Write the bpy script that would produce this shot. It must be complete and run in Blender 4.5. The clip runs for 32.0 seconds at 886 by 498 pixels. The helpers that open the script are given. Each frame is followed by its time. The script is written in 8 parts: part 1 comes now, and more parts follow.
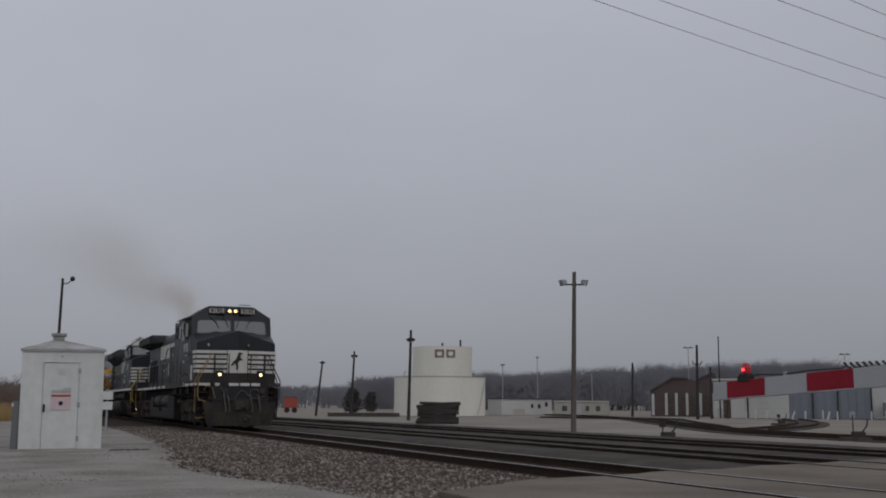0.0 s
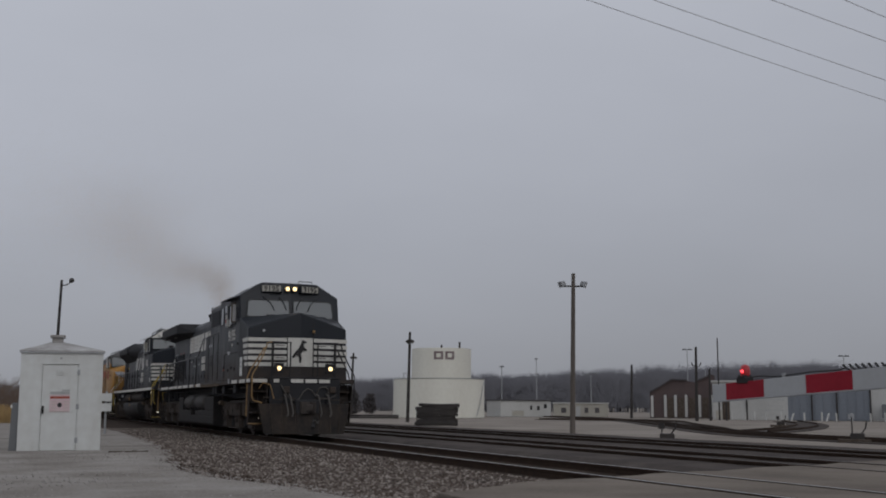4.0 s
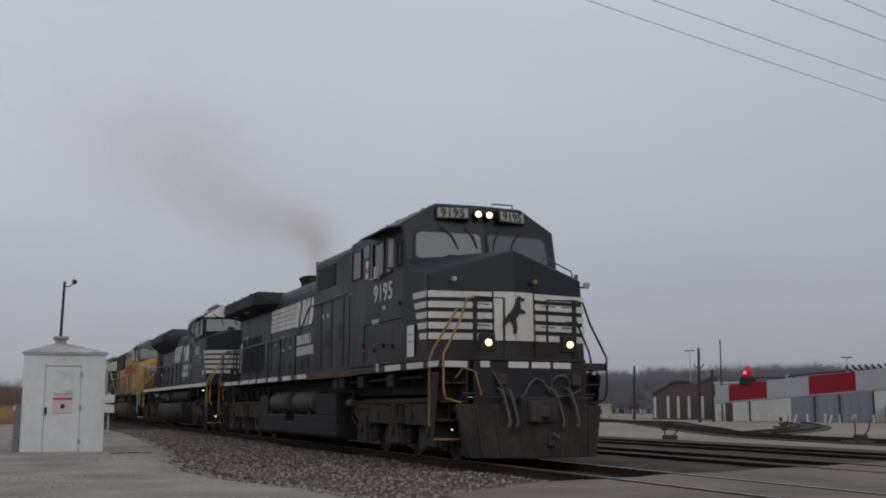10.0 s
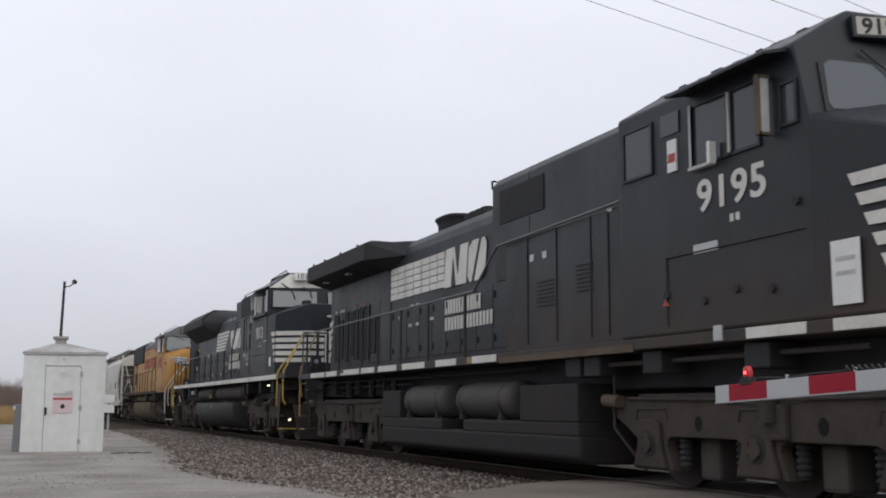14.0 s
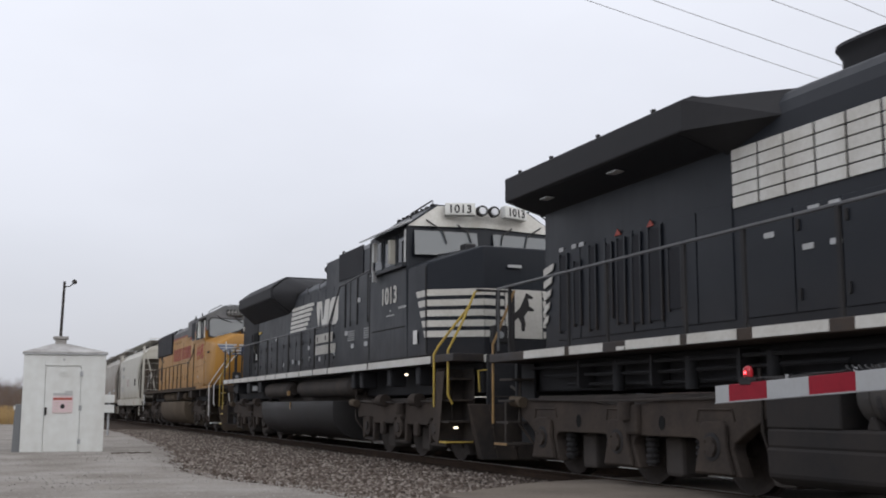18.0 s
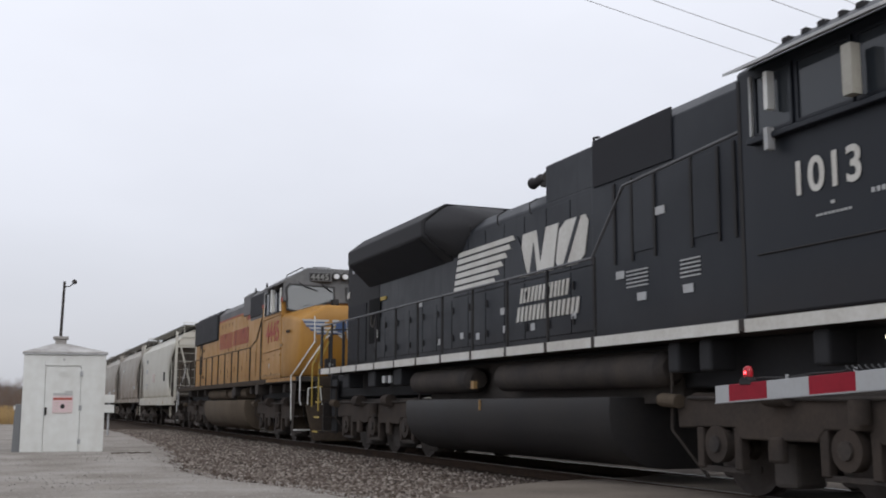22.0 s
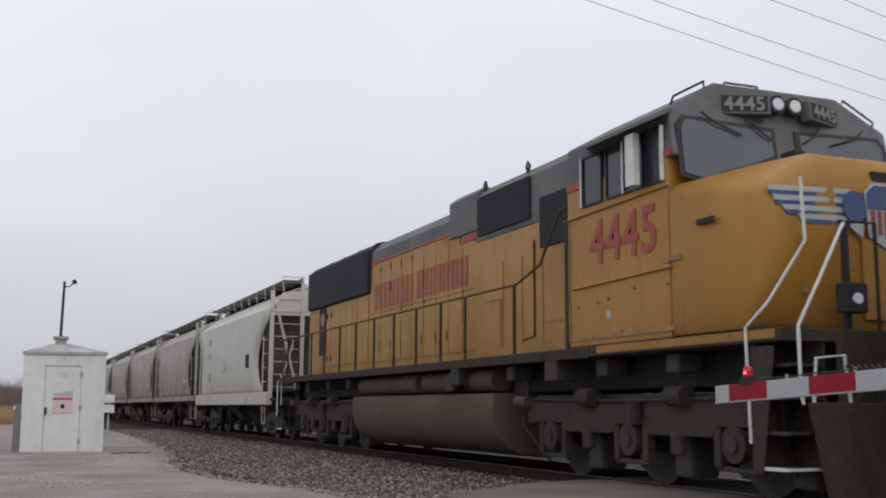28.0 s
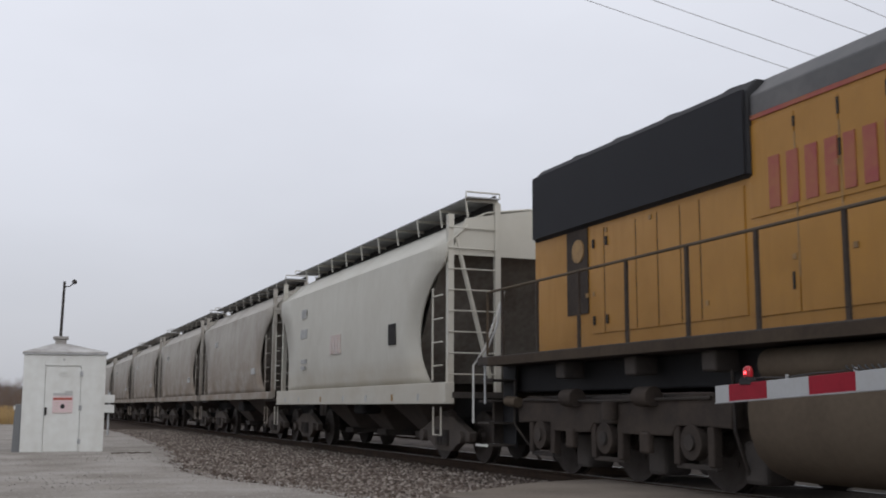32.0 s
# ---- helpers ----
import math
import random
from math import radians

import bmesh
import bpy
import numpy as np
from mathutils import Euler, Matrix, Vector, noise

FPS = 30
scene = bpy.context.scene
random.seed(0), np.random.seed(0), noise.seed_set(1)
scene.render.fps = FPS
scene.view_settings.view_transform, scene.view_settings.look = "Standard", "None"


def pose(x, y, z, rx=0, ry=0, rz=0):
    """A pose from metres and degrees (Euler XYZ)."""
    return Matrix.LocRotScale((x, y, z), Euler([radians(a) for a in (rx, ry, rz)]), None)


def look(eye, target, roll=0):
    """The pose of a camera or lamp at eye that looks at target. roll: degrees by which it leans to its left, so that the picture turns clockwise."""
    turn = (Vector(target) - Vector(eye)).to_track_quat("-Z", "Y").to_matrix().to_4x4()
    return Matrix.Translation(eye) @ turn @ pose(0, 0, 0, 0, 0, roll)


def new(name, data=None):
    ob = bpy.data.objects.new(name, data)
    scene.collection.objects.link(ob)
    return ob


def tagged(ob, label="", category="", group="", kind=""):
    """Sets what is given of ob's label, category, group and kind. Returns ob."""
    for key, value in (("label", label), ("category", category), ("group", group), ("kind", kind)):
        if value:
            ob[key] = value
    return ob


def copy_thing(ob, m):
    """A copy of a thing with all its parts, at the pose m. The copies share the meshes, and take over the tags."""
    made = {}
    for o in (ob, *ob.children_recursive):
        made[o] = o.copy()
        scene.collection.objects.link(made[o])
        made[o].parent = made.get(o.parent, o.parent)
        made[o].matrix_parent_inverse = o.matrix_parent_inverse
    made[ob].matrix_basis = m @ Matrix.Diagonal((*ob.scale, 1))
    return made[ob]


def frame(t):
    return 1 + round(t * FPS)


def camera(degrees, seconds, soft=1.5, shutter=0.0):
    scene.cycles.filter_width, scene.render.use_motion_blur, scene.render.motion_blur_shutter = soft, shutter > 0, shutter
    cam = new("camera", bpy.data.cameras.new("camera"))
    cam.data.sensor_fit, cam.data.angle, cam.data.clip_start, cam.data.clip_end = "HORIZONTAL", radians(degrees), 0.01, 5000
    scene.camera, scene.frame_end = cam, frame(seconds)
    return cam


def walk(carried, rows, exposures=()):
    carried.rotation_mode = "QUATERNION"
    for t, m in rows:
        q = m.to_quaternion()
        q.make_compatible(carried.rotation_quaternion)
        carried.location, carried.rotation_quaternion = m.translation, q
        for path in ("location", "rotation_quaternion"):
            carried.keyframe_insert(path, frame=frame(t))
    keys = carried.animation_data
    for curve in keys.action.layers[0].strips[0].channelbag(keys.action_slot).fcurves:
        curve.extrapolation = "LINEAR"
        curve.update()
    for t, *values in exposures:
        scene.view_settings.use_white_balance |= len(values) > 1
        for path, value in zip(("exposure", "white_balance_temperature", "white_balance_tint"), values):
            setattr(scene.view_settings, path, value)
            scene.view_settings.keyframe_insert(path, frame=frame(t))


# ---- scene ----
# ---- sizes ----
H_EYE = 0.93      # eye over the rail top
TRACK_X = 8.50    # middle of the train's track, which runs along y
YARD = -0.30      # level of the yard behind the tracks
LOT = -0.07       # level of the gravel lot

# ---- camera and its way: a tripod, nudged at the start ----
cam = camera(44.84, 32.0, soft=1.9, shutter=0.25)
PITCH, ROLL, YAW = 8.43, -0.28, -22.0
SWAY = [(0.0, -0.09, -0.16), (0.5, -0.48, -0.15), (1.0, -0.62, -0.165), (1.5, -0.585, -0.19), (2.0, -0.465, -0.16),
        (2.5, -0.39, -0.10), (3.0, -0.325, -0.09), (3.5, -0.23, -0.09), (5.5, 0.0, 0.0), (6.0, 0.0, 0.0), (32.0, 0.0, 0.0)]
walk(cam, [(t, pose(0, 0, H_EYE, 90 + PITCH + dp, ROLL, YAW + dy)) for t, dy, dp in SWAY],
     exposures=[(0.0, -0.92, 6350, 10), (6.0, -0.83, 6350, 10), (8.0, -0.79, 6350, 10), (9.0, -0.73, 6350, 10), (10.0, -0.62, 6380, 10), (11.0, -0.48, 6400, 10), (12.0, -0.2, 6400, 10),
                (13.0, -0.02, 6450, 10), (14.0, 0.08, 6500, 10), (17.0, 0.10, 6500, 10), (23.0, 0.11, 6500, 10), (26.5, 0.12, 6500, 10), (27.0, 0.10, 6500, 10), (28.0, 0.0, 6500, 10), (32.0, -0.08, 6500, 10)])

# ---- overcast sky and a soft sun behind the cloud ----
world = bpy.data.worlds.new("overcast_sky")
scene.world = world
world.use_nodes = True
wt = world.node_tree
sky = wt.nodes.new("ShaderNodeTexSky")
sky.sky_type, sky.sun_disc = "NISHITA", False
sky.sun_elevation, sky.sun_rotation = radians(33), radians(172)
sky.air_density, sky.dust_density = 1.0, 2.0
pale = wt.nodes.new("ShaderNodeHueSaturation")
pale.inputs["Saturation"].default_value = 0.4
pale.inputs["Value"].default_value = 0.1
wt.links.new(sky.outputs[0], pale.inputs["Color"])
coord = wt.nodes.new("ShaderNodeTexCoord")
split = wt.nodes.new("ShaderNodeSeparateXYZ")
wt.links.new(coord.outputs["Generated"], split.inputs[0])
ramp = wt.nodes.new("ShaderNodeValToRGB")
ramp.color_ramp.elements[0].position, ramp.color_ramp.elements[0].color = 0.0, (0.500, 0.512, 0.555, 1)
ramp.color_ramp.elements[1].position, ramp.color_ramp.elements[1].color = 1.0, (0.95, 0.975, 1.05, 1)
for p, c in ((0.06, (0.572, 0.585, 0.640)), (0.16, (0.675, 0.695, 0.765)), (0.30, (0.80, 0.825, 0.91)), (0.45, (0.90, 0.925, 1.01))):
    ramp.color_ramp.elements.new(p).color = (*c, 1)
wt.links.new(split.outputs["Z"], ramp.inputs[0])
cloud = wt.nodes.new("ShaderNodeTexNoise")
stretch = wt.nodes.new("ShaderNodeMapping")
stretch.inputs["Scale"].default_value = (1.0, 1.0, 2.4)
wt.links.new(coord.outputs["Generated"], stretch.inputs[0])
wt.links.new(stretch.outputs[0], cloud.inputs["Vector"])
cloud.inputs["Scale"].default_value, cloud.inputs["Detail"].default_value, cloud.inputs["Roughness"].default_value = 1.6, 5.0, 0.5
veil = wt.nodes.new("ShaderNodeMapRange")
veil.inputs["From Min"].default_value, veil.inputs["From Max"].default_value = 0.3, 0.7
veil.inputs["To Min"].default_value, veil.inputs["To Max"].default_value = 0.92, 1.08
wt.links.new(cloud.outputs["Fac"], veil.inputs["Value"])
tinted = wt.nodes.new("ShaderNodeVectorMath")
tinted.operation = "SCALE"
wt.links.new(ramp.outputs[0], tinted.inputs[0])
east = wt.nodes.new("ShaderNodeMath")
east.operation = "MULTIPLY_ADD"
east.inputs[1].default_value, east.inputs[2].default_value = -0.13, 1.04
wt.links.new(split.outputs["X"], east.inputs[0])
both = wt.nodes.new("ShaderNodeMath")
both.operation = "MULTIPLY"
wt.links.new(veil.outputs[0], both.inputs[0])
wt.links.new(east.outputs[0], both.inputs[1])
wt.links.new(both.outputs[0], tinted.inputs["Scale"])
blend = wt.nodes.new("ShaderNodeMix")
blend.data_type = "RGBA"
blend.inputs["Factor"].default_value = 0.12
wt.links.new(tinted.outputs[0], blend.inputs["A"])
wt.links.new(pale.outputs[0], blend.inputs["B"])
wt.links.new(blend.outputs["Result"], wt.nodes["Background"].inputs[0])
wt.nodes["Background"].inputs[1].default_value = 1.0
sun = new("sun", bpy.data.lights.new("sun", "SUN"))
sun.data.energy, sun.data.angle, sun.data.color = 0.75, radians(45), (1.0, 0.97, 0.93)
sun.matrix_world = look((6, -45, 30), (0, 0, 0))


# ---- materials ----
def surface(name, colour, rough=0.6, metal=0.0, other=None, amount=0.5, scale=1.2, fine=35.0, bump=0.0, streak=1.0, pieces=0.0, spec=0.5):
    """A paint or ground: colour with patches of another colour at two scales, and a fine relief."""
    m = bpy.data.materials.new(name)
    m.use_nodes = True
    n, l = m.node_tree.nodes, m.node_tree.links
    b = n["Principled BSDF"]
    other = other or tuple(min(1, c * 1.35 + 0.01) for c in colour)
    tc = n.new("ShaderNodeTexCoord")
    mp = n.new("ShaderNodeMapping")
    mp.inputs["Scale"].default_value = (1, 1, 1 / streak)
    l.new(tc.outputs["Object"], mp.inputs[0])
    big, small = n.new("ShaderNodeTexNoise"), n.new("ShaderNodeTexNoise")
    big.inputs["Scale"].default_value, big.inputs["Detail"].default_value = scale, 6
    small.inputs["Scale"].default_value, small.inputs["Detail"].default_value = fine, 3
    l.new(mp.outputs[0], big.inputs["Vector"])
    l.new(tc.outputs["Object"], small.inputs["Vector"])
    add = n.new("ShaderNodeMath")
    add.operation = "MULTIPLY_ADD"
    add.inputs[1].default_value = 0.45
    l.new(small.outputs["Fac"], add.inputs[0])
    l.new(big.outputs["Fac"], add.inputs[2])
    rng = n.new("ShaderNodeMapRange")
    rng.inputs["From Min"].default_value, rng.inputs["From Max"].default_value = 0.52, 0.92
    rng.inputs["To Max"].default_value = amount
    l.new(add.outputs[0], rng.inputs["Value"])
    fac = rng.outputs[0]
    if pieces:
        info = n.new("ShaderNodeNewGeometry")
        few = n.new("ShaderNodeMath")
        few.operation = "POWER"
        few.inputs[1].default_value = 2.4
        l.new(info.outputs["Random Per Island"], few.inputs[0])
        mul = n.new("ShaderNodeMath")
        mul.operation = "MULTIPLY_ADD"
        mul.inputs[1].default_value = pieces
        l.new(few.outputs[0], mul.inputs[0])
        l.new(fac, mul.inputs[2])
        fac = mul.outputs[0]
    mix = n.new("ShaderNodeMix")
    mix.data_type = "RGBA"
    mix.inputs["A"].default_value, mix.inputs["B"].default_value = (*colour, 1), (*other, 1)
    l.new(fac, mix.inputs["Factor"])
    l.new(mix.outputs["Result"], b.inputs["Base Color"])
    rr = n.new("ShaderNodeMapRange")
    rr.inputs["To Min"].default_value, rr.inputs["To Max"].default_value = max(0.05, rough - 0.12), min(1, rough + 0.12)
    l.new(add.outputs[0], rr.inputs["Value"])
    l.new(rr.outputs[0], b.inputs["Roughness"])
    b.inputs["Metallic"].default_value = metal
    b.inputs["Specular IOR Level"].default_value = spec
    if bump:
        bp = n.new("ShaderNodeBump")
        bp.inputs["Strength"].default_value, bp.inputs["Distance"].default_value = 0.6, bump
        l.new(small.outputs["Fac"], bp.inputs["Height"])
        l.new(bp.outputs[0], b.inputs["Normal"])
    return m


def paint(name, colour, dust, low, rough=0.42, dusty=0.5, low_top=2.9, low_amount=0.6, spec=0.5, wave=0.010):
    """Sheet-metal paint: rain streaks, blotches, brown road dust thrown up from the wheels, and slightly wavy panels."""
    m = bpy.data.materials.new(name)
    m.use_nodes = True
    n, l = m.node_tree.nodes, m.node_tree.links
    b = n["Principled BSDF"]
    tc = n.new("ShaderNodeTexCoord")

    def noisy(scale, size, detail, rough_=0.55):
        mp = n.new("ShaderNodeMapping")
        mp.inputs["Scale"].default_value = scale
        l.new(tc.outputs["Object"], mp.inputs[0])
        t = n.new("ShaderNodeTexNoise")
        t.inputs["Scale"].default_value, t.inputs["Detail"].default_value, t.inputs["Roughness"].default_value = size, detail, rough_
        l.new(mp.outputs[0], t.inputs["Vector"])
        return t.outputs["Fac"]

    def ranged(v, a0, a1, b0, b1):
        r = n.new("ShaderNodeMapRange")
        for key, val in (("From Min", a0), ("From Max", a1), ("To Min", b0), ("To Max", b1)):
            r.inputs[key].default_value = val
        l.new(v, r.inputs["Value"])
        return r.outputs[0]

    def joined(op, a, c):
        k = n.new("ShaderNodeMath")
        k.operation = op
        l.new(a, k.inputs[0])
        l.new(c, k.inputs[1])
        return k.outputs[0]

    def mixed(a, c, f):
        k = n.new("ShaderNodeMix")
        k.data_type = "RGBA"
        if isinstance(a, tuple):
            k.inputs["A"].default_value = (*a, 1)
        else:
            l.new(a, k.inputs["A"])
        k.inputs["B"].default_value = (*c, 1)
        l.new(f, k.inputs["Factor"])
        return k.outputs["Result"]
    streaks = ranged(noisy((1.6, 1.6, 0.16), 4.0, 7), 0.50, 0.78, 0.0, dusty * 0.7)
    blots = ranged(noisy((1, 1, 0.8), 0.9, 9, 0.65), 0.42, 0.68, 0.0, dusty * 0.8)
    grain = noisy((1, 1, 1), 38.0, 3)
    wear = joined("MAXIMUM", streaks, blots)
    split_ = n.new("ShaderNodeSeparateXYZ")
    l.new(tc.outputs["Object"], split_.inputs[0])
    height = ranged(split_.outputs["Z"], 1.65, low_top, low_amount, 0.0)
    thrown = joined("MULTIPLY", height, ranged(noisy((1, 0.6, 1.2), 1.3, 8, 0.7), 0.32, 0.62, 0.15, 1.0))
    col = mixed(colour, dust, joined("MULTIPLY", wear, ranged(grain, 0.3, 0.7, 0.7, 1.15)))
    col = mixed(col, low, thrown)
    l.new(col, b.inputs["Base Color"])
    l.new(ranged(joined("ADD", wear, thrown), 0.0, 1.0, rough, min(1.0, rough + 0.38)), b.inputs["Roughness"])
    b.inputs["Specular IOR Level"].default_value = spec
    bp = n.new("ShaderNodeBump")
    bp.inputs["Strength"].default_value, bp.inputs["Distance"].default_value = 0.35, wave
    l.new(noisy((1, 1, 1), 2.2, 2), bp.inputs["Height"])
    l.new(bp.outputs[0], b.inputs["Normal"])
    return m


def glow(name, colour, strength):
    m = surface(name, colour, 0.3)
    b = m.node_tree.nodes["Principled BSDF"]
    b.inputs["Emission Color"].default_value, b.inputs["Emission Strength"].default_value = (*colour, 1), strength
    return m


BLACK = paint("black_locomotive_paint", (0.0078, 0.0102, 0.0152), (0.021, 0.0235, 0.0285), (0.066, 0.047, 0.034), 0.42, 0.5, 2.9, 0.8, 0.34)
NAVYBLACK = paint("blue_black_locomotive_paint", (0.0074, 0.0100, 0.0155), (0.020, 0.0228, 0.0285), (0.048, 0.037, 0.030), 0.42, 0.45, 2.4, 0.4, 0.28)
# Dusty tone set pale to lift the deep shade beneath the locomotives.
UNDER = surface("dusty_lifted_underside", (0.066, 0.060, 0.057), 0.95, other=(0.098, 0.085, 0.075), amount=0.7, scale=1.8, fine=14, spec=0.1)
SOOT = surface("sooty_black_paint", (0.021, 0.0215, 0.0240), 0.7, other=(0.040, 0.039, 0.041), amount=0.6, scale=0.9, fine=12, spec=0.25)
GRIME = surface("dusty_underframe", (0.044, 0.040, 0.0385), 0.85, other=(0.080, 0.067, 0.058), amount=0.85, scale=2.2, fine=18, bump=0.004, spec=0.15)
DARK = surface("dark_recess_metal", (0.030, 0.030, 0.032), 0.8, other=(0.052, 0.047, 0.044), amount=0.5, spec=0.2)
TRUCK = surface("dusty_truck_casting", (0.044, 0.037, 0.033), 0.9, other=(0.080, 0.063, 0.052), amount=0.7, scale=2.6, fine=22, bump=0.005, spec=0.15)
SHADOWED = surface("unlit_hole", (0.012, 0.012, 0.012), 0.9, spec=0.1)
STEEL = surface("worn_wheel_steel", (0.055, 0.045, 0.040), 0.6, 0.4, other=(0.04, 0.03, 0.025), amount=0.8, scale=6)
RAILTOP = surface("polished_rail_steel", (0.30, 0.29, 0.28), 0.36, 0.8, other=(0.2, 0.19, 0.18), amount=0.7, scale=3)
RAILDULL = surface("rusty_rail_top", (0.10, 0.088, 0.08), 0.6, 0.3, other=(0.15, 0.135, 0.125), amount=0.7, scale=2)
RAILRUST = surface("rusty_rail_web", (0.034, 0.024, 0.019), 0.85, other=(0.06, 0.04, 0.028), amount=0.7, scale=5, bump=0.002, spec=0.1)
WHITE = surface("dirty_white_stripe_paint", (0.62, 0.61, 0.57), 0.55, other=(0.36, 0.33, 0.28), amount=0.55, scale=1.6, fine=20, streak=2)
YELLOWRAIL = surface("yellow_handrail_paint", (0.50, 0.36, 0.06), 0.6, other=(0.28, 0.19, 0.06), amount=0.6, scale=5)
BRONZE = surface("dirty_orange_handrail_paint", (0.33, 0.20, 0.075), 0.65, other=(0.14, 0.09, 0.05), amount=0.7, scale=5)
YELLOW = paint("faded_yellow_locomotive_paint", (0.365, 0.174, 0.019), (0.225, 0.110, 0.026), (0.185, 0.100, 0.040), 0.42, 0.62, 2.3, 0.5, 0.45)
GREY = surface("grey_roof_paint", (0.085, 0.086, 0.089), 0.65, other=(0.165, 0.16, 0.158), amount=0.75, scale=1.0, fine=6)
REDPAINT = surface("faded_red_paint", (0.31, 0.040, 0.036), 0.6, other=(0.33, 0.105, 0.05), amount=0.6, scale=3)
BLUEPAINT = surface("faded_blue_paint", (0.045, 0.085, 0.20), 0.55, other=(0.10, 0.13, 0.18), amount=0.6, scale=3)
SILVER = surface("pale_grey_paint", (0.45, 0.46, 0.47), 0.55, other=(0.33, 0.32, 0.30), amount=0.5, scale=3)
MESH = surface("black_radiator_screen", (0.0125, 0.0135, 0.0175), 0.7, other=(0.022, 0.022, 0.026), amount=0.6, scale=1.2, fine=120, bump=0.004, spec=0.3)
RUBBER = surface("black_rubber", (0.022, 0.022, 0.023), 0.7)
CREAM = surface("cream_number_board", (0.36, 0.345, 0.30), 0.5, other=(0.27, 0.255, 0.215), amount=0.5, scale=6)
BOARD = surface("pale_number_board", (0.66, 0.66, 0.63), 0.45, other=(0.5, 0.5, 0.47), amount=0.4, scale=6)
HOPPER = paint("pale_hopper_car_paint", (0.50, 0.488, 0.435), (0.37, 0.345, 0.295), (0.40, 0.34, 0.26), 0.55, 0.42, 1.9, 0.4, 0.3, 0.02)
HOPPERB = paint("dusty_grey_hopper_car_paint", (0.385, 0.365, 0.33), (0.225, 0.195, 0.165), (0.225, 0.175, 0.135), 0.6, 0.75, 3.2, 0.85, 0.25, 0.02)
# Grime plus the shade behind the corner posts, both put into the colour.
SLOPEDIRTSHADE = surface("grimy_shaded_slope_sheet", (0.22, 0.205, 0.185), 0.85, other=(0.10, 0.085, 0.072), amount=0.8, scale=1.2, fine=10, streak=3, spec=0.2)
FADED = surface("faded_grey_lettering", (0.34, 0.345, 0.35), 0.65, other=(0.5, 0.5, 0.48), amount=0.6, scale=6)
PINK = surface("faded_red_lettering", (0.50, 0.40, 0.37), 0.65, other=(0.52, 0.5, 0.48), amount=0.7, scale=6)
SHEDWHITE = surface("weathered_white_steel", (0.625, 0.64, 0.625), 0.5, other=(0.42, 0.405, 0.375), amount=0.6, scale=1.1, fine=5, streak=5)
CONCRETE = surface("worn_concrete", (0.36, 0.34, 0.31), 0.9, other=(0.22, 0.20, 0.18), amount=0.8, scale=0.8, fine=30, bump=0.004)
ROAD = surface("dusty_crossing_pavement", (0.215, 0.184, 0.153), 0.92, other=(0.115, 0.098, 0.083), amount=0.85, scale=0.55, fine=24, bump=0.006, spec=0.1)
GRAVEL = surface("pale_lot_gravel", (0.325, 0.303, 0.278), 0.95, other=(0.165, 0.145, 0.126), amount=0.9, scale=0.7, fine=16, bump=0.02, spec=0.1)
YARDDIRT = surface("yard_gravel", (0.30, 0.266, 0.232), 0.95, other=(0.175, 0.152, 0.130), amount=0.9, scale=0.14, fine=5, bump=0.02, spec=0.1)
BALLAST = surface("brown_ballast_bed", (0.070, 0.052, 0.041), 0.95, other=(0.034, 0.027, 0.023), amount=0.9, scale=1.4, fine=14, bump=0.03, spec=0.05)
STONES = surface("ballast_stone", (0.066, 0.047, 0.037), 0.9, other=(0.31, 0.275, 0.245), amount=0.3, scale=3.0, fine=20, pieces=0.9, spec=0.1)
PEBBLES = surface("pale_pebble", (0.27, 0.25, 0.23), 0.9, other=(0.40, 0.385, 0.365), amount=0.3, scale=3.0, fine=20, pieces=0.6, spec=0.1)
CINDER = surface("dark_cinder_ballast", (0.050, 0.043, 0.041), 0.95, other=(0.110, 0.094, 0.083), amount=0.8, scale=1.0, fine=10, bump=0.02, spec=0.05)
TIE = surface("weathered_tie_timber", (0.060, 0.046, 0.037), 0.9, other=(0.13, 0.108, 0.09), amount=0.8, scale=4, fine=40, bump=0.004, spec=0.1)
POLEWOOD = surface("weathered_pole_timber", (0.090, 0.075, 0.064), 0.9, other=(0.16, 0.14, 0.125), amount=0.7, scale=1.5, fine=30, streak=6, bump=0.003)
DARKPOLE = surface("creosoted_pole_timber", (0.028, 0.025, 0.024), 0.9, other=(0.06, 0.052, 0.047), amount=0.7, scale=1.5, streak=6)
GALV = surface("galvanised_steel", (0.36, 0.37, 0.38), 0.5, 0.4, other=(0.24, 0.24, 0.24), amount=0.6, scale=4)
BOXGREY = surface("grey_steel_box", (0.13, 0.135, 0.14), 0.6)
WIRE = surface("bare_power_line", (0.46, 0.465, 0.475), 0.6, 0.3)
ARMWHITE = surface("reflective_white_sheeting", (0.38, 0.39, 0.40), 0.4, other=(0.29, 0.285, 0.275), amount=0.4, scale=5)
ARMRED = surface("reflective_red_sheeting", (0.27, 0.008, 0.022), 0.5, other=(0.18, 0.008, 0.016), amount=0.5, scale=5, spec=0.2)
TANKWHITE = surface("storage_tank_paint", (0.74, 0.73, 0.65), 0.6, other=(0.60, 0.57, 0.50), amount=0.6, scale=0.18, fine=3, streak=4, spec=0.3)
SIDING = surface("white_wall_siding", (0.50, 0.50, 0.48), 0.7, other=(0.36, 0.35, 0.33), amount=0.6, scale=0.3, fine=4, streak=3)
TANWALL = surface("tan_wall_siding", (0.42, 0.40, 0.34), 0.8, other=(0.30, 0.28, 0.25), amount=0.6, scale=0.4, fine=4)
GREYWALL = surface("blue_grey_metal_wall", (0.19, 0.21, 0.24), 0.7, other=(0.14, 0.15, 0.17), amount=0.6, scale=0.4, fine=4, streak=3)
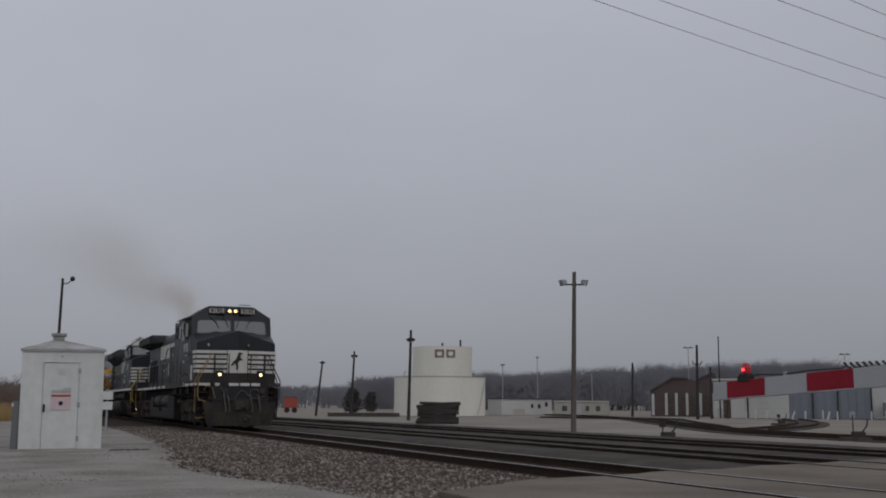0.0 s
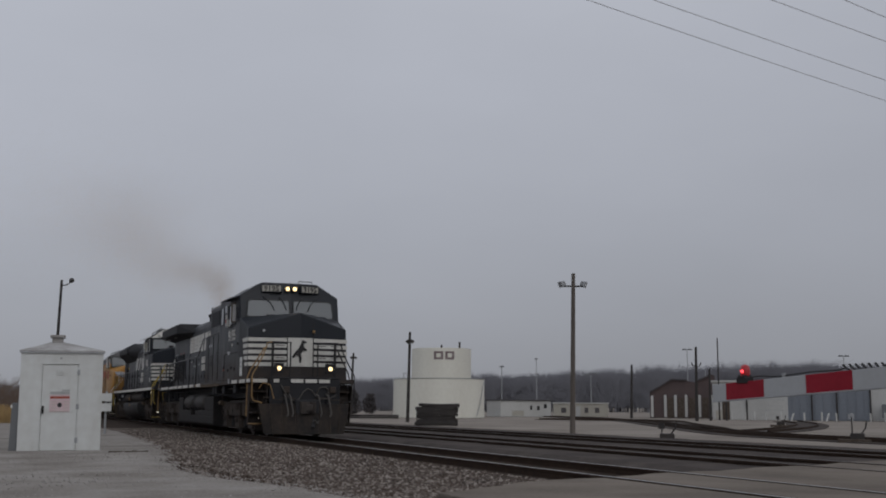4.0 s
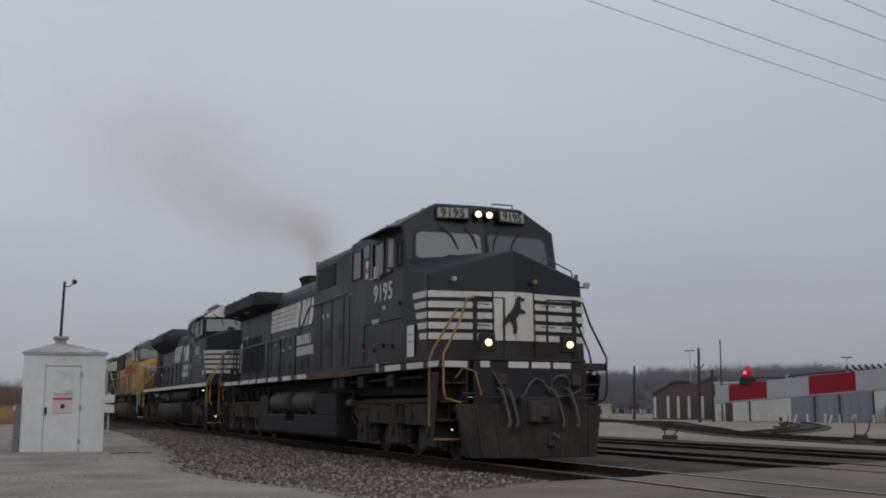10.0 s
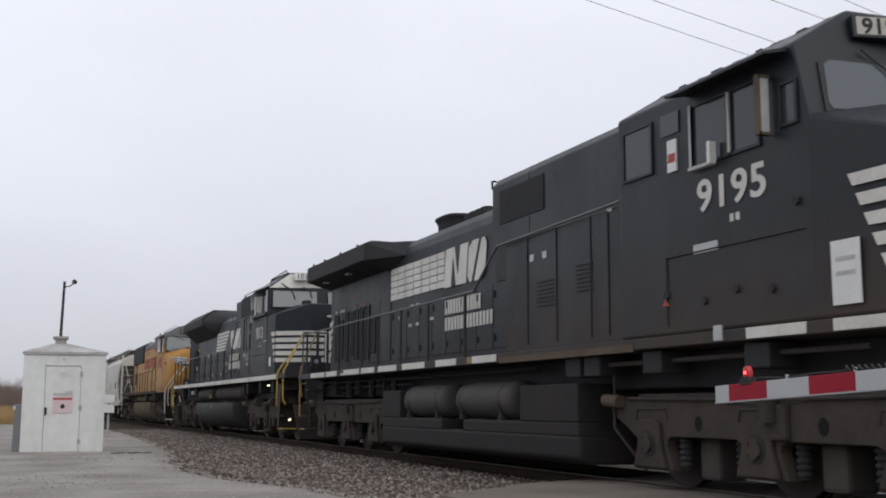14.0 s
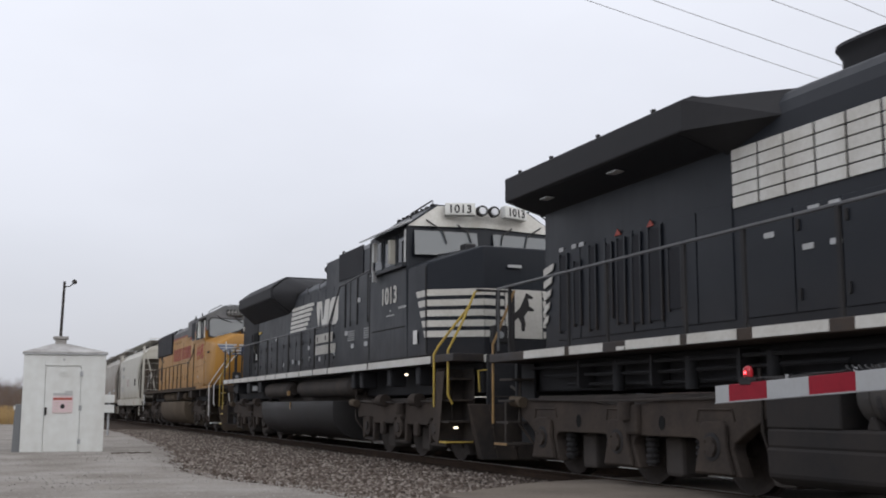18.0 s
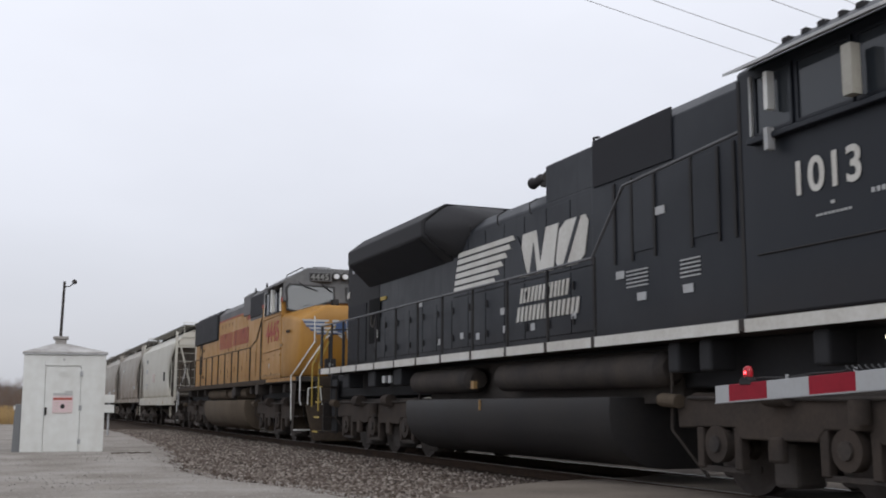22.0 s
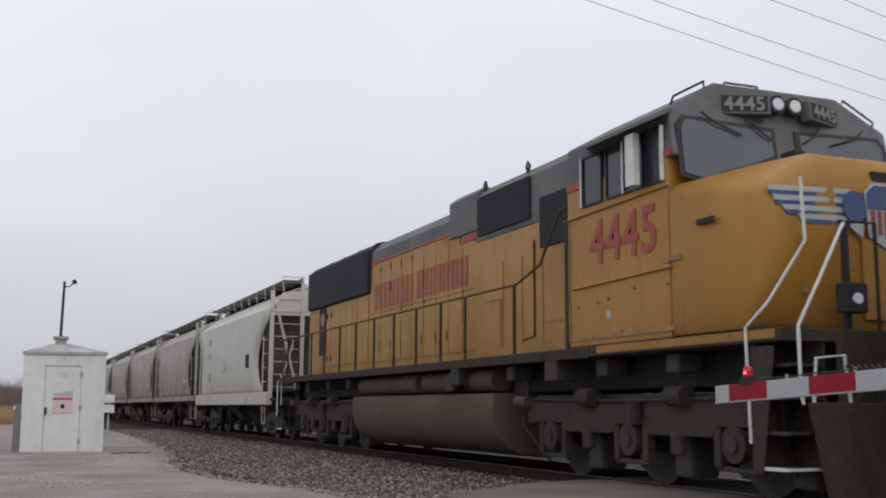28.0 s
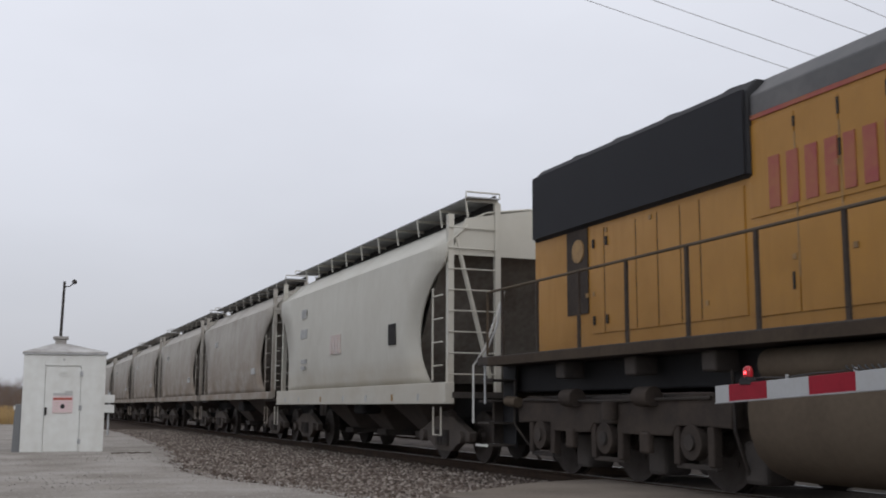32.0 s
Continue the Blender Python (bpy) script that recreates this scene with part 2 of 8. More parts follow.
BRICKWALL = surface("sooty_brick", (0.078, 0.058, 0.057), 0.9, other=(0.11, 0.08, 0.075), amount=0.7, scale=0.8, fine=12, bump=0.01)
ROOFDARK = surface("dark_roofing", (0.07, 0.066, 0.068), 0.85, other=(0.11, 0.1, 0.1), amount=0.6, scale=0.5)
# Blue-grey of distance haze is mixed into the twig colour.
BARK = surface("hazy_winter_twigs", (0.160, 0.160, 0.178), 0.95, other=(0.225, 0.225, 0.245), amount=0.7, scale=0.05, fine=1, pieces=0.3, spec=0.1)
BRUSH = surface("bare_brown_brush", (0.125, 0.090, 0.072), 0.95, other=(0.20, 0.155, 0.125), amount=0.6, scale=0.5, pieces=0.3, spec=0.1)
STRAW = surface("dry_straw_grass", (0.42, 0.29, 0.135), 0.95, other=(0.27, 0.19, 0.10), amount=0.6, scale=0.6, pieces=0.3, spec=0.1)
# Needle colour is paled and browned to carry the yard's haze.
NEEDLES = surface("hazy_evergreen_needles", (0.062, 0.056, 0.058), 0.95, other=(0.10, 0.088, 0.085), amount=0.6, scale=0.6, pieces=0.3)
LAMPON = glow("lit_headlight_lens", (1.0, 0.70, 0.33), 4.0)
LAMPOFF = surface("unlit_headlight_lens", (0.55, 0.56, 0.57), 0.12, 0.5)
REDLIT = glow("lit_red_lamp_core", (1.0, 0.05, 0.06), 6.0)
REDLENS = glow("red_lamp_lens", (0.34, 0.010, 0.018), 0.04)
STEPLIT = glow("lit_step_light", (1.0, 0.86, 0.66), 2.6)
GLASS = bpy.data.materials.new("grey_cab_glass")
GLASS.use_nodes = True
gb = GLASS.node_tree.nodes["Principled BSDF"]
gb.inputs["Base Color"].default_value = (0.082, 0.094, 0.104, 1)
gb.inputs["Roughness"].default_value, gb.inputs["IOR"].default_value = 0.06, 1.6
gb.inputs["Specular IOR Level"].default_value = 0.45
gb.inputs["Coat Weight"].default_value = 0.0


SIDEGLASS = bpy.data.materials.new("dark_cab_glass")
SIDEGLASS.use_nodes = True
sg = SIDEGLASS.node_tree.nodes["Principled BSDF"]
sg.inputs["Base Color"].default_value = (0.030, 0.035, 0.041, 1)
sg.inputs["Roughness"].default_value, sg.inputs["IOR"].default_value = 0.08, 1.45
DUSTTAN = surface("dust_caked_steel", (0.090, 0.070, 0.052), 0.9, other=(0.130, 0.104, 0.077), amount=0.8, scale=1.4, fine=16, spec=0.1)
REDFADE = surface("faded_red_sign_writing", (0.28, 0.058, 0.056), 0.65, other=(0.33, 0.13, 0.06), amount=0.8, scale=2.2, fine=12)
SHEDROOF = surface("dirty_grey_roof_steel", (0.43, 0.42, 0.41), 0.6, other=(0.20, 0.185, 0.17), amount=0.8, scale=2.0, fine=9)
PINKSIGN = surface("faded_pink_sign", (0.58, 0.43, 0.45), 0.55, other=(0.62, 0.52, 0.52), amount=0.7, scale=6)
DULLMARK = surface("weathered_dark_tank_lettering", (0.16, 0.115, 0.12), 0.7, other=(0.26, 0.21, 0.20), amount=0.7, scale=1.5, fine=9)
DIMFIG = surface("dull_grey_figures", (0.19, 0.19, 0.18), 0.6, other=(0.14, 0.14, 0.135), amount=0.5, scale=6)
BROWNDUST = surface("brown_dust_on_steel", (0.046, 0.036, 0.029), 0.9, other=(0.080, 0.062, 0.046), amount=0.8, scale=1.3, fine=14, streak=2, spec=0.1)
TANKBLACK = surface("black_tank_paint", (0.019, 0.0185, 0.0195), 0.58, other=(0.038, 0.034, 0.032), amount=0.7, scale=1.5, fine=16, streak=2, spec=0.3)
PLOW = surface("sooty_plow_steel", (0.0175, 0.0165, 0.0165), 0.75, other=(0.062, 0.047, 0.037), amount=0.75, scale=2.3, fine=9, streak=3, spec=0.2)
# Dusty casting, made paler to stand for haze under the hopper cars.
CARTRUCK = surface("dusty_hazy_freight_truck_casting", (0.085, 0.074, 0.068), 0.9, other=(0.13, 0.108, 0.092), amount=0.7, scale=2.6, fine=22, bump=0.004, spec=0.15)
TANKDUST = surface("dusty_black_tank_paint", (0.0200, 0.0190, 0.0195), 0.72, other=(0.040, 0.034, 0.031), amount=0.7, scale=1.8, fine=14, streak=2, spec=0.2)
GREYDRUM = surface("dusty_grey_drum_steel", (0.042, 0.041, 0.041), 0.7, other=(0.072, 0.062, 0.053), amount=0.8, scale=2.5, fine=18, spec=0.3)
RAILGREY = surface("worn_grey_handrail", (0.075, 0.077, 0.082), 0.5, other=(0.13, 0.13, 0.135), amount=0.6, scale=4, spec=0.5)
HOSE = surface("dusty_rubber_hose", (0.060, 0.055, 0.050), 0.8, other=(0.10, 0.09, 0.08), amount=0.6, scale=5)


# ---- small tools for shapes ----
def quad_box(bm, x0, x1, y0, y1, z0, z1):
    v = [bm.verts.new(p) for p in ((x0, y0, z0), (x1, y0, z0), (x1, y1, z0), (x0, y1, z0), (x0, y0, z1), (x1, y0, z1), (x1, y1, z1), (x0, y1, z1))]
    for f in ((0, 3, 2, 1), (4, 5, 6, 7), (0, 1, 5, 4), (1, 2, 6, 5), (2, 3, 7, 6), (3, 0, 4, 7)):
        bm.faces.new([v[i] for i in f])
    return v


def prism(bm, poly, axis, a, b):
    """poly in the two other axes, in their order (y z, x z or x y), drawn out along axis from a to b."""
    def at(p, k):
        return {"x": (k, p[0], p[1]), "y": (p[0], k, p[1]), "z": (p[0], p[1], k)}[axis]
    lo, hi = [bm.verts.new(at(p, a)) for p in poly], [bm.verts.new(at(p, b)) for p in poly]
    n = len(poly)
    for i in range(n):
        bm.faces.new((lo[i], lo[(i + 1) % n], hi[(i + 1) % n], hi[i]))
    bm.faces.new(lo[::-1]), bm.faces.new(hi)
    return lo, hi


def rod(bm, p0, p1, r0, r1=None, n=10):
    r1 = r0 if r1 is None else r1
    p0, p1 = Vector(p0), Vector(p1)
    q = (p1 - p0).to_track_quat("Z", "Y")
    lo, hi = [], []
    for i in range(n):
        d = q @ Vector((math.cos(2 * math.pi * i / n), math.sin(2 * math.pi * i / n), 0))
        lo.append(bm.verts.new(p0 + d * r0)), hi.append(bm.verts.new(p1 + d * r1))
    for i in range(n):
        bm.faces.new((lo[i], lo[(i + 1) % n], hi[(i + 1) % n], hi[i]))
    bm.faces.new(lo[::-1]), bm.faces.new(hi)


def lathe(bm, base, axis, prof, n=16):
    """One turned body: prof holds (distance along the axis, radius)."""
    ax = Vector(axis)
    a = ax.orthogonal().normalized()
    b = ax.cross(a)
    rings = [[bm.verts.new(Vector(base) + ax * h + (a * math.cos(2 * math.pi * k / n) + b * math.sin(2 * math.pi * k / n)) * q) for k in range(n)] for h, q in prof]
    for r0, r1 in zip(rings, rings[1:]):
        for k in range(n):
            bm.faces.new((r0[k], r0[(k + 1) % n], r1[(k + 1) % n], r1[k]))
    bm.faces.new(rings[0][::-1])
    bm.faces.new(rings[-1])


def pipe(bm, pts, r, n=7):
    """A bent tube through points."""
    pts = [Vector(p) for p in pts]
    rings = []
    for i, p in enumerate(pts):
        t = (pts[min(i + 1, len(pts) - 1)] - pts[max(i - 1, 0)]).normalized()
        q = t.to_track_quat("Z", "Y")
        rings.append([bm.verts.new(p + q @ Vector((math.cos(2 * math.pi * k / n) * r, math.sin(2 * math.pi * k / n) * r, 0))) for k in range(n)])
    for a, b in zip(rings, rings[1:]):
        best = min(range(n), key=lambda s: sum((a[k].co - b[(k + s) % n].co).length for k in range(n)))
        for k in range(n):
            bm.faces.new((a[k], a[(k + 1) % n], b[(k + 1 + best) % n], b[(k + best) % n]))
    bm.faces.new(rings[0][::-1]), bm.faces.new(rings[-1])


def slab(bm, pts, out=0.006, back=0.003):
    """A thin plate on a flat face: its outline, counter-clockwise from outside."""
    pts = [Vector(p) for p in pts]
    n = (pts[1] - pts[0]).cross(pts[-1] - pts[0]).normalized()
    lo, hi = [bm.verts.new(p - n * back) for p in pts], [bm.verts.new(p + n * out) for p in pts]
    k = len(pts)
    for i in range(k):
        bm.faces.new((lo[i], lo[(i + 1) % k], hi[(i + 1) % k], hi[i]))
    bm.faces.new(lo[::-1]), bm.faces.new(hi)


def hull(bm, pts):
    v = [bm.verts.new(p) for p in pts]
    r = bmesh.ops.convex_hull(bm, input=v)
    bmesh.ops.delete(bm, geom=[g for g in set(r["geom_interior"]) | set(r["geom_unused"]) if isinstance(g, bmesh.types.BMVert)], context="VERTS")
    bmesh.ops.dissolve_limit(bm, angle_limit=radians(2), verts=bm.verts, edges=bm.edges)


def finish(name, bm, material, bev=0.0, smooth=False):
    bmesh.ops.recalc_face_normals(bm, faces=bm.faces)
    if bev:
        sharp = [e for e in bm.edges if len(e.link_faces) == 2 and e.calc_face_angle(0) > 0.5]
        bmesh.ops.bevel(bm, geom=sharp, offset=bev, segments=2, affect="EDGES", profile=0.5, clamp_overlap=True)
    me = bpy.data.meshes.new(name)
    bm.to_mesh(me)
    bm.free()
    me.materials.append(material)
    if smooth:
        me.polygons.foreach_set("use_smooth", [True] * len(me.polygons))
        me.set_sharp_from_angle(angle=radians(35))
    return me


def part(name, bm, material, parent, label="", bev=0.0, smooth=False):
    o = new(name, finish(name, bm, material, bev, smooth))
    o.parent = parent
    return tagged(o, label)


def thing(name, label, category, m=None, group=""):
    o = new(name)
    o.empty_display_size = 0.3
    if m is not None:
        o.matrix_world = m
    return tagged(o, label, category, group)


def boxpart(name, dims, material, parent, label="", bev=0.0):
    bm = bmesh.new()
    quad_box(bm, *dims)
    return part(name, bm, material, parent, label, bev)


def rodpart(name, p0, p1, r, material, parent, label="", n=12, r1=None):
    bm = bmesh.new()
    rod(bm, p0, p1, r, r1, n)
    return part(name, bm, material, parent, label, 0, True)


def pipepart(name, pts, r, material, parent, label="", n=7):
    bm = bmesh.new()
    pipe(bm, pts, r, n)
    return part(name, bm, material, parent, label, 0, True)


def slabpart(name, pts, material, parent, label="", out=0.006):
    bm = bmesh.new()
    slab(bm, pts, out)
    return part(name, bm, material, parent, label)


def lettering(name, text, size, m, material, parent, label="", stretch=1.0):
    """Raised figures in Blender's own font; m puts their baseline's middle."""
    cu = bpy.data.curves.new(name, "FONT")
    cu.body, cu.size, cu.align_x, cu.extrude, cu.space_character, cu.offset = text, size, "CENTER", 0.004, 1.07, 0.019 * size
    tmp = bpy.data.objects.new(name, cu)
    scene.collection.objects.link(tmp)
    me = bpy.data.meshes.new_from_object(tmp.evaluated_get(bpy.context.evaluated_depsgraph_get()))
    scene.collection.objects.unlink(tmp)
    bpy.data.objects.remove(tmp)
    bpy.data.curves.remove(cu)
    me.transform(m @ Matrix.Diagonal((stretch, 1, 1, 1)))
    me.materials.clear()
    me.materials.append(material)
    o = new(name, me)
    o.parent = parent
    return tagged(o, label)


SIDE_NEAR = Matrix(((0, 0, -1, 0), (-1, 0, 0, 0), (0, 1, 0, 0), (0, 0, 0, 1)))   # text on the side that faces -x
FACE_FRONT = Matrix(((1, 0, 0, 0), (0, 0, -1, 0), (0, 1, 0, 0), (0, 0, 0, 1)))   # text on the face towards -y
# ---- running gear ----
WHEELS = []     # wheelset, radius, for motions()


def wheelset(parent, u, r, gauge=0.75, width=0.13):
    """Two wheels and an axle, about their own middle."""
    bm = bmesh.new()
    rod(bm, (-gauge - 0.2, 0, 0), (gauge + 0.2, 0, 0), 0.09, n=10)
    for s in (-1, 1):
        rod(bm, (s * (gauge - 0.075), 0, 0), (s * (gauge - 0.045), 0, 0), r + 0.028, n=28)
        rod(bm, (s * (gauge - 0.045), 0, 0), (s * (gauge + width - 0.06), 0, 0), r, n=28)
        rod(bm, (s * (gauge + width - 0.06), 0, 0), (s * (gauge + width - 0.055), 0, 0), r - 0.06, r - 0.10, n=28)
        rod(bm, (s * (gauge + width - 0.07), 0, 0), (s * (gauge + width + 0.03), 0, 0), 0.15, 0.12, n=14)
        for k in range(3):
            a = 2 * math.pi * k / 3
            rod(bm, (s * (gauge + width - 0.06), math.cos(a) * r * 0.5, math.sin(a) * r * 0.5), (s * (gauge + width - 0.045), math.cos(a) * r * 0.5, math.sin(a) * r * 0.5), 0.045, n=8)
    o = part("wheelset", bm, STEEL, parent, "worn steel wheels on one axle", 0, True)
    o.location = (0, u, r)
    WHEELS.append((o, u, r))
    return o


def loco_truck(parent, axles, style):
    """A three-axle truck: "cast" has flared pedestals over the axle ends, "open" round axle boxes under a deep frame."""
    a0, a1, a2 = axles
    for s in (-1, 1):
        bm = bmesh.new()
        x0, x1 = (-1.22, -1.06) if s < 0 else (1.06, 1.22)
        if style == "cast":
            poly = [(a0 - 0.95, 1.02), (a0 - 0.90, 0.86), (a0 - 0.55, 0.70)]
            for a in axles:
                poly += [(a - 0.40, 0.61), (a - 0.31, 0.57), (a - 0.29, 0.50), (a - 0.42, 0.22), (a + 0.42, 0.22), (a + 0.29, 0.50), (a + 0.31, 0.57), (a + 0.40, 0.61)]
            poly += [(a2 + 0.55, 0.70), (a2 + 0.90, 0.86), (a2 + 0.95, 1.02), (a2 + 0.3, 1.07), (a1 + 0.9, 1.05), (a1 + 0.45, 0.98), (a1 - 0.45, 0.98), (a1 - 0.9, 1.05), (a0 - 0.3, 1.07)]
        else:
            poly = [(a0 - 0.75, 1.00), (a0 - 0.72, 0.72), (a0 - 0.30, 0.74), (a0 + 0.30, 0.74), (a0 + 0.42, 0.62), (a1 - 0.42, 0.62), (a1 - 0.30, 0.74), (a1 + 0.30, 0.74),
                    (a1 + 0.42, 0.62), (a2 - 0.42, 0.62), (a2 - 0.30, 0.74), (a2 + 0.30, 0.74), (a2 + 0.72, 0.72), (a2 + 0.75, 1.0), (a2 + 0.4, 1.12), (a1 + 0.5, 1.02), (a1 - 0.5, 1.02), (a0 - 0.4, 1.12)]
        prism(bm, poly, "x", x0, x1)
        frame_part = part("truck_frame", bm, TRUCK, parent, "dusty cast truck side frame", 0.018)
        out = s * 1.22
        for a in axles:
            if style == "cast":
                bm = bmesh.new()
                prism(bm, [(a - 0.23, 0.76), (a - 0.24, 0.52), (a - 0.34, 0.24), (a + 0.34, 0.24), (a + 0.24, 0.52), (a + 0.23, 0.76), (a + 0.15, 0.81), (a - 0.15, 0.81)], "x", *sorted((out, out + s * 0.06)))
                box = part("pedestal", bm, TRUCK, frame_part, "", 0.02)
                rodpart("bearing_ring", (out + s * 0.05, a, 0.53), (out + s * 0.068, a, 0.53), 0.155, DARK, box, "", 18)
                rodpart("bearing_cap", (out + s * 0.05, a, 0.53), (out + s * 0.10, a, 0.53), 0.11, TRUCK, box, "", 16)
                for dx in (-0.07, 0.07):
                    for dz in (-0.06, 0.06):
                        rodpart("cap_bolt", (out + s * 0.09, a + dx, 0.53 + dz), (out + s * 0.112, a + dx, 0.53 + dz), 0.018, TRUCK, box, "", 6)
                # coil springs beside the axle box, under the frame
                for d in ((0.47,) if a == a0 else (-0.47,) if a == a2 else (-0.47, 0.47)):
                    bm = bmesh.new()
                    prof = [(0.0, 0.06)]
                    for k in range(5):
                        prof += [(0.02 + 0.068 * k, 0.062), (0.035 + 0.068 * k, 0.082), (0.06 + 0.068 * k, 0.082), (0.075 + 0.068 * k, 0.062)]
                    lathe(bm, (out - s * 0.15, a + d, 0.25), (0, 0, 1), prof + [(0.37, 0.06)], 12)
                    part("coil_spring", bm, DARK, frame_part, "dusty coil spring")
                if s < 0:
                    pipepart("wear_seam", [(out - 0.004, a - 0.34, 0.80), (out - 0.004, a - 0.30, 0.93), (out - 0.004, a + 0.30, 0.93), (out - 0.004, a + 0.34, 0.80)], 0.014, TRUCK, frame_part, "", 5)
            else:
                rodpart("axle_box", (out - s * 0.10, a, 0.56), (out + s * 0.02, a, 0.56), 0.20, TRUCK, frame_part, "", 18)
                rodpart("bearing_cap", (out + s * 0.01, a, 0.56), (out + s * 0.05, a, 0.56), 0.09, GRIME, frame_part, "", 16)
                for d in (-0.33, 0.33):
                    boxpart("pedestal_leg", (*sorted((out - s * 0.12, out - s * 0.01)), a + d - 0.06, a + d + 0.06, 0.30, 0.74), TRUCK, frame_part, "", 0.015)
                boxpart("pedestal_tie", (*sorted((out - s * 0.12, out - s * 0.04)), a - 0.38, a + 0.38, 0.26, 0.32), GRIME, frame_part, "", 0.01)
        if s < 0:
            for k, (a, b) in enumerate(((a0, a1), (a1, a2))):
                m = (a + b) / 2
                if style == "cast":
                    bm = bmesh.new()
                    prism(bm, [(m + 0.06 + 0.07 * math.cos(t * math.pi / 5), 0.77 + 0.09 * math.sin(t * math.pi / 5)) for t in range(10)], "x", out - 0.004, out + 0.02)
                    part("frame_hole", bm, SHADOWED, frame_part)
                else:
                    rodpart("brake_cylinder", (out - 0.05, m - 0.28, 1.08), (out - 0.05, m + 0.05, 1.08), 0.12, TRUCK, frame_part)
                    boxpart("brake_hanger", (out - 0.03, out + 0.06, m - 0.10, m + 0.12, 0.40, 0.66), TRUCK, frame_part, "", 0.03)
            if style == "cast":
                boxpart("brake_hanger", (out - 0.07, out + 0.05, a1 - 0.48, a1 - 0.20, 0.62, 0.99), TRUCK, frame_part, "", 0.04)
            pipepart("brake_rod", [(out - 0.02, a0 - 0.4, 1.06), (out - 0.03, a1, 1.03), (out - 0.02, a2 + 0.5, 1.06)], 0.02, GRIME, frame_part)
            rodpart("damper", (out - 0.06, a2 + 0.60, 1.02), (out - 0.06, a2 + 0.95, 1.04), 0.08, DUSTTAN, frame_part)
            rodpart("damper", (out - 0.07, a1 - 0.25, 0.80), (out - 0.07, a1 - 0.25, 1.02), 0.10, TRUCK, frame_part)
            pipepart("sand_pipe", [(out - 0.02, a0 - 0.80, 1.35), (out - 0.02, a0 - 0.82, 0.7), (out + 0.3, a0 - 0.62, 0.16)], 0.02, GRIME, frame_part)
            pipepart("sand_pipe", [(out - 0.02, a2 + 0.80, 1.35), (out - 0.02, a2 + 0.82, 0.7), (out + 0.3, a2 + 0.62, 0.16)], 0.02, GRIME, frame_part)
    bm = bmesh.new()
    quad_box(bm, -1.05, 1.05, a0 - 0.6, a2 + 0.6, 0.72, 1.12)
    part("truck_bolster", bm, UNDER, parent, "", 0.03)
    for a in axles:
        bm = bmesh.new()
        quad_box(bm, -0.62, 0.62, a + 0.12, a + 0.82, 0.15, 0.80)
        part("traction_motor", bm, UNDER, parent, "", 0.06)
        bm = bmesh.new()
        quad_box(bm, -0.98, -0.60, a - 0.95, a - 0.58, 0.13, 0.60)
        part("brake_rigging", bm, UNDER, parent, "", 0.05)
        wheelset(parent, a, 0.53)


def stanchions(parent, us, w, z0, z1, material, s=-1):
    for u in us:
        boxpart("stanchion", (s * w - 0.016, s * w + 0.016, u - 0.025, u + 0.025, z0, z1), material, parent)


def louvre(bm, w, u0, u1, z0, z1, n, s=-1):
    for k in range(n):
        z = z0 + (z1 - z0) * (k + 0.5) / n
        quad_box(bm, *sorted((s * w, s * (w + 0.012))), u0, u1, z - 0.012, z + 0.006)


def hood_doors(parent, w, edges, z0, z1, material, latch=True, s=-1):
    """Doors along the hood, with a dark joint round each, hinges and latches."""
    for a, b in zip(edges, edges[1:]):
        bm = bmesh.new()
        quad_box(bm, *sorted((s * (w - 0.01), s * (w + 0.014))), a + 0.012, b - 0.012, z0, z1)
        d = part("hood_door", bm, material, parent, "", 0.004)
        if latch:
            for z in (z0 + 0.18, z1 - 0.2):
                boxpart("latch", (*sorted((s * (w + 0.012), s * (w + 0.035))), b - 0.10, b - 0.06, z - 0.06, z + 0.06), DARK, d)


def letter_bars(parent, name, w, u0, u1, z0, z1, kinds, material, slant=0.0, label=""):
    """A plain shape in place of each painted letter, from u0 (the first, further back) to u1: "h" two bars, "i" one bar."""
    size = {"h": 1.0, "i": 0.42}
    total = sum(size[k] for k in kinds)
    u = u0
    for k in kinds:
        du = (u1 - u0) * size[k] / total
        p, q = u + du * 0.06, u + du * 0.90

        def at(f, g):
            return (-w, p + (q - p) * f + slant * g, z0 + (z1 - z0) * g)
        bm = bmesh.new()
        for f0, f1, g0, g1 in {"h": ((0, 0.36, 0, 1), (0.60, 0.96, 0, 1)), "i": ((0, 0.75, 0, 1),)}[k]:
            slab(bm, [at(f0, g0), at(f1, g0), at(f1, g1), at(f0, g1)], 0.010)
        part(name, bm, material, parent, label)
        u += du


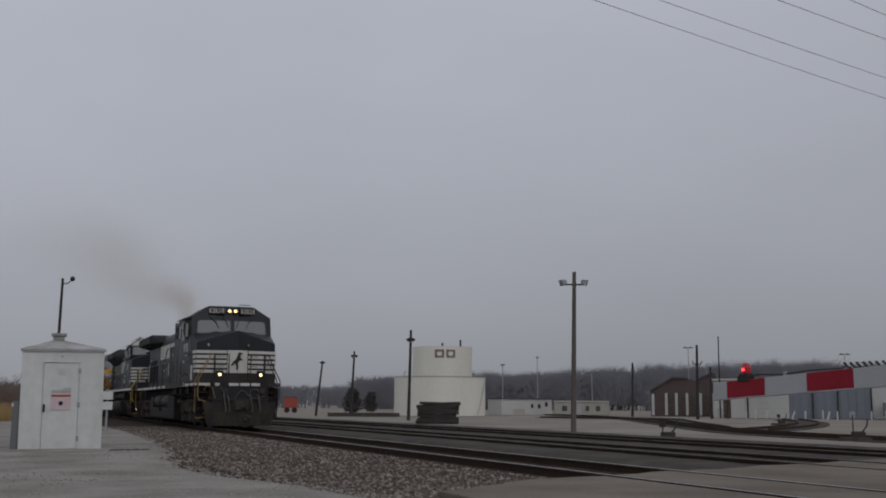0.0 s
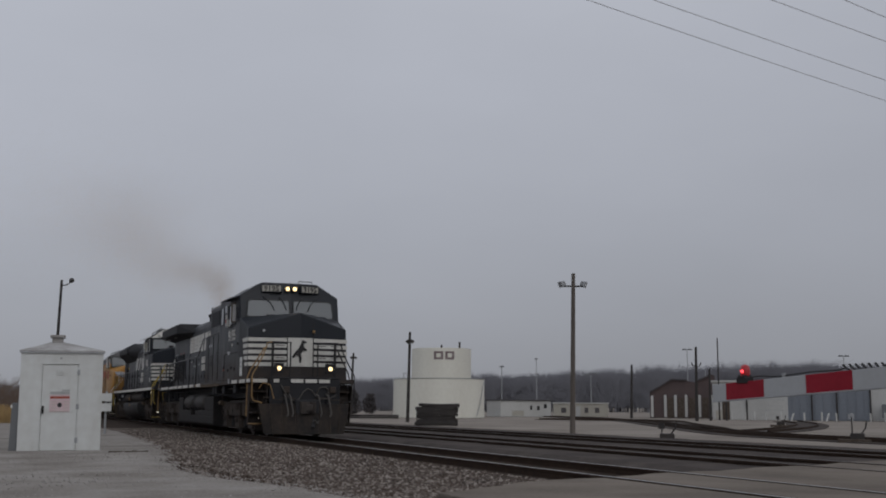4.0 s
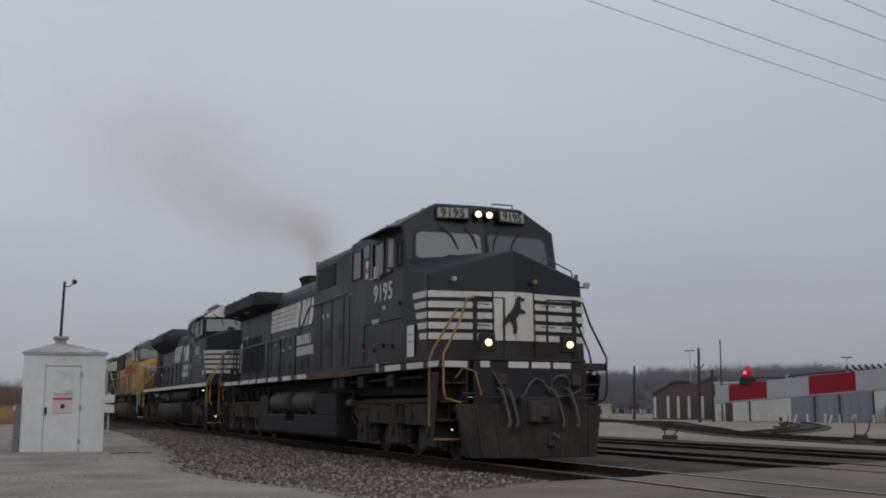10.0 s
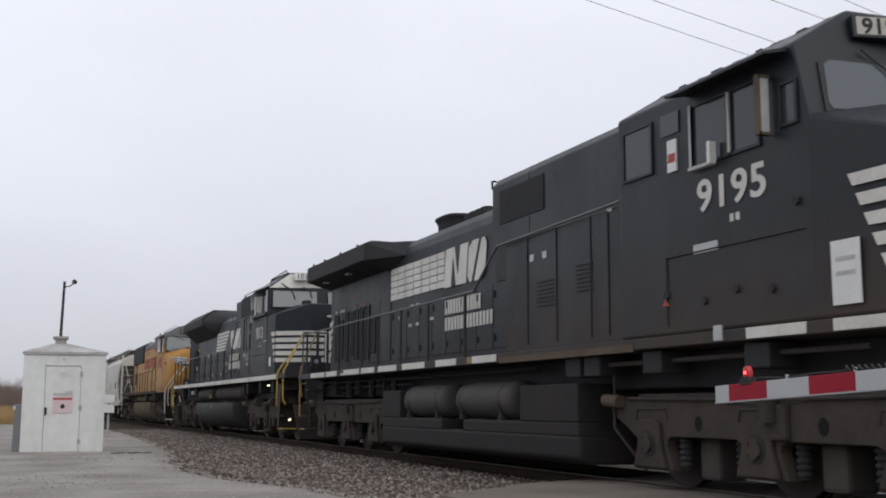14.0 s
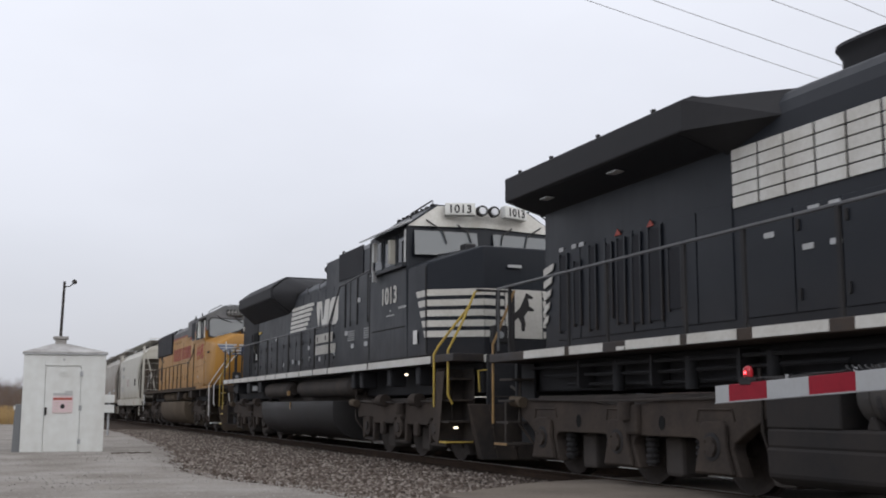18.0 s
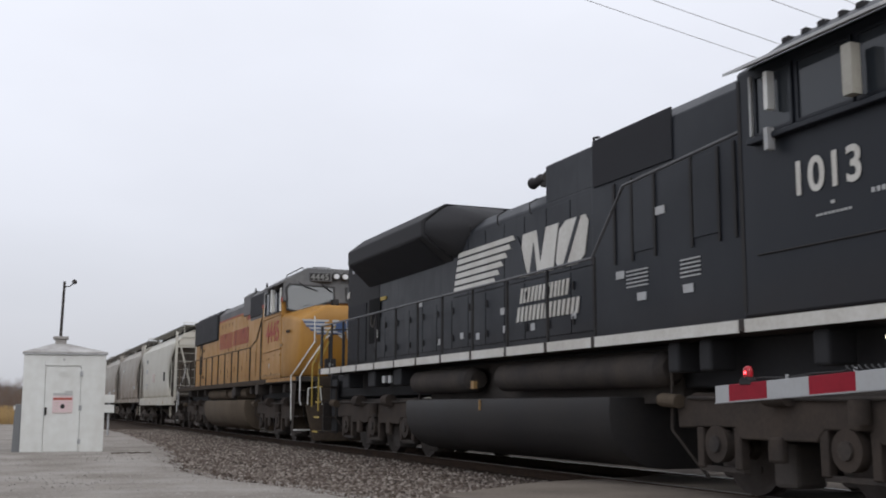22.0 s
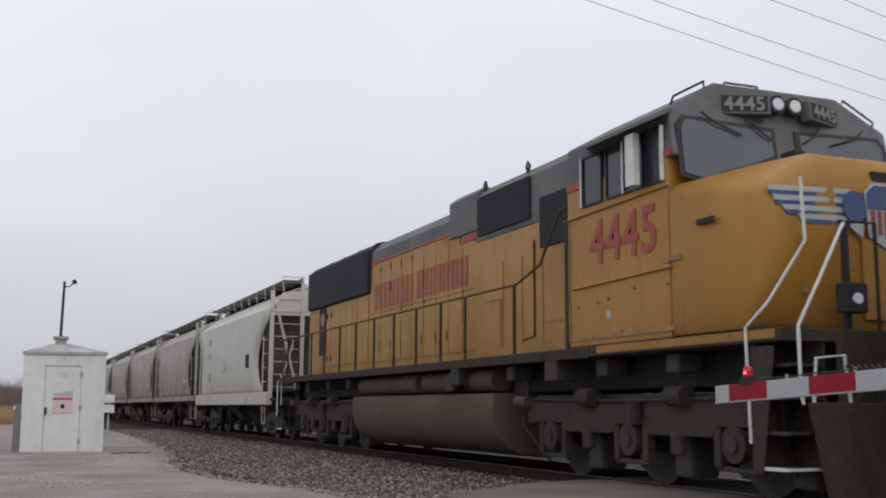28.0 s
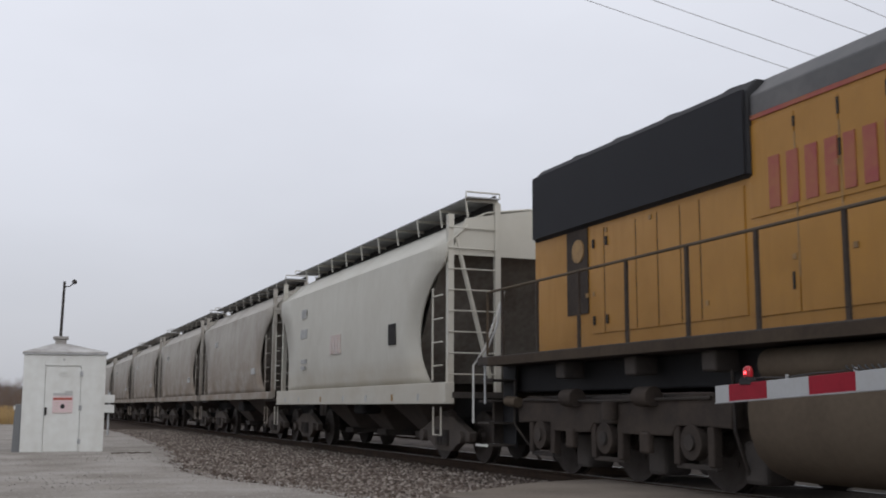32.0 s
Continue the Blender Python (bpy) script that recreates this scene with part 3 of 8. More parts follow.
def logo_block(parent, w, u0, u1, z0, z1, slant=0.0):
    """Two plain white leaning blocks, the first cut by two dark wedges, the second by one slash."""
    m = u0 + (u1 - u0) * 0.56
    h = z1 - z0

    def at(u, k):
        return (-w, u - slant * k, z0 + h * k)

    def cut(a, b, pts, blk):
        slabpart("logo_cut", [(x - 0.018, y, z) for x, y, z in (at(a + (b - a) * p, k) for p, k in pts)], NAVYBLACK, blk, "", 0.004)
    a, b = u0, m
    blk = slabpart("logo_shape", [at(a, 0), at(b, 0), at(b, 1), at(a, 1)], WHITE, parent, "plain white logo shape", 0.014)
    cut(a, b, ((0.34, 0.0), (0.56, 0.0), (0.36, 0.72)), blk)
    cut(a, b, ((0.62, 0.28), (0.66, 1.0), (0.42, 1.0)), blk)
    a, b = m - 0.06, u1
    e_ = 0.16
    blk = slabpart("logo_shape", [at(a, e_), at(a + (b - a) * 0.14, 0), at(a + (b - a) * 0.80, 0), at(b, e_), at(b, 1 - e_), at(a + (b - a) * 0.86, 1), at(a + (b - a) * 0.2, 1), at(a, 1 - e_)], WHITE, parent, "plain white logo shape", 0.014)
    cut(a, b, ((0.28, -0.02), (0.40, -0.02), (0.72, 1.02), (0.60, 1.02)), blk)


EMBLEM = ((0.04, 0.94), (-0.01, 0.78), (-0.07, 0.62), (-0.15, 0.52), (-0.24, 0.34), (-0.20, 0.30), (-0.10, 0.42), (-0.05, 0.30), (-0.05, 0.14), (0.0, 0.14),
          (0.02, 0.28), (0.0, 0.44), (0.06, 0.56), (0.16, 0.56), (0.17, 0.60), (0.09, 0.66), (0.07, 0.82), (0.14, 0.82), (0.16, 0.86))


def wiper(parent, p0, p1, p2):
    pipepart("wiper", [p0, p1, p2], 0.014, RUBBER, parent, "", 5)


def stairs(parent, u0, u1, w0, w1, zs, edge, back, front=True, all_edges=True, panel=True):
    """Steps at a corner, each one further in than the one below, with a well behind them; edge is the colour of the treads' edges."""
    for s in (-1, 1):
        for k, z in enumerate(zs):
            w = w1 - 0.03 * k
            t = boxpart("step", (*sorted((s * w0, s * w)), u0, u1, z - 0.03, z), GRIME, parent)
            boxpart("step_edge", (*sorted((s * w, s * (w + 0.012))), u0, u1, z - 0.035, z), edge if s < 0 and (all_edges or k == 0) else GRIME, t)
            boxpart("step_front", (*sorted((s * w0, s * w)), u0 - 0.012 if front else u1, u0 if front else u1 + 0.012, z - 0.03, z), edge if k == 0 and s < 0 else TRUCK, t)
        f, b = (u0 + 0.10, u1 + 0.03) if front else (u1 - 0.10, u0 - 0.03)
        m = f + (b - f) * 0.62
        if not panel:
            boxpart("step_well", (*sorted((s * (w0 - 0.03), s * w0)), u0, u1, zs[0] - 0.05, 1.6), SOOT, parent)
            continue
        bm = bmesh.new()
        prism(bm, [(b, zs[0] - 0.06), (m, zs[0] - 0.06), (f, 1.55), (b, 1.55)], "x", *sorted((s * (w1 + 0.014), s * (w1 + 0.026))))
        part("step_panel", bm, TRUCK, parent, "dusty panel beside the steps")
        boxpart("step_well", (*sorted((s * (w0 - 0.03), s * w0)), u0, u1, zs[0] - 0.05, 1.6), back, parent)
        boxpart("step_side", (*sorted((s * w0, s * w1)), u1 if front else u0 - 0.03, u1 + 0.03 if front else u0, zs[0] - 0.06, 1.6), back, parent)


def coupler(parent, u, d):
    """d is -1 at the front end and 1 at the rear."""
    bm = bmesh.new()
    quad_box(bm, -0.11, 0.11, *sorted((u, u - d * 0.75)), 0.78, 0.98)
    shank = part("coupler", bm, GRIME, parent, "rusty steel knuckle coupler", 0.03)
    bm = bmesh.new()
    prism(bm, [(-0.24, u - d * 0.34), (-0.22, u - d * 0.05), (-0.10, u), (0.02, u - d * 0.08), (0.06, u - d * 0.16), (0.20, u - d * 0.02), (0.25, u - d * 0.20), (0.12, u - d * 0.36)], "z", 0.70, 1.06)
    part("knuckle", bm, GRIME, shank, "", 0.02)
    for x in (0.45,):
        pipepart("air_hose", [(x, u - d * 0.55, 0.95), (x * 0.95, u - d * 0.40, 0.80), (x * 0.8, u - d * 0.2, 0.52), (x * 0.55, u - d * 0.08, 0.42), (x * 0.4, u - d * 0.03, 0.50)], 0.028, HOSE, parent, "dusty air hose")


def figures_9195(parent, text, nose_u, board_u, material, boards, ink, z0, z1, x0, x1, yaw=10):
    """The two number boards over the windscreens."""
    for s in (-1, 1):
        m = pose((x0 + x1) / 2 * s, board_u, (z0 + z1) / 2, -6, 0, s * yaw)
        bm = bmesh.new()
        quad_box(bm, -(x1 - x0) / 2, (x1 - x0) / 2, -0.05, 0.09, -(z1 - z0) / 2, (z1 - z0) / 2)
        bm.transform(m)
        b = part("number_board", bm, material, parent, "", 0.012)
        bm = bmesh.new()
        quad_box(bm, -(x1 - x0) / 2 + 0.035, (x1 - x0) / 2 - 0.035, -0.058, -0.045, -(z1 - z0) / 2 + 0.03, (z1 - z0) / 2 - 0.03)
        bm.transform(m)
        part("board_face", bm, boards, b)
        lettering("number", text, (z1 - z0) * 0.94, m @ Matrix.Translation((0, -0.062, -(z1 - z0) * 0.33)) @ FACE_FRONT, ink, b, "", 0.92)


def lamp_pair(parent, u, z, xs, r, lit, rim):
    for x in xs:
        h = rodpart("headlight", (x, u + 0.09, z), (x, u, z), r + 0.022, rim, parent, "", 20)
        rodpart("lens", (x, u + 0.02, z), (x, u - 0.012, z), r, LAMPON if lit else LAMPOFF, h, "", 20, r * 0.8)


def ditch_lights(parent, u, z, xs, lit, rim):
    for x in xs:
        h = boxpart("ditch_light", (x - 0.13, x + 0.13, u, u + 0.16, z - 0.14, z + 0.16), rim, parent, "", 0.02)
        rodpart("lens", (x, u + 0.02, z), (x, u - 0.014, z), 0.068, LAMPON if lit else LAMPOFF, h, "", 20, 0.055)


def side_glazing(parent, w, panes, z0, z1, frame_mat, s=-1):
    """Cab side windows: sunken panes, each in a raised frame."""
    for a, b in panes:
        bm = bmesh.new()
        t = 0.035
        for dims in ((a, b, z0 - t, z0), (a, b, z1, z1 + t), (a - t, a, z0 - t, z1 + t), (b, b + t, z0 - t, z1 + t)):
            quad_box(bm, *sorted((s * (w - 0.02), s * (w + 0.025))), *dims)
        f = part("side_window", bm, frame_mat, parent, "", 0.004)
        boxpart("pane", (*sorted((s * (w + 0.002), s * (w + 0.008))), a, b, z0, z1), SIDEGLASS, f)


def body_shell(parent, name, prof, u0, u1, material, label="", bev=0.03, lean=0.0, pivot=3.5, smooth=False):
    """A closed shell of one cross-section (half of it given, from the foot up to the middle), with a front that leans back."""
    pts = [(-x, z) for x, z in prof] + [(x, z) for x, z in prof[::-1] if x > 0]
    bm = bmesh.new()
    lo, hi = prism(bm, pts, "y", u0, u1)
    for v in lo:
        v.co.y += max(0.0, v.co.z - pivot) * lean
    return part(name, bm, material, parent, label, bev, smooth)


def underframe(parent, L, tank, deck_z, w, plow_u=0.22, rear=0.72):
    boxpart("frame_sill", (-0.95, 0.95, 0.9, L - 0.9, 1.18, deck_z - 0.13), SOOT, parent, "", 0.03)
    boxpart("walkway_deck", (-w, w, 0.72, L - rear, deck_z - 0.13, deck_z), BLACK if parent["yellow"] == 0 else GRIME, parent, "", 0.012)
    for d, u in ((-1, 0.0), (1, L)):
        coupler(parent, u, d)
        f = u - d * 0.55
        bm = bmesh.new()
        if d < 0:
            prism(bm, [(-1.33, plow_u + 0.34), (-0.3, plow_u), (0.3, plow_u), (1.33, plow_u + 0.34), (1.33, plow_u + 0.42), (-1.33, plow_u + 0.42)], "z", 0.10, 1.0)
            for v in bm.verts:
                if v.co.z < 0.5 and v.co.y < plow_u + 0.40:
                    v.co.y -= 0.16
                if v.co.z < 0.5 and abs(v.co.x) > 1:
                    v.co.x *= 0.86
            plow = part("snow_plow", bm, PLOW if parent["yellow"] == 0 else BROWNDUST, parent, "dusty steel snow plow", 0.015)
            for x in (-0.62, 0.0, 0.62):
                boxpart("plow_rib", (x - 0.02, x + 0.02, plow_u + 0.02, plow_u + 0.30, 0.98, 1.10), DARK, plow)
            for x in (-1.02, -0.72, -0.36, 0.36, 0.72, 1.02):
                k = max(0.0, abs(x) - 0.3) / 1.03 * 0.34
                pipepart("plow_seam", [(x * 0.93, plow_u - 0.165 + k, 0.14), (x, plow_u - 0.012 + k, 0.96)], 0.012, TRUCK, plow, "", 4)
                for z in (0.3, 0.62, 0.9):
                    rodpart("plow_bolt", (x * (0.93 + 0.07 * z), plow_u + k - 0.18 * (1 - z) - 0.02, z), (x * (0.93 + 0.07 * z), plow_u + k - 0.18 * (1 - z) + 0.06, z), 0.022, TRUCK, plow, "", 8)
            for x in (-0.85, 0.85):
                pipepart("plow_grab", [(x - 0.16, plow_u + 0.16, 0.98), (x - 0.16, plow_u + 0.02, 1.12), (x + 0.16, plow_u + 0.02, 1.12), (x + 0.16, plow_u + 0.16, 0.98)], 0.014, TRUCK, plow, "", 5)
            boxpart("draft_pocket", (-0.34, 0.34, plow_u - 0.06, plow_u + 0.2, 0.70, 1.12), SOOT, parent, "", 0.03)
            for x in (-0.62, -0.48, 0.34, 0.62):
                pipepart("air_hose", [(x, plow_u + 0.32, 1.30), (x + 0.01, plow_u + 0.10, 1.22), (x + 0.03, plow_u - 0.02, 0.98), (x + 0.06, plow_u - 0.10, 0.72), (x + 0.02, plow_u - 0.12, 0.62)], 0.024, HOSE, parent, "dusty air hose")
        else:
            quad_box(bm, -1.2, 1.2, f - 0.03, f + 0.03, 0.35, 1.05)
            part("pilot_plate", bm, GRIME, parent, "", 0.015)
        boxpart("end_plate", (-1.02, 1.02, f - 0.04, f + 0.04, 0.95, deck_z - 0.02), SOOT if parent["yellow"] == 0 else BROWNDUST, parent, "", 0.01)


# ---- first locomotive: black, with a peaked broad nose ----
def nose_point(x, z, front, corner, half, rise=0.05):
    k = min(1.0, abs(x) / half)
    return front + (corner - front) * k + rise * (z - 1.75)


def black_wide_nose(label):
    e = thing("locomotive", label, "locomotive")
    e["yellow"] = 0
    L = 22.30
    underframe(e, L, None, 1.75, 1.53)
    loco_truck(e, (1.90, 3.90, 5.90), "cast")
    loco_truck(e, (16.33, 18.30, 20.33), "cast")
    # fuel tank with the air reservoirs let into it
    tank = body_shell(e, "fuel_tank", [(1.30, 0.20), (1.44, 0.28), (1.45, 0.58)], 7.25, 15.2, TANKDUST, "dusty black fuel tank", 0.04)
    for a, b in ((7.27, 11.12), (12.05, 15.18)):
        boxpart("tank_shoulder", (-1.448, 1.448, a, b, 0.56, 0.755), TANKDUST, tank, "", 0.03)
    boxpart("tank_core", (-0.92, 0.92, 7.6, 15.1, 0.70, 1.30), UNDER, tank)
    for s in (-1, 1):
        for a, b in ((7.27, 9.0), (14.15, 15.18)):
            boxpart("equipment_box", (*sorted((s * 0.9, s * 1.45)), a, b, 0.75, 1.26), TANKDUST, tank, "dusty equipment box", 0.02)
        for a, b in ((9.35, 11.5), (11.97, 14.02)):
            bm = bmesh.new()
            n = b - a
            lathe(bm, (s * 1.17, a, 1.06), (0, 1, 0), [(0, 0.16), (0.02, 0.22), (0.06, 0.265), (0.11, 0.288), (0.14, 0.29), (n - 0.14, 0.29), (n - 0.11, 0.288), (n - 0.06, 0.265), (n - 0.02, 0.22), (n, 0.16)], 28)
            part("air_reservoir", bm, GREYDRUM, tank, "dusty grey air reservoir", 0, True)
            for c in (a + 0.42, b - 0.22):
                bm = bmesh.new()
                prism(bm, [(c - 0.08, 0.75), (c + 0.08, 0.75), (c + 0.03, 0.87), (c - 0.03, 0.87)], "x", *sorted((s * 1.32, s * 1.42)))
                part("saddle_bracket", bm, TANKDUST, tank, "", 0.015)
                bm = bmesh.new()
                lathe(bm, (s * 1.17, c - 0.025, 1.06), (0, 1, 0), [(0, 0.296), (0.05, 0.296)], 28)
                part("strap", bm, GREYDRUM, tank)
            for u in (a + 0.35, b - 0.35):
                bm = bmesh.new()
                rod(bm, (s * 1.20, u - 0.03, 1.03), (s * 1.20, u + 0.03, 1.03), 0.262, n=20)
                part("reservoir_strap", bm, DARK, tank)
    # nose
    nose = bmesh.new()
    hull(nose, [(s * 1.53, 2.62, 1.75) for s in (-1, 1)] + [(s * 1.49, 1.42, 1.75) for s in (-1, 1)] + [(0, 1.12, 1.75)] +
         [(s * 1.53, 2.62, 3.70) for s in (-1, 1)] + [(s * 1.47, 1.52, 3.34) for s in (-1, 1)] + [(0, 1.22, 3.82), (0, 2.72, 3.80)])
    nose = part("nose", nose, BLACK, e, "black nose with white stripes", 0.035)

    def on_nose(x, z):
        return (x, nose_point(x, z, 1.10, 1.41, 1.49, 0.055) - 0.008, z)
    for k in range(5):
        z1 = 3.02 - k * 0.19
        z0 = z1 - 0.115
        for s in (-1, 1):
            back1, back0 = 2.14 - (3.02 - z1) * 0.46, 2.14 - (3.02 - z0) * 0.46
            a = [(s * 1.512, back0, z0), (s * 1.494, 1.46 + (z0 - 1.75) * 0.05, z0), (s * 1.494, 1.46 + (z1 - 1.75) * 0.05, z1), (s * 1.512, back1, z1)]
            slabpart("stripe", a if s < 0 else a[::-1], WHITE, nose, "white nose stripe", 0.014)
            a = [on_nose(s * 1.485, z0), on_nose(s * 0.40, z0), on_nose(s * 0.40, z1), on_nose(s * 1.485, z1)]
            slabpart("stripe", a if s < 0 else a[::-1], WHITE, nose, "white nose stripe", 0.012)
    for s in (-1, 1):
        a = [on_nose(s * 0.37, 2.14), on_nose(s * 0.004, 2.14), on_nose(s * 0.004, 3.03), on_nose(s * 0.37, 3.03)]
        slabpart("emblem_panel", a if s < 0 else a[::-1], WHITE, nose, "white emblem panel", 0.012)
        d = [on_nose(s * 0.400, 2.05), on_nose(s * 0.375, 2.05), on_nose(s * 0.375, 3.1), on_nose(s * 0.400, 3.1)]
        slabpart("door_seam", d if s < 0 else d[::-1], DARK, nose, "", 0.02)
    slabpart("emblem", [(x * 1.1, nose_point(0.3, 2.2, 1.10, 1.41, 1.49, 0.055) + 0.05 * k - 0.098, 2.14 + 0.88 * k) for x, k in EMBLEM], DARK, nose, "plain dark emblem", 0.008)
    for x in (-0.62, 0.95):
        boxpart("grab_bar", (x - 0.05, x + 0.16, 0.98, 1.01, 2.48, 2.51), DARK, nose)
    boxpart("class_light", (-1.10, -1.04, 1.26, 1.34, 3.20, 3.27), SILVER, nose)
    boxpart("class_light", (0.36, 0.42, 1.14, 1.24, 3.20, 3.27), BRONZE, nose)
    pipepart("nose_rail", [(0.62, 1.40, 3.60), (0.66, 1.38, 3.74), (1.28, 1.52, 3.52), (1.32, 1.55, 3.40)], 0.014, RAILGREY, nose, "thin grab rail on the nose")
    pipepart("nose_seam", [(0.40, 1.19, 1.80), (0.40, 1.26, 3.05), (0.40, 1.30, 3.62)], 0.012, DARK, nose, "", 4)
    for x in (-0.62, 0.62, 1.02):
        for z in (2.40, 2.78):
            pipepart("grab_iron", [(x - 0.12, 1.16, z), (x - 0.12, 1.10, z), (x + 0.12, 1.10, z), (x + 0.12, 1.16, z)], 0.010, DARK, nose, "", 5)
    # cab
    bm = bmesh.new()
    hull(bm, [(s * x, u, z) for s in (-1, 1) for x, u, z in ((1.53, 2.56, 1.75), (1.53, 2.56, 3.6), (1.53, 2.766, 4.46), (0.86, 2.79, 4.90), (0.0, 2.40, 1.75), (0.0, 2.40, 3.6), (0.0, 2.71, 4.90),
                                                              (1.53, 6.02, 1.75), (1.53, 6.02, 4.46), (0.86, 6.02, 4.90))])
    cab = part("cab", bm, BLACK, e, "black cab with a peaked roof", 0.035)
    for s in (-1, 1):
        def ws(x, z, o=0.012):
            return (s * x, 2.56 - 0.16 * (1 - x / 1.53) + max(0, z - 3.6) * 0.24 - o, z)
        o = [ws(1.36, 3.73), ws(0.04, 3.79), ws(0.04, 4.28), ws(0.14, 4.33), ws(1.24, 4.33), ws(1.33, 4.26)]
        slabpart("windshield_gasket", o if s < 0 else o[::-1], RUBBER, cab, "", 0.010)
        i = [ws(1.28, 3.765, 0.026), ws(0.12, 3.82, 0.026), ws(0.075, 3.86, 0.026), ws(0.075, 4.25, 0.026), ws(0.13, 4.29, 0.026), ws(1.21, 4.29, 0.026), ws(1.28, 4.23, 0.026), ws(1.32, 3.82, 0.026)]
        slabpart("windshield", i if s < 0 else i[::-1], GLASS, cab, "grey tinted windshield", 0.004)
        wiper(cab, ws(0.85, 4.44, 0.05), ws(0.62, 4.22, 0.06), ws(0.52, 3.98, 0.05))
        wiper(cab, ws(0.36, 4.42, 0.05), ws(0.22, 4.22, 0.06), ws(0.16, 4.00, 0.05))
        pipepart("grab_iron", [ws(1.25, 3.66, 0.05), ws(1.22, 3.72, 0.16), ws(0.75, 3.75, 0.16), ws(0.72, 3.72, 0.10)], 0.012, DARK, cab)
        boxpart("ledge_box", (*sorted((s * 0.55, s * 0.78)), 2.26, 2.44, 3.66, 3.82), DARK, cab, "", 0.01)
    figures_9195(e, "9195", 0, 2.64, BLACK, CREAM, DARK, 4.56, 4.81, 0.27, 0.90, 15)
    lamp_pair(e, 2.53, 4.69, (-0.11, 0.11), 0.072, True, BLACK)
    side_glazing(e, 1.53, [(3.32, 3.72), (3.80, 4.42)], 3.58, 4.22, BLACK)
    side_glazing(e, 1.53, [(2.76, 2.95)], 3.68, 4.06, BLACK)
    boxpart("window_frame_strip", (-1.575, -1.55, 4.42, 4.455, 3.55, 4.25), FADED, cab, "bare metal window edge")
    boxpart("window_frame_strip", (-1.575, -1.55, 3.74, 3.77, 3.58, 4.22), FADED, cab, "bare metal window edge")
    boxpart("window_sill", (-1.60, -1.53, 4.05, 4.45, 3.51, 3.545), FADED, cab)
    side_glazing(e, 1.53, [(5.26, 5.84)], 3.68, 4.24, BLACK)
    for a, b in ((4.69, 5.05),):
        boxpart("door_window", (-1.545, -1.532, a, b, 4.03, 4.28), SIDEGLASS, cab)
    visor = bmesh.new()
    prism(visor, [(-1.50, 4.40), (-1.50, 4.44), (-1.80, 4.36), (-1.80, 4.33)], "y", 2.85, 4.55)
    part("window_awning", visor, BLACK, cab)
    boxpart("wind_deflector", (-1.68, -1.57, 3.10, 3.14, 3.60, 4.20), FADED, cab, "pale wind deflector")
    for z in (3.60, 4.18):
        boxpart("deflector_frame", (-1.69, -1.56, 3.09, 3.15, z, z + 0.03), DUSTTAN, cab)
    boxpart("deflector_frame", (-1.70, -1.67, 3.09, 3.15, 3.60, 4.21), DUSTTAN, cab, "rusty deflector frame")
    for a_, b_ in ((3.78, 3.81), (4.42, 4.45)):
        boxpart("window_jamb", (-1.565, -1.53, a_, b_, 3.56, 4.24), DUSTTAN, cab, "dusty window jamb")
    boxpart("mirror", (-1.66, -1.58, 3.96, 4.01, 3.50, 3.74), BOARD, cab, "white mirror")
    boxpart("placard", (-1.548, -1.53, 4.74, 4.92, 3.59, 3.96), BOARD, cab, "white and red placard")
    boxpart("placard_band", (-1.552, -1.53, 4.76, 4.90, 3.70, 3.80), REDPAINT, cab)
    lettering("road_number", "9195", 0.48, Matrix.Translation((-1.537, 3.80, 3.05)) @ SIDE_NEAR, WHITE, cab, "white road number", 1.16)
    for u in (3.70, 3.80):
        boxpart("small_lettering", (-1.536, -1.53, u - 0.03, u + 0.03, 2.86, 2.94), WHITE, cab)
    boxpart("data_plate", (-1.537, -1.53, 4.05, 4.48, 2.60, 2.70), SILVER, cab)
    boxpart("filing_plate", (-1.538, -1.53, 2.02, 2.38, 1.86, 2.44), BOARD, cab, "pale placard with faint writing")
    for z in (2.12, 2.25):
        boxpart("writing_bar", (-1.541, -1.53, 2.08, 2.32, z, z + 0.04), FADED, cab)
    for u, z in ((3.2, 2.1), (3.75, 2.15), (4.3, 2.08), (5.0, 2.2), (2.8, 2.9)):
        rodpart("bolt_cover", (-1.528, u, z), (-1.56, u, z), 0.045, DARK, cab)
    pipepart("door_seam", [(-1.535, 2.7, 2.62), (-1.535, 5.0, 2.62), (-1.535, 5.0, 1.85)], 0.012, DARK, cab, "", 4)
    pipepart("roof_rail", [(0.3, 2.85, 4.88), (0.3, 2.85, 4.98), (0.72, 2.85, 4.98), (0.72, 2.85, 4.88)], 0.014, DARK, cab)
    for k in range(9):
        u = 2.95 + 0.36 * k
        boxpart("roof_lug", (-0.93, -0.80, u, u + 0.10 + 0.05 * (k % 3), 4.84, 4.868 + 0.014 * (k % 2)), BLACK, cab, "", 0.008)
    boxpart("air_conditioner", (-0.55, 0.55, 3.6, 5.2, 4.88, 4.96), BLACK, cab, "", 0.03)
    # high hood behind the cab
    aux = body_shell(e, "auxiliary_cab", [(1.40, 1.75), (1.40, 3.46), (1.02, 3.56), (1.02, 4.61), (0.92, 4.74)], 6.02, 9.55, BLACK, "black auxiliary cab with a dark screen", 0.02)
    body_shell(e, "dynamic_brake_box", [(0.95, 3.0), (1.02, 3.56), (1.02, 4.61), (0.92, 4.74)], 9.55, 10.94, BLACK, "", 0.02)
    boxpart("intake_screen", (-1.035, -1.015, 9.05, 10.62, 3.93, 4.48), MESH, aux, "black intake screen")
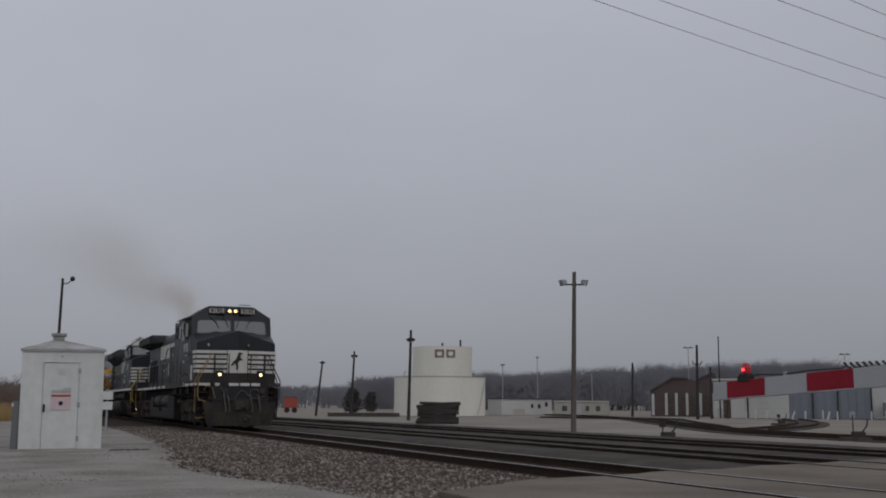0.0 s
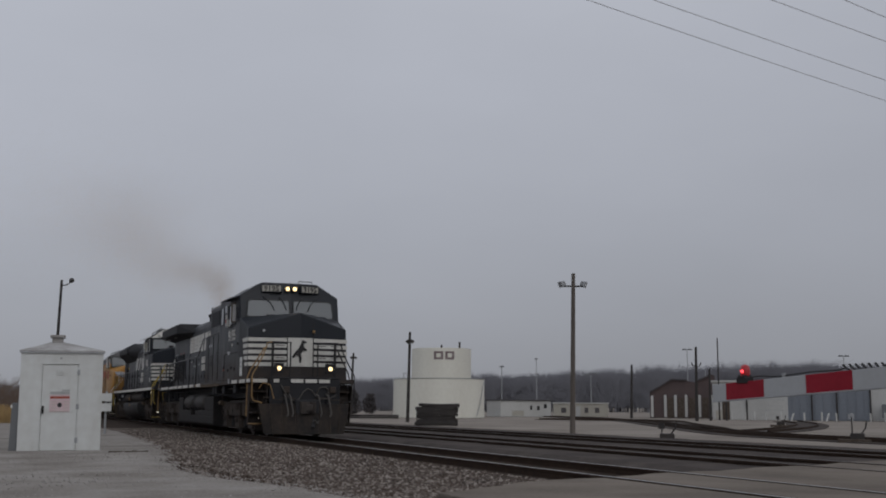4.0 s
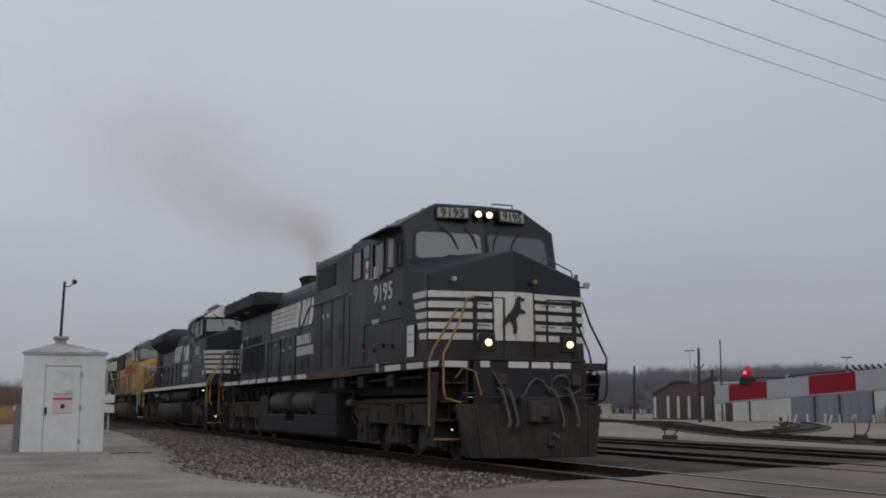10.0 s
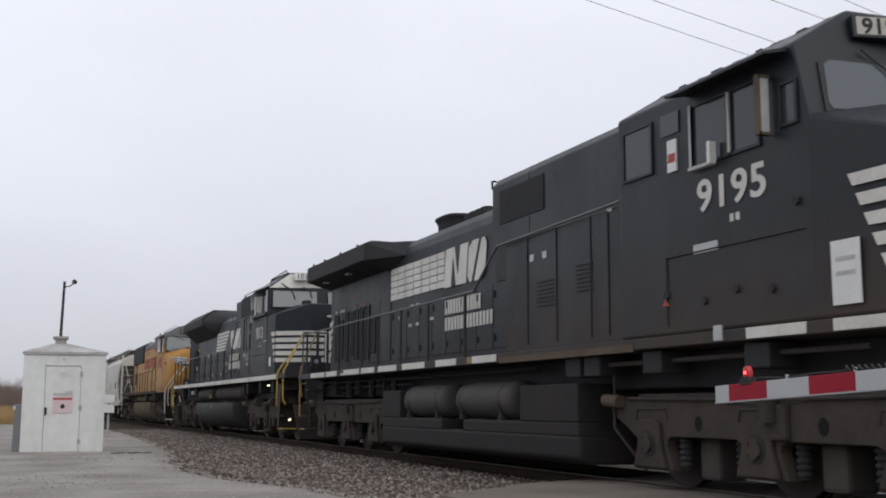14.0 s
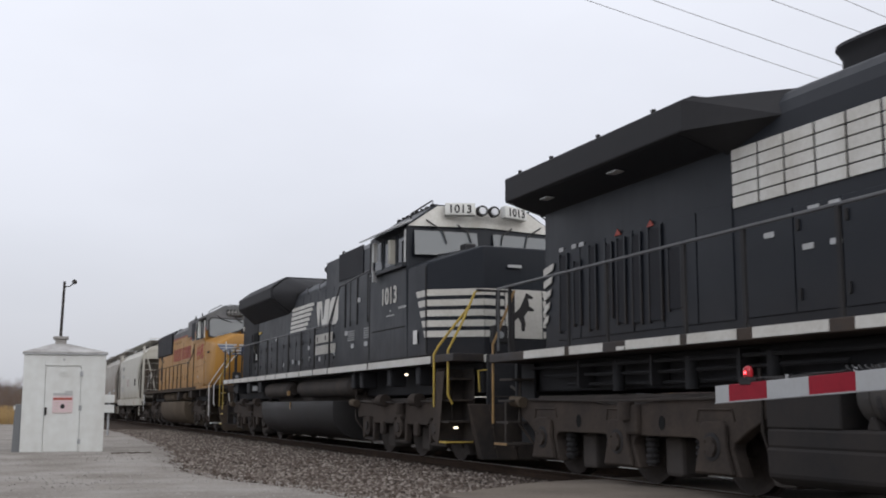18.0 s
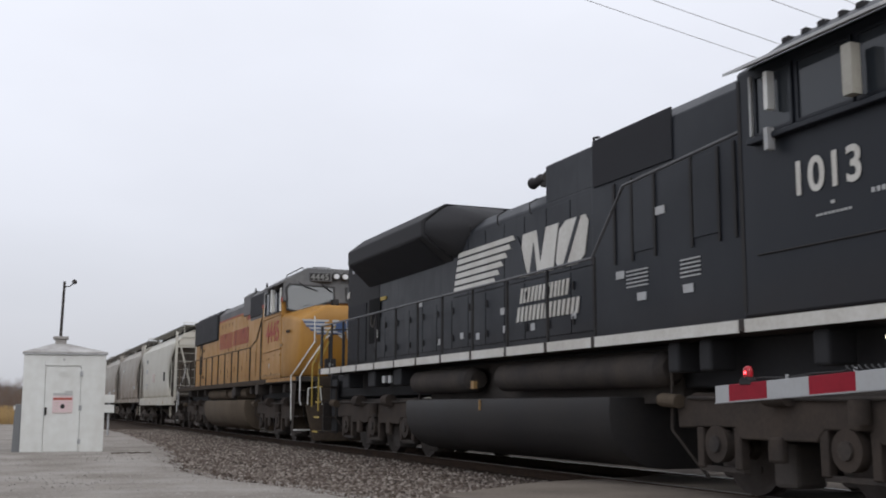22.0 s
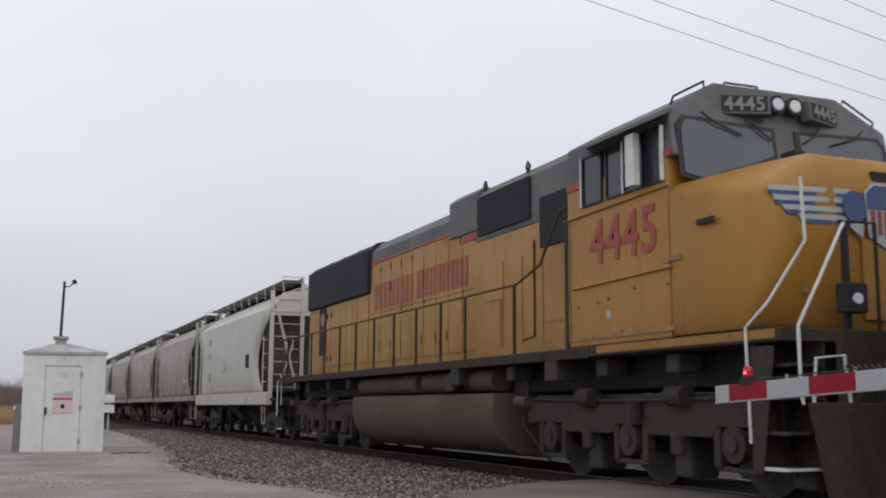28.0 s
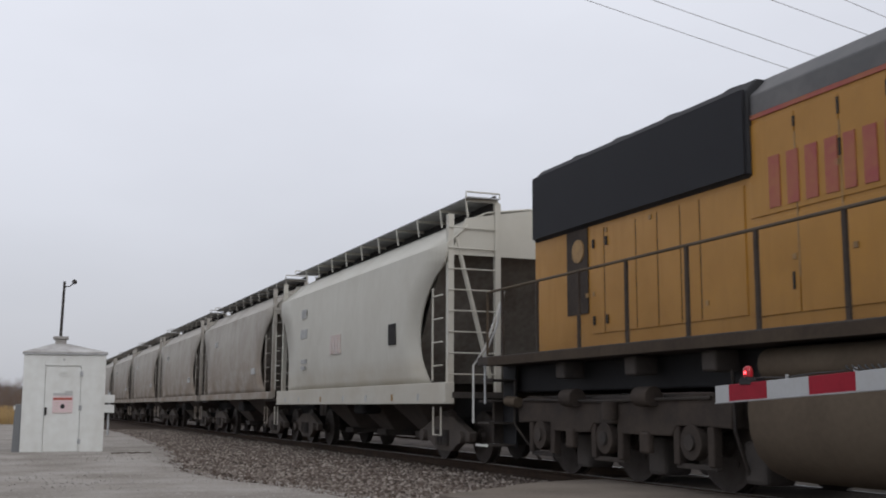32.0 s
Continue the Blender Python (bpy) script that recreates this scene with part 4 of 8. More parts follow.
    pipepart("lifting_hook", [(-0.96, 10.92, 4.54), (-0.98, 11.03, 4.62), (-0.98, 11.03, 4.74), (-0.96, 10.92, 4.72)], 0.02, DARK, aux)
    for u in (6.5, 6.95, 7.9, 8.8):
        boxpart("door_seam", (-1.412, -1.399, u, u + 0.02, 1.85, 3.44), DARK, aux)
    bm = bmesh.new()
    louvre(bm, 1.40, 8.0, 8.5, 2.35, 2.75, 7)
    part("louvre_bank", bm, DARK, aux)
    bm = bmesh.new()
    louvre(bm, 1.40, 6.9, 7.35, 2.45, 2.85, 7)
    part("louvre_bank", bm, DARK, aux)
    for u, z in ((8.6, 3.05), (8.2, 3.05), (6.4, 3.42)):
        boxpart("small_plate", (-1.412, -1.40, u, u + 0.12, z, z + 0.1), SILVER, aux)
    # engine hood and radiator
    hood = body_shell(e, "engine_hood", [(0.93, 1.75), (0.93, 4.06), (0.90, 4.20), (0.82, 4.32), (0.68, 4.39), (0.40, 4.41)], 9.55, 20.92, NAVYBLACK, "black engine hood with white lettering", 0.03)
    rad = bmesh.new()
    half = [(0.90, 3.86), (1.50, 4.04), (1.50, 4.40), (1.35, 4.47)]
    pts = [(-x, z) for x, z in half] + [(x, z) for x, z in half[::-1]]
    lo, hi = prism(rad, pts, "y", 16.36, 21.06)
    rad = part("radiator_wing", rad, SOOT, e, "overhanging black radiator", 0.02)
    for s in (-1, 1):
        bm = bmesh.new()
        hull(bm, [(s * 0.7, 15.4, 4.37), (s * 0.92, 15.4, 4.05), (s * 0.90, 16.37, 3.80), (s * 1.50, 16.37, 4.04), (s * 1.50, 16.37, 4.40), (s * 0.6, 16.37, 4.45)])
        part("radiator_fairing", bm, SOOT, rad)
    bm = bmesh.new()
    slab(bm, [(-1.46, 16.5, 4.028), (-0.98, 16.5, 3.884), (-0.98, 20.9, 3.884), (-1.46, 20.9, 4.028)][::-1], 0.006)
    part("radiator_screen", bm, MESH, rad)
    for u in (17.0, 18.3, 19.6, 20.6):
        boxpart("roof_lug", (-1.47, -1.43, u, u + 0.05, 4.42, 4.46), DARK, rad)
    for u in (18.1, 20.0):
        boxpart("placard", (-1.34, -1.22, u, u + 0.22, 3.945, 3.965), FADED, rad)
    bm = bmesh.new()
    rings = []
    for z, kx, ky in ((4.30, 0.43, 0.52), (4.64, 0.42, 0.51), (4.70, 0.45, 0.54), (4.75, 0.48, 0.57), (4.79, 0.47, 0.56), (4.75, 0.40, 0.48)):
        ring = []
        for k in range(28):
            c, q = math.cos(k * math.pi / 14), math.sin(k * math.pi / 14)
            ring.append(bm.verts.new((kx * math.copysign(abs(c) ** 0.55, c), 14.74 + ky * math.copysign(abs(q) ** 0.55, q), z)))
        rings.append(ring)
    for r0, r1 in zip(rings, rings[1:]):
        for k in range(28):
            bm.faces.new((r0[k], r0[(k + 1) % 28], r1[(k + 1) % 28], r1[k]))
    bm.faces.new(rings[-1])
    part("exhaust_pipe", bm, SOOT, e, "sooty flared exhaust pipe", 0, True)
    for u in (12.45, 12.7, 12.95, 13.2):
        rodpart("air_horn", (-0.45, u, 4.38), (-0.45, u + 0.05, 4.57), 0.10, DARK, hood, "", 12, 0.13)
    hood_doors(e, 0.93, [9.75, 10.4, 11.1, 11.8, 12.5, 13.2, 13.9, 14.6, 15.3, 16.2], 1.92, 3.02, NAVYBLACK)
    hood_doors(e, 0.93, [16.3, 17.0, 17.7, 18.4, 19.1, 19.8, 20.5], 1.92, 3.25, NAVYBLACK, False)
    for a, b, z0, z1 in ((17.31, 17.56, 2.14, 2.88), (17.74, 17.99, 2.03, 3.19), (18.21, 18.38, 2.03, 3.17), (18.59, 18.76, 2.06, 3.16), (18.92, 19.06, 2.16, 3.14), (19.35, 19.51, 2.03, 3.17), (19.78, 19.95, 2.12, 3.0), (20.17, 20.37, 2.05, 3.15)):
        f = boxpart("filter_screen", (-0.962, -0.94, a, b, z0, z1), MESH, hood, "black filter screen")
        boxpart("screen_frame", (-0.972, -0.94, a - 0.03, a, z0 - 0.03, z1 + 0.03), BLACK, f)
        boxpart("screen_frame", (-0.972, -0.94, b, b + 0.03, z0 - 0.03, z1 + 0.03), BLACK, f)
    for u in (17.96, 18.75):
        slabpart("warning_mark", [(-0.95, u + 0.08, 3.23), (-0.95, u - 0.08, 3.23), (-0.95, u, 3.32)], REDPAINT, hood, "", 0.01)
    for u in (20.28, 19.9, 19.68):
        boxpart("small_plate", (-0.955, -0.94, u, u + 0.13, 3.22, 3.28), SILVER, hood)
    # the striped hood corner
    for k in range(5):
        z1 = 3.08 - 0.19 * k
        a = 20.62 + 0.045 * k
        slabpart("stripe_end", [(-0.945, 20.91, z1 - 0.17), (-0.945, a, z1 - 0.10), (-0.945, a - 0.03, z1), (-0.945, 20.91, z1 - 0.06)], WHITE, hood, "white stripe end", 0.012)
    # white sign writing: plain shapes
    for k in range(5):
        z1 = 3.84 - k * 0.137
        for a, b in zip((13.25, 13.63, 14.02, 14.49, 14.94, 15.41, 15.84), (13.59, 13.98, 14.45, 14.90, 15.37, 15.80, 16.27)):
            boxpart("logo_bar", (-0.955, -0.93, a, b, z1 - 0.118, z1), WHITE, hood)
    logo_block(hood, 0.942, 13.26, 11.42, 3.14, 3.86, 0.10)
    letter_bars(hood, "letter_bar", 0.952, 13.2, 11.55, 2.64, 2.90, "hhhhhih", WHITE)
    letter_bars(hood, "letter_bar", 0.952, 13.2, 11.05, 2.34, 2.58, "hhhihhhh", WHITE)
    for u, z in ((14.6, 2.93), (14.9, 2.93), (14.6, 2.55), (15.0, 2.55), (13.8, 2.6), (15.6, 2.75)):
        boxpart("small_plate", (-0.955, -0.94, u, u + 0.16, z, z + 0.06), SILVER, hood)
    # white edge of the walkway, in lengths between the stanchions
    posts = [9.6, 10.9, 12.56, 14.0, 15.36, 16.41, 18.08, 19.08, 20.9]
    boxpart("side_marker", (-1.538, -1.522, 10.59, 10.74, 1.64, 1.74), BRONZE, e, "dirty amber side marker")
    boxpart("walkway_edge", (-1.538, -1.524, 17.64, 17.82, 1.635, 1.68), WHITE, e)
    for a, b in zip((1.55, 2.75, 9.62, 11.19, 12.65, 14.14, 15.48, 16.48, 18.15, 19.15), (2.39, 3.63, 10.54, 12.11, 13.81, 15.22, 16.34, 17.61, 19.01, 20.36)):
        boxpart("walkway_edge", (-1.538, -1.524, a, b, 1.635, 1.745), WHITE, e, "white walkway edge")
    for x0, x1 in ((-1.50, -1.06), (-0.92, -0.76), (-0.42, -0.06), (0.0, 0.34), (0.40, 0.72)):
        y = 0.706 if x0 < -1.0 else 0.492
        boxpart("walkway_edge", (x0, x1, y, y + 0.014, 1.63, 1.735), WHITE, e, "white walkway edge")
    boxpart("walkway_edge", (-1.538, -1.524, 0.8, 1.3, 1.64, 1.74), WHITE, e, "white walkway edge")
    boxpart("dusty_ledge", (-1.545, -1.52, 5.75, 9.5, 1.60, 1.69), DUSTTAN, e, "dust covered ledge")
    boxpart("small_plate", (-1.546, -1.53, 4.02, 4.16, 1.64, 1.80), SILVER, e)
    slabpart("warning_mark", [(-1.535, 5.10, 2.08), (-1.535, 4.96, 2.08), (-1.535, 5.03, 2.16)], REDPAINT, e, "", 0.01)
    stanchions(e, posts[1:], 1.50, 1.70, 2.78, DARK)
    rail = [(-1.50, 21.3, 1.8), (-1.50, 21.3, 2.74), (-1.50, 10.55, 2.80), (-1.46, 9.75, 3.42), (-1.43, 6.05, 3.50)]
    pipepart("handrail", rail, 0.020, RAILGREY, e, "worn grey handrail")
    pipepart("handrail", [(1.50, 21.3, 1.8), (1.50, 21.3, 2.74), (1.50, 6.2, 2.80)], 0.020, DARK, e)
    stanchions(e, posts[1:], 1.50, 1.70, 2.78, DARK, 1)
    # front stairs and rails
    stairs(e, 0.78, 1.22, 1.05, 1.48, (0.42, 0.74, 1.06, 1.38), BRONZE, GRIME, True, False)
    stairs(e, 21.05, 21.48, 1.05, 1.48, (0.42, 0.74, 1.06, 1.38), BRONZE, GRIME, False, False, False)
    for s in (-1, 1):
        pipepart("stair_rail", [(s * 1.52, 1.26, 0.62), (s * 1.52, 1.26, 1.80), (s * 1.46, 1.22, 1.98), (s * 1.12, 1.12, 2.62), (s * 1.06, 1.16, 2.70)], 0.020, BRONZE if s < 0 else DARK, e, "dirty orange stair rail" if s < 0 else "dark stair rail")
        pipepart("stair_rail", [(s * 1.20, 0.66, 1.02), (s * 1.46, 0.66, 1.10), (s * 1.50, 0.66, 1.25), (s * 1.50, 0.66, 1.85), (s * 1.20, 0.68, 2.45), (s * 1.08, 0.70, 2.82), (s * 0.95, 0.70, 2.86)], 0.020, BRONZE if s < 0 else DARK, e, "dirty orange stair rail" if s < 0 else "dark stair rail")
        pipepart("end_handrail", [(s * 0.40, 0.72, 1.75), (s * 0.40, 0.72, 2.86), (s * 0.98, 0.72, 2.86)], 0.022, DARK, e)
        boxpart("rail_post", (s * 0.92 - 0.03, s * 0.92 + 0.03, 0.70, 0.76, 1.75, 2.86), DARK, e)
        pipepart("uncoupling_lever", [(s * 1.3, 0.62, 1.45), (s * 1.22, 0.5, 1.62), (s * 1.02, 0.48, 1.55), (s * 0.9, 0.5, 1.15)], 0.016, BRONZE if s < 0 else DARK, e)
        pipepart("rear_stair_rail", [(s * 1.5, 21.5, 0.7), (s * 1.5, 21.5, 1.9), (s * 1.15, 21.5, 2.75)], 0.02, BRONZE, e)
    boxpart("anticlimber", (-1.02, 1.02, 0.50, 0.74, 1.745, 1.80), DARK, e, "", 0.015)
    for x, r in ((0.52, 0.17),):
        pipepart("jumper_hose", [(x - r, 0.52, 1.30), (x - r * 0.9, 0.46, 1.42), (x - r * 0.4, 0.44, 1.50), (x + r * 0.4, 0.44, 1.50), (x + r * 0.9, 0.46, 1.42), (x + r, 0.50, 1.22), (x + r * 1.3, 0.46, 0.98)], 0.024, HOSE, e, "dusty jumper hose")
    for x in (-0.55, 0.80):
        boxpart("receptacle", (x - 0.09, x + 0.09, 0.42, 0.52, 1.32, 1.52), TRUCK, e, "", 0.03)
    pipepart("cut_lever", [(-1.2, 0.56, 1.18), (-0.4, 0.50, 1.18), (0.0, 0.40, 1.02), (0.4, 0.50, 1.18), (1.2, 0.56, 1.18)], 0.016, TRUCK, e)
    pipepart("jumper_cable", [(-0.72, 0.56, 1.62), (-0.66, 0.44, 1.45), (-0.56, 0.40, 1.25), (-0.40, 0.38, 1.10), (-0.28, 0.38, 1.08), (-0.18, 0.38, 1.18), (-0.08, 0.40, 1.36), (0.04, 0.42, 1.45),
                                 (0.18, 0.44, 1.40), (0.30, 0.42, 1.22), (0.42, 0.42, 1.14), (0.70, 0.46, 1.16), (0.95, 0.52, 1.28)], 0.018, HOSE, e, "pale drooping jumper cable")
    for x in (0.10, 0.16):
        pipepart("brake_hose", [(x + 0.12, 0.40, 0.95), (x + 0.10, 0.22, 0.70), (x + 0.04, 0.12, 0.42), (x, 0.02, 0.30)], 0.026, RUBBER, e, "black brake hose")
    ditch_lights(e, 0.56, 2.06, (-0.75, 0.75), True, DARK)
    for u, z in ((1.0, 0.56), (2.9, 1.5)):
        rodpart("step_light", (-1.2, u, z), (-1.23, u, z), 0.006, STEPLIT, e)
    pipepart("brake_pipe", [(-1.3, 2.2, 1.5), (-1.3, 7.4, 1.48)], 0.03, GRIME, e)
    for u in (3.4, 5.3, 6.7, 7.2):
        boxpart("equipment_box", (-1.45, -1.1, u, u + 0.4, 1.34, 1.60), SOOT, e, "", 0.02)
    for z, a, b, x in ((1.52, 9.0, 20.9, -1.16), (1.40, 14.4, 20.6, -1.10), (1.27, 15.3, 20.0, -1.04)):
        pipepart("train_pipe", [(x, a, z), (x, (a + b) / 2, z - 0.02), (x, b, z)], 0.024, SOOT, e, "", 6)
    for u in (15.45, 16.9, 18.5):
        rodpart("air_filter", (-1.12, u, 1.16), (-1.12, u, 1.54), 0.075, SOOT, e, "", 12)
    for u in (15.9, 17.6, 19.4):
        boxpart("pipe_clamp", (-1.20, -0.96, u, u + 0.06, 1.22, 1.58), SOOT, e)
    return e


# ---- second locomotive: black with a white cab brow ----
def black_white_brow(label):
    e = thing("locomotive", label, "locomotive")
    e["yellow"] = 0
    L = 22.63
    underframe(e, L, None, 1.84, 1.53, 0.22, 1.35)
    loco_truck(e, (2.30, 4.25, 6.22), "open")
    loco_truck(e, (16.1, 18.1, 20.0), "open")
    prof = [(0.70, 0.18), (0.98, 0.22), (1.20, 0.32), (1.36, 0.47), (1.44, 0.66), (1.47, 0.88), (1.46, 1.08)]
    tank = body_shell(e, "fuel_tank", prof, 8.05, 15.40, TANKBLACK, "dusty black fuel tank with rounded sides", 0.03, 0, 9, True)
    for s in (-1, 1):
        for a, b in ((12.65, 15.45), (7.05, 11.70)):
            bm = bmesh.new()
            rod(bm, (s * 1.20, a + 0.12, 1.40), (s * 1.20, b - 0.12, 1.40), 0.21, n=20)
            rod(bm, (s * 1.20, a, 1.40), (s * 1.20, a + 0.12, 1.40), 0.14, 0.21, n=20)
            rod(bm, (s * 1.20, b - 0.12, 1.40), (s * 1.20, b, 1.40), 0.21, 0.14, n=20)
            part("air_reservoir", bm, GRIME, tank, "long black air reservoir", 0, True)
    boxpart("tank_core", (-0.98, 0.98, 7.2, 15.4, 1.0, 1.66), UNDER, tank)
    boxpart("filler_cap", (-1.50, -1.44, 12.15, 12.26, 1.24, 1.36), BRONZE, tank, "faded red fuel filler")
    boxpart("filler_cap", (-1.49, -1.44, 11.95, 11.99, 0.90, 1.06), BRONZE, tank)
    bm = bmesh.new()
    pts = []
    for z, f in ((1.84, 0.0), (3.52, 0.06)):
        pts += [(s * 1.53, 2.95, z) for s in (-1, 1)] + [(s * 1.50, 1.98 + f, z) for s in (-1, 1)] + [(s * 0.72, 1.34 + f, z + (0.28 if z > 2 else 0)) for s in (-1, 1)]
    hull(bm, pts + [(s * 0.8, 2.95, 3.86) for s in (-1, 1)])
    nose = part("nose", bm, NAVYBLACK, e, "black faceted nose with white stripes", 0.03)
    for k in range(5):
        z1 = 3.03 - k * 0.185
        z0 = z1 - 0.115
        for s in (-1, 1):
            f1, f0 = (z1 - 1.84) * 0.035, (z0 - 1.84) * 0.035
            b1, b0 = 2.52 - (3.03 - z1) * 0.52, 2.52 - (3.03 - z0) * 0.52
            if b0 > 2.06:
                a = [(s * 1.512, b0, z0), (s * 1.503, 2.0 + f0, z0), (s * 1.503, 2.0 + f1, z1), (s * 1.512, b1, z1)]
                slabpart("stripe", a if s < 0 else a[::-1], WHITE, nose, "white nose stripe", 0.012)
            a = [(s * 1.50, 1.97 + f0, z0), (s * 0.725, 1.332 + f0, z0), (s * 0.725, 1.332 + f1, z1), (s * 1.50, 1.97 + f1, z1)]
            slabpart("stripe", a if s < 0 else a[::-1], WHITE, nose, "white nose stripe", 0.012)
            a = [(s * 0.72, 1.332 + f0, z0), (s * 0.36, 1.332 + f0, z0), (s * 0.36, 1.332 + f1, z1), (s * 0.72, 1.332 + f1, z1)]
            slabpart("stripe", a if s < 0 else a[::-1], WHITE, nose, "white nose stripe", 0.012)
    slabpart("emblem_panel", [(-0.34, 1.345, 2.16), (0.34, 1.345, 2.16), (0.34, 1.375, 3.03), (-0.34, 1.375, 3.03)], WHITE, nose, "white emblem panel", 0.012)
    slabpart("emblem", [(x * 1.1, 1.334 + 0.87 * k * 0.035, 2.17 + 0.86 * k) for x, k in EMBLEM], DARK, nose, "plain dark emblem", 0.01)
    boxpart("small_plate", (-0.3, -0.05, 1.32, 1.345, 3.42, 3.47), SILVER, nose)
    for s in (-1, 1):
        slabpart("corner_seam", ([(s * 1.512, 2.03, 1.9), (s * 1.512, 2.0, 1.9), (s * 1.512, 2.05, 3.45), (s * 1.512, 2.08, 3.45)] if s < 0 else
                 [(s * 1.512, 2.0, 1.9), (s * 1.512, 2.03, 1.9), (s * 1.512, 2.08, 3.45), (s * 1.512, 2.05, 3.45)]), DARK, nose, "", 0.008)
        boxpart("rail_post", (s * 0.62 - 0.03, s * 0.62 + 0.03, 1.0, 1.06, 1.84, 2.95), DARK, e)
        boxpart("rail_post", (s * 0.35 - 0.02, s * 0.35 + 0.02, 1.0, 1.06, 1.84, 2.95), DARK, e)
        pipepart("end_handrail", [(s * 0.35, 1.03, 2.95), (s * 1.0, 1.03, 2.95)], 0.022, DARK, e)
    cab = body_shell(e, "cab", [(1.53, 1.84), (1.53, 4.38), (0.92, 4.84)], 2.93, 5.26, NAVYBLACK, "black cab with a white brow", 0.03, 0.20, 3.6)
    for s in (-1, 1):
        def ws(x, z, o=0.012):
            return (s * x, 2.93 + max(0, z - 3.6) * 0.20 - o, z)
        b = [ws(1.50, 4.36), ws(0.0, 4.42), ws(0.0, 4.82), ws(0.90, 4.80)]
        slabpart("white_brow", b if s < 0 else b[::-1], WHITE, cab, "white cab brow", 0.012)
        i = [ws(1.40, 3.80, 0.016), ws(0.16, 3.84, 0.016), ws(0.16, 4.30, 0.016), ws(1.38, 4.28, 0.016)]
        slabpart("windshield", i if s < 0 else i[::-1], GLASS, cab, "grey tinted windshield", 0.006)
        wiper(cab, ws(1.15, 4.50, 0.05), ws(0.85, 4.30, 0.06), ws(0.78, 4.05, 0.05))
        wiper(cab, ws(0.55, 4.44, 0.05), ws(0.35, 4.30, 0.06), ws(0.30, 4.10, 0.05))
        pipepart("grab_iron", [(s * 0.95, 3.2, 4.80), (s * 1.0, 3.16, 4.90), (s * 1.42, 3.12, 4.60), (s * 1.42, 3.16, 4.44)], 0.016, DARK, cab)
        pipepart("grab_iron", [(s * 1.2, 2.5, 3.62), (s * 1.15, 2.42, 3.74), (s * 0.75, 2.42, 3.80), (s * 0.7, 2.5, 3.72)], 0.014, DARK, nose)
    boxpart("nose_light", (-0.72, -0.50, 2.25, 2.50, 3.74, 3.96), DARK, nose, "", 0.03)
    figures_9195(e, "1013", 0, 2.92, BOARD, BOARD, DARK, 4.60, 4.84, 0.27, 0.82, 20)
    lamp_pair(e, 2.86, 4.72, (-0.12, 0.12), 0.085, False, DARK)
    side_glazing(e, 1.53, [(3.12, 3.50), (3.62, 4.30), (4.42, 4.92)], 3.68, 4.24, NAVYBLACK)
    visor = bmesh.new()
    prism(visor, [(-1.46, 4.44), (-1.46, 4.48), (-1.80, 4.31), (-1.80, 4.28)], "y", 2.96, 5.10)
    part("window_awning", visor, SILVER, cab, "pale window awning")
    boxpart("mirror", (-1.72, -1.62, 3.40, 3.52, 3.66, 4.12), CREAM, cab, "tan wind deflector")
    for u in (3.04, 4.98):
        boxpart("window_frame_strip", (-1.57, -1.54, u, u + 0.03, 3.66, 4.28), FADED, cab, "bare metal window edge")
    boxpart("mirror", (-1.66, -1.58, 4.60, 4.66, 3.84, 4.22), BOARD, cab, "white mirror")
    boxpart("mirror", (-1.66, -1.58, 4.62, 4.68, 3.44, 3.66), FADED, cab, "white mirror")
    boxpart("window_ledge", (-1.62, -1.53, 3.0, 5.0, 3.56, 3.62), NAVYBLACK, cab, "", 0.01)
    lettering("road_number", "1013", 0.46, Matrix.Translation((-1.537, 4.0, 2.95)) @ SIDE_NEAR, WHITE, cab, "white road number", 0.98)
    for k in range(7):
        boxpart("small_lettering", (-1.536, -1.53, 3.45 - 0.062 * k - 0.04, 3.45 - 0.062 * k, 2.80, 2.845), FADED, cab)
    for k in range(9):
        boxpart("small_lettering", (-1.536, -1.53, 4.15 - 0.052 * k - 0.036, 4.15 - 0.052 * k, 2.70, 2.722), FADED, cab)
    boxpart("small_lettering", (-1.536, -1.53, 3.90, 3.95, 2.79, 2.82), FADED, cab)
    boxpart("filing_plate", (-1.538, -1.53, 2.42, 2.62, 2.08, 2.33), BOARD, cab, "pale placard")
    pipepart("door_seam", [(-1.535, 3.1, 2.45), (-1.535, 5.0, 2.45)], 0.012, DARK, cab, "", 4)
    for k in range(8):
        u = 3.2 + 0.27 * k
        boxpart("roof_lug", (-1.0, -0.86, u, u + 0.08 + 0.03 * (k % 2), 4.78, 4.845), DARK, cab, "", 0.008)
    boxpart("cab_joint", (-1.536, -1.526, 5.20, 5.25, 1.9, 4.3), DARK, cab)
    # inverter cabinet
    inv = body_shell(e, "inverter_cabinet", [(1.10, 1.84), (1.10, 4.46), (0.9, 4.66)], 5.26, 9.08, NAVYBLACK, "black electrical cabinet", 0.02)
    boxpart("intake_screen", (-1.12, -1.098, 7.1, 9.0, 3.93, 4.58), MESH, inv, "black intake screen")
    for a in (6.25, 7.55):
        boxpart("cabinet_door", (-1.115, -1.09, a, a + 0.45, 2.90, 3.84), NAVYBLACK, inv, "", 0.004)
    for a in (6.2, 6.72, 7.5, 8.02, 8.45, 5.9):
        boxpart("door_seam", (-1.118, -1.098, a, a + 0.05, 2.80, 3.88), DARK, inv)
    bm = bmesh.new()
    louvre(bm, 1.10, 7.7, 8.2, 2.45, 2.70, 5)
    part("louvre_bank", bm, FADED, inv)
    bm = bmesh.new()
    louvre(bm, 1.10, 6.6, 7.0, 2.45, 2.70, 5)
    part("louvre_bank", bm, FADED, inv)
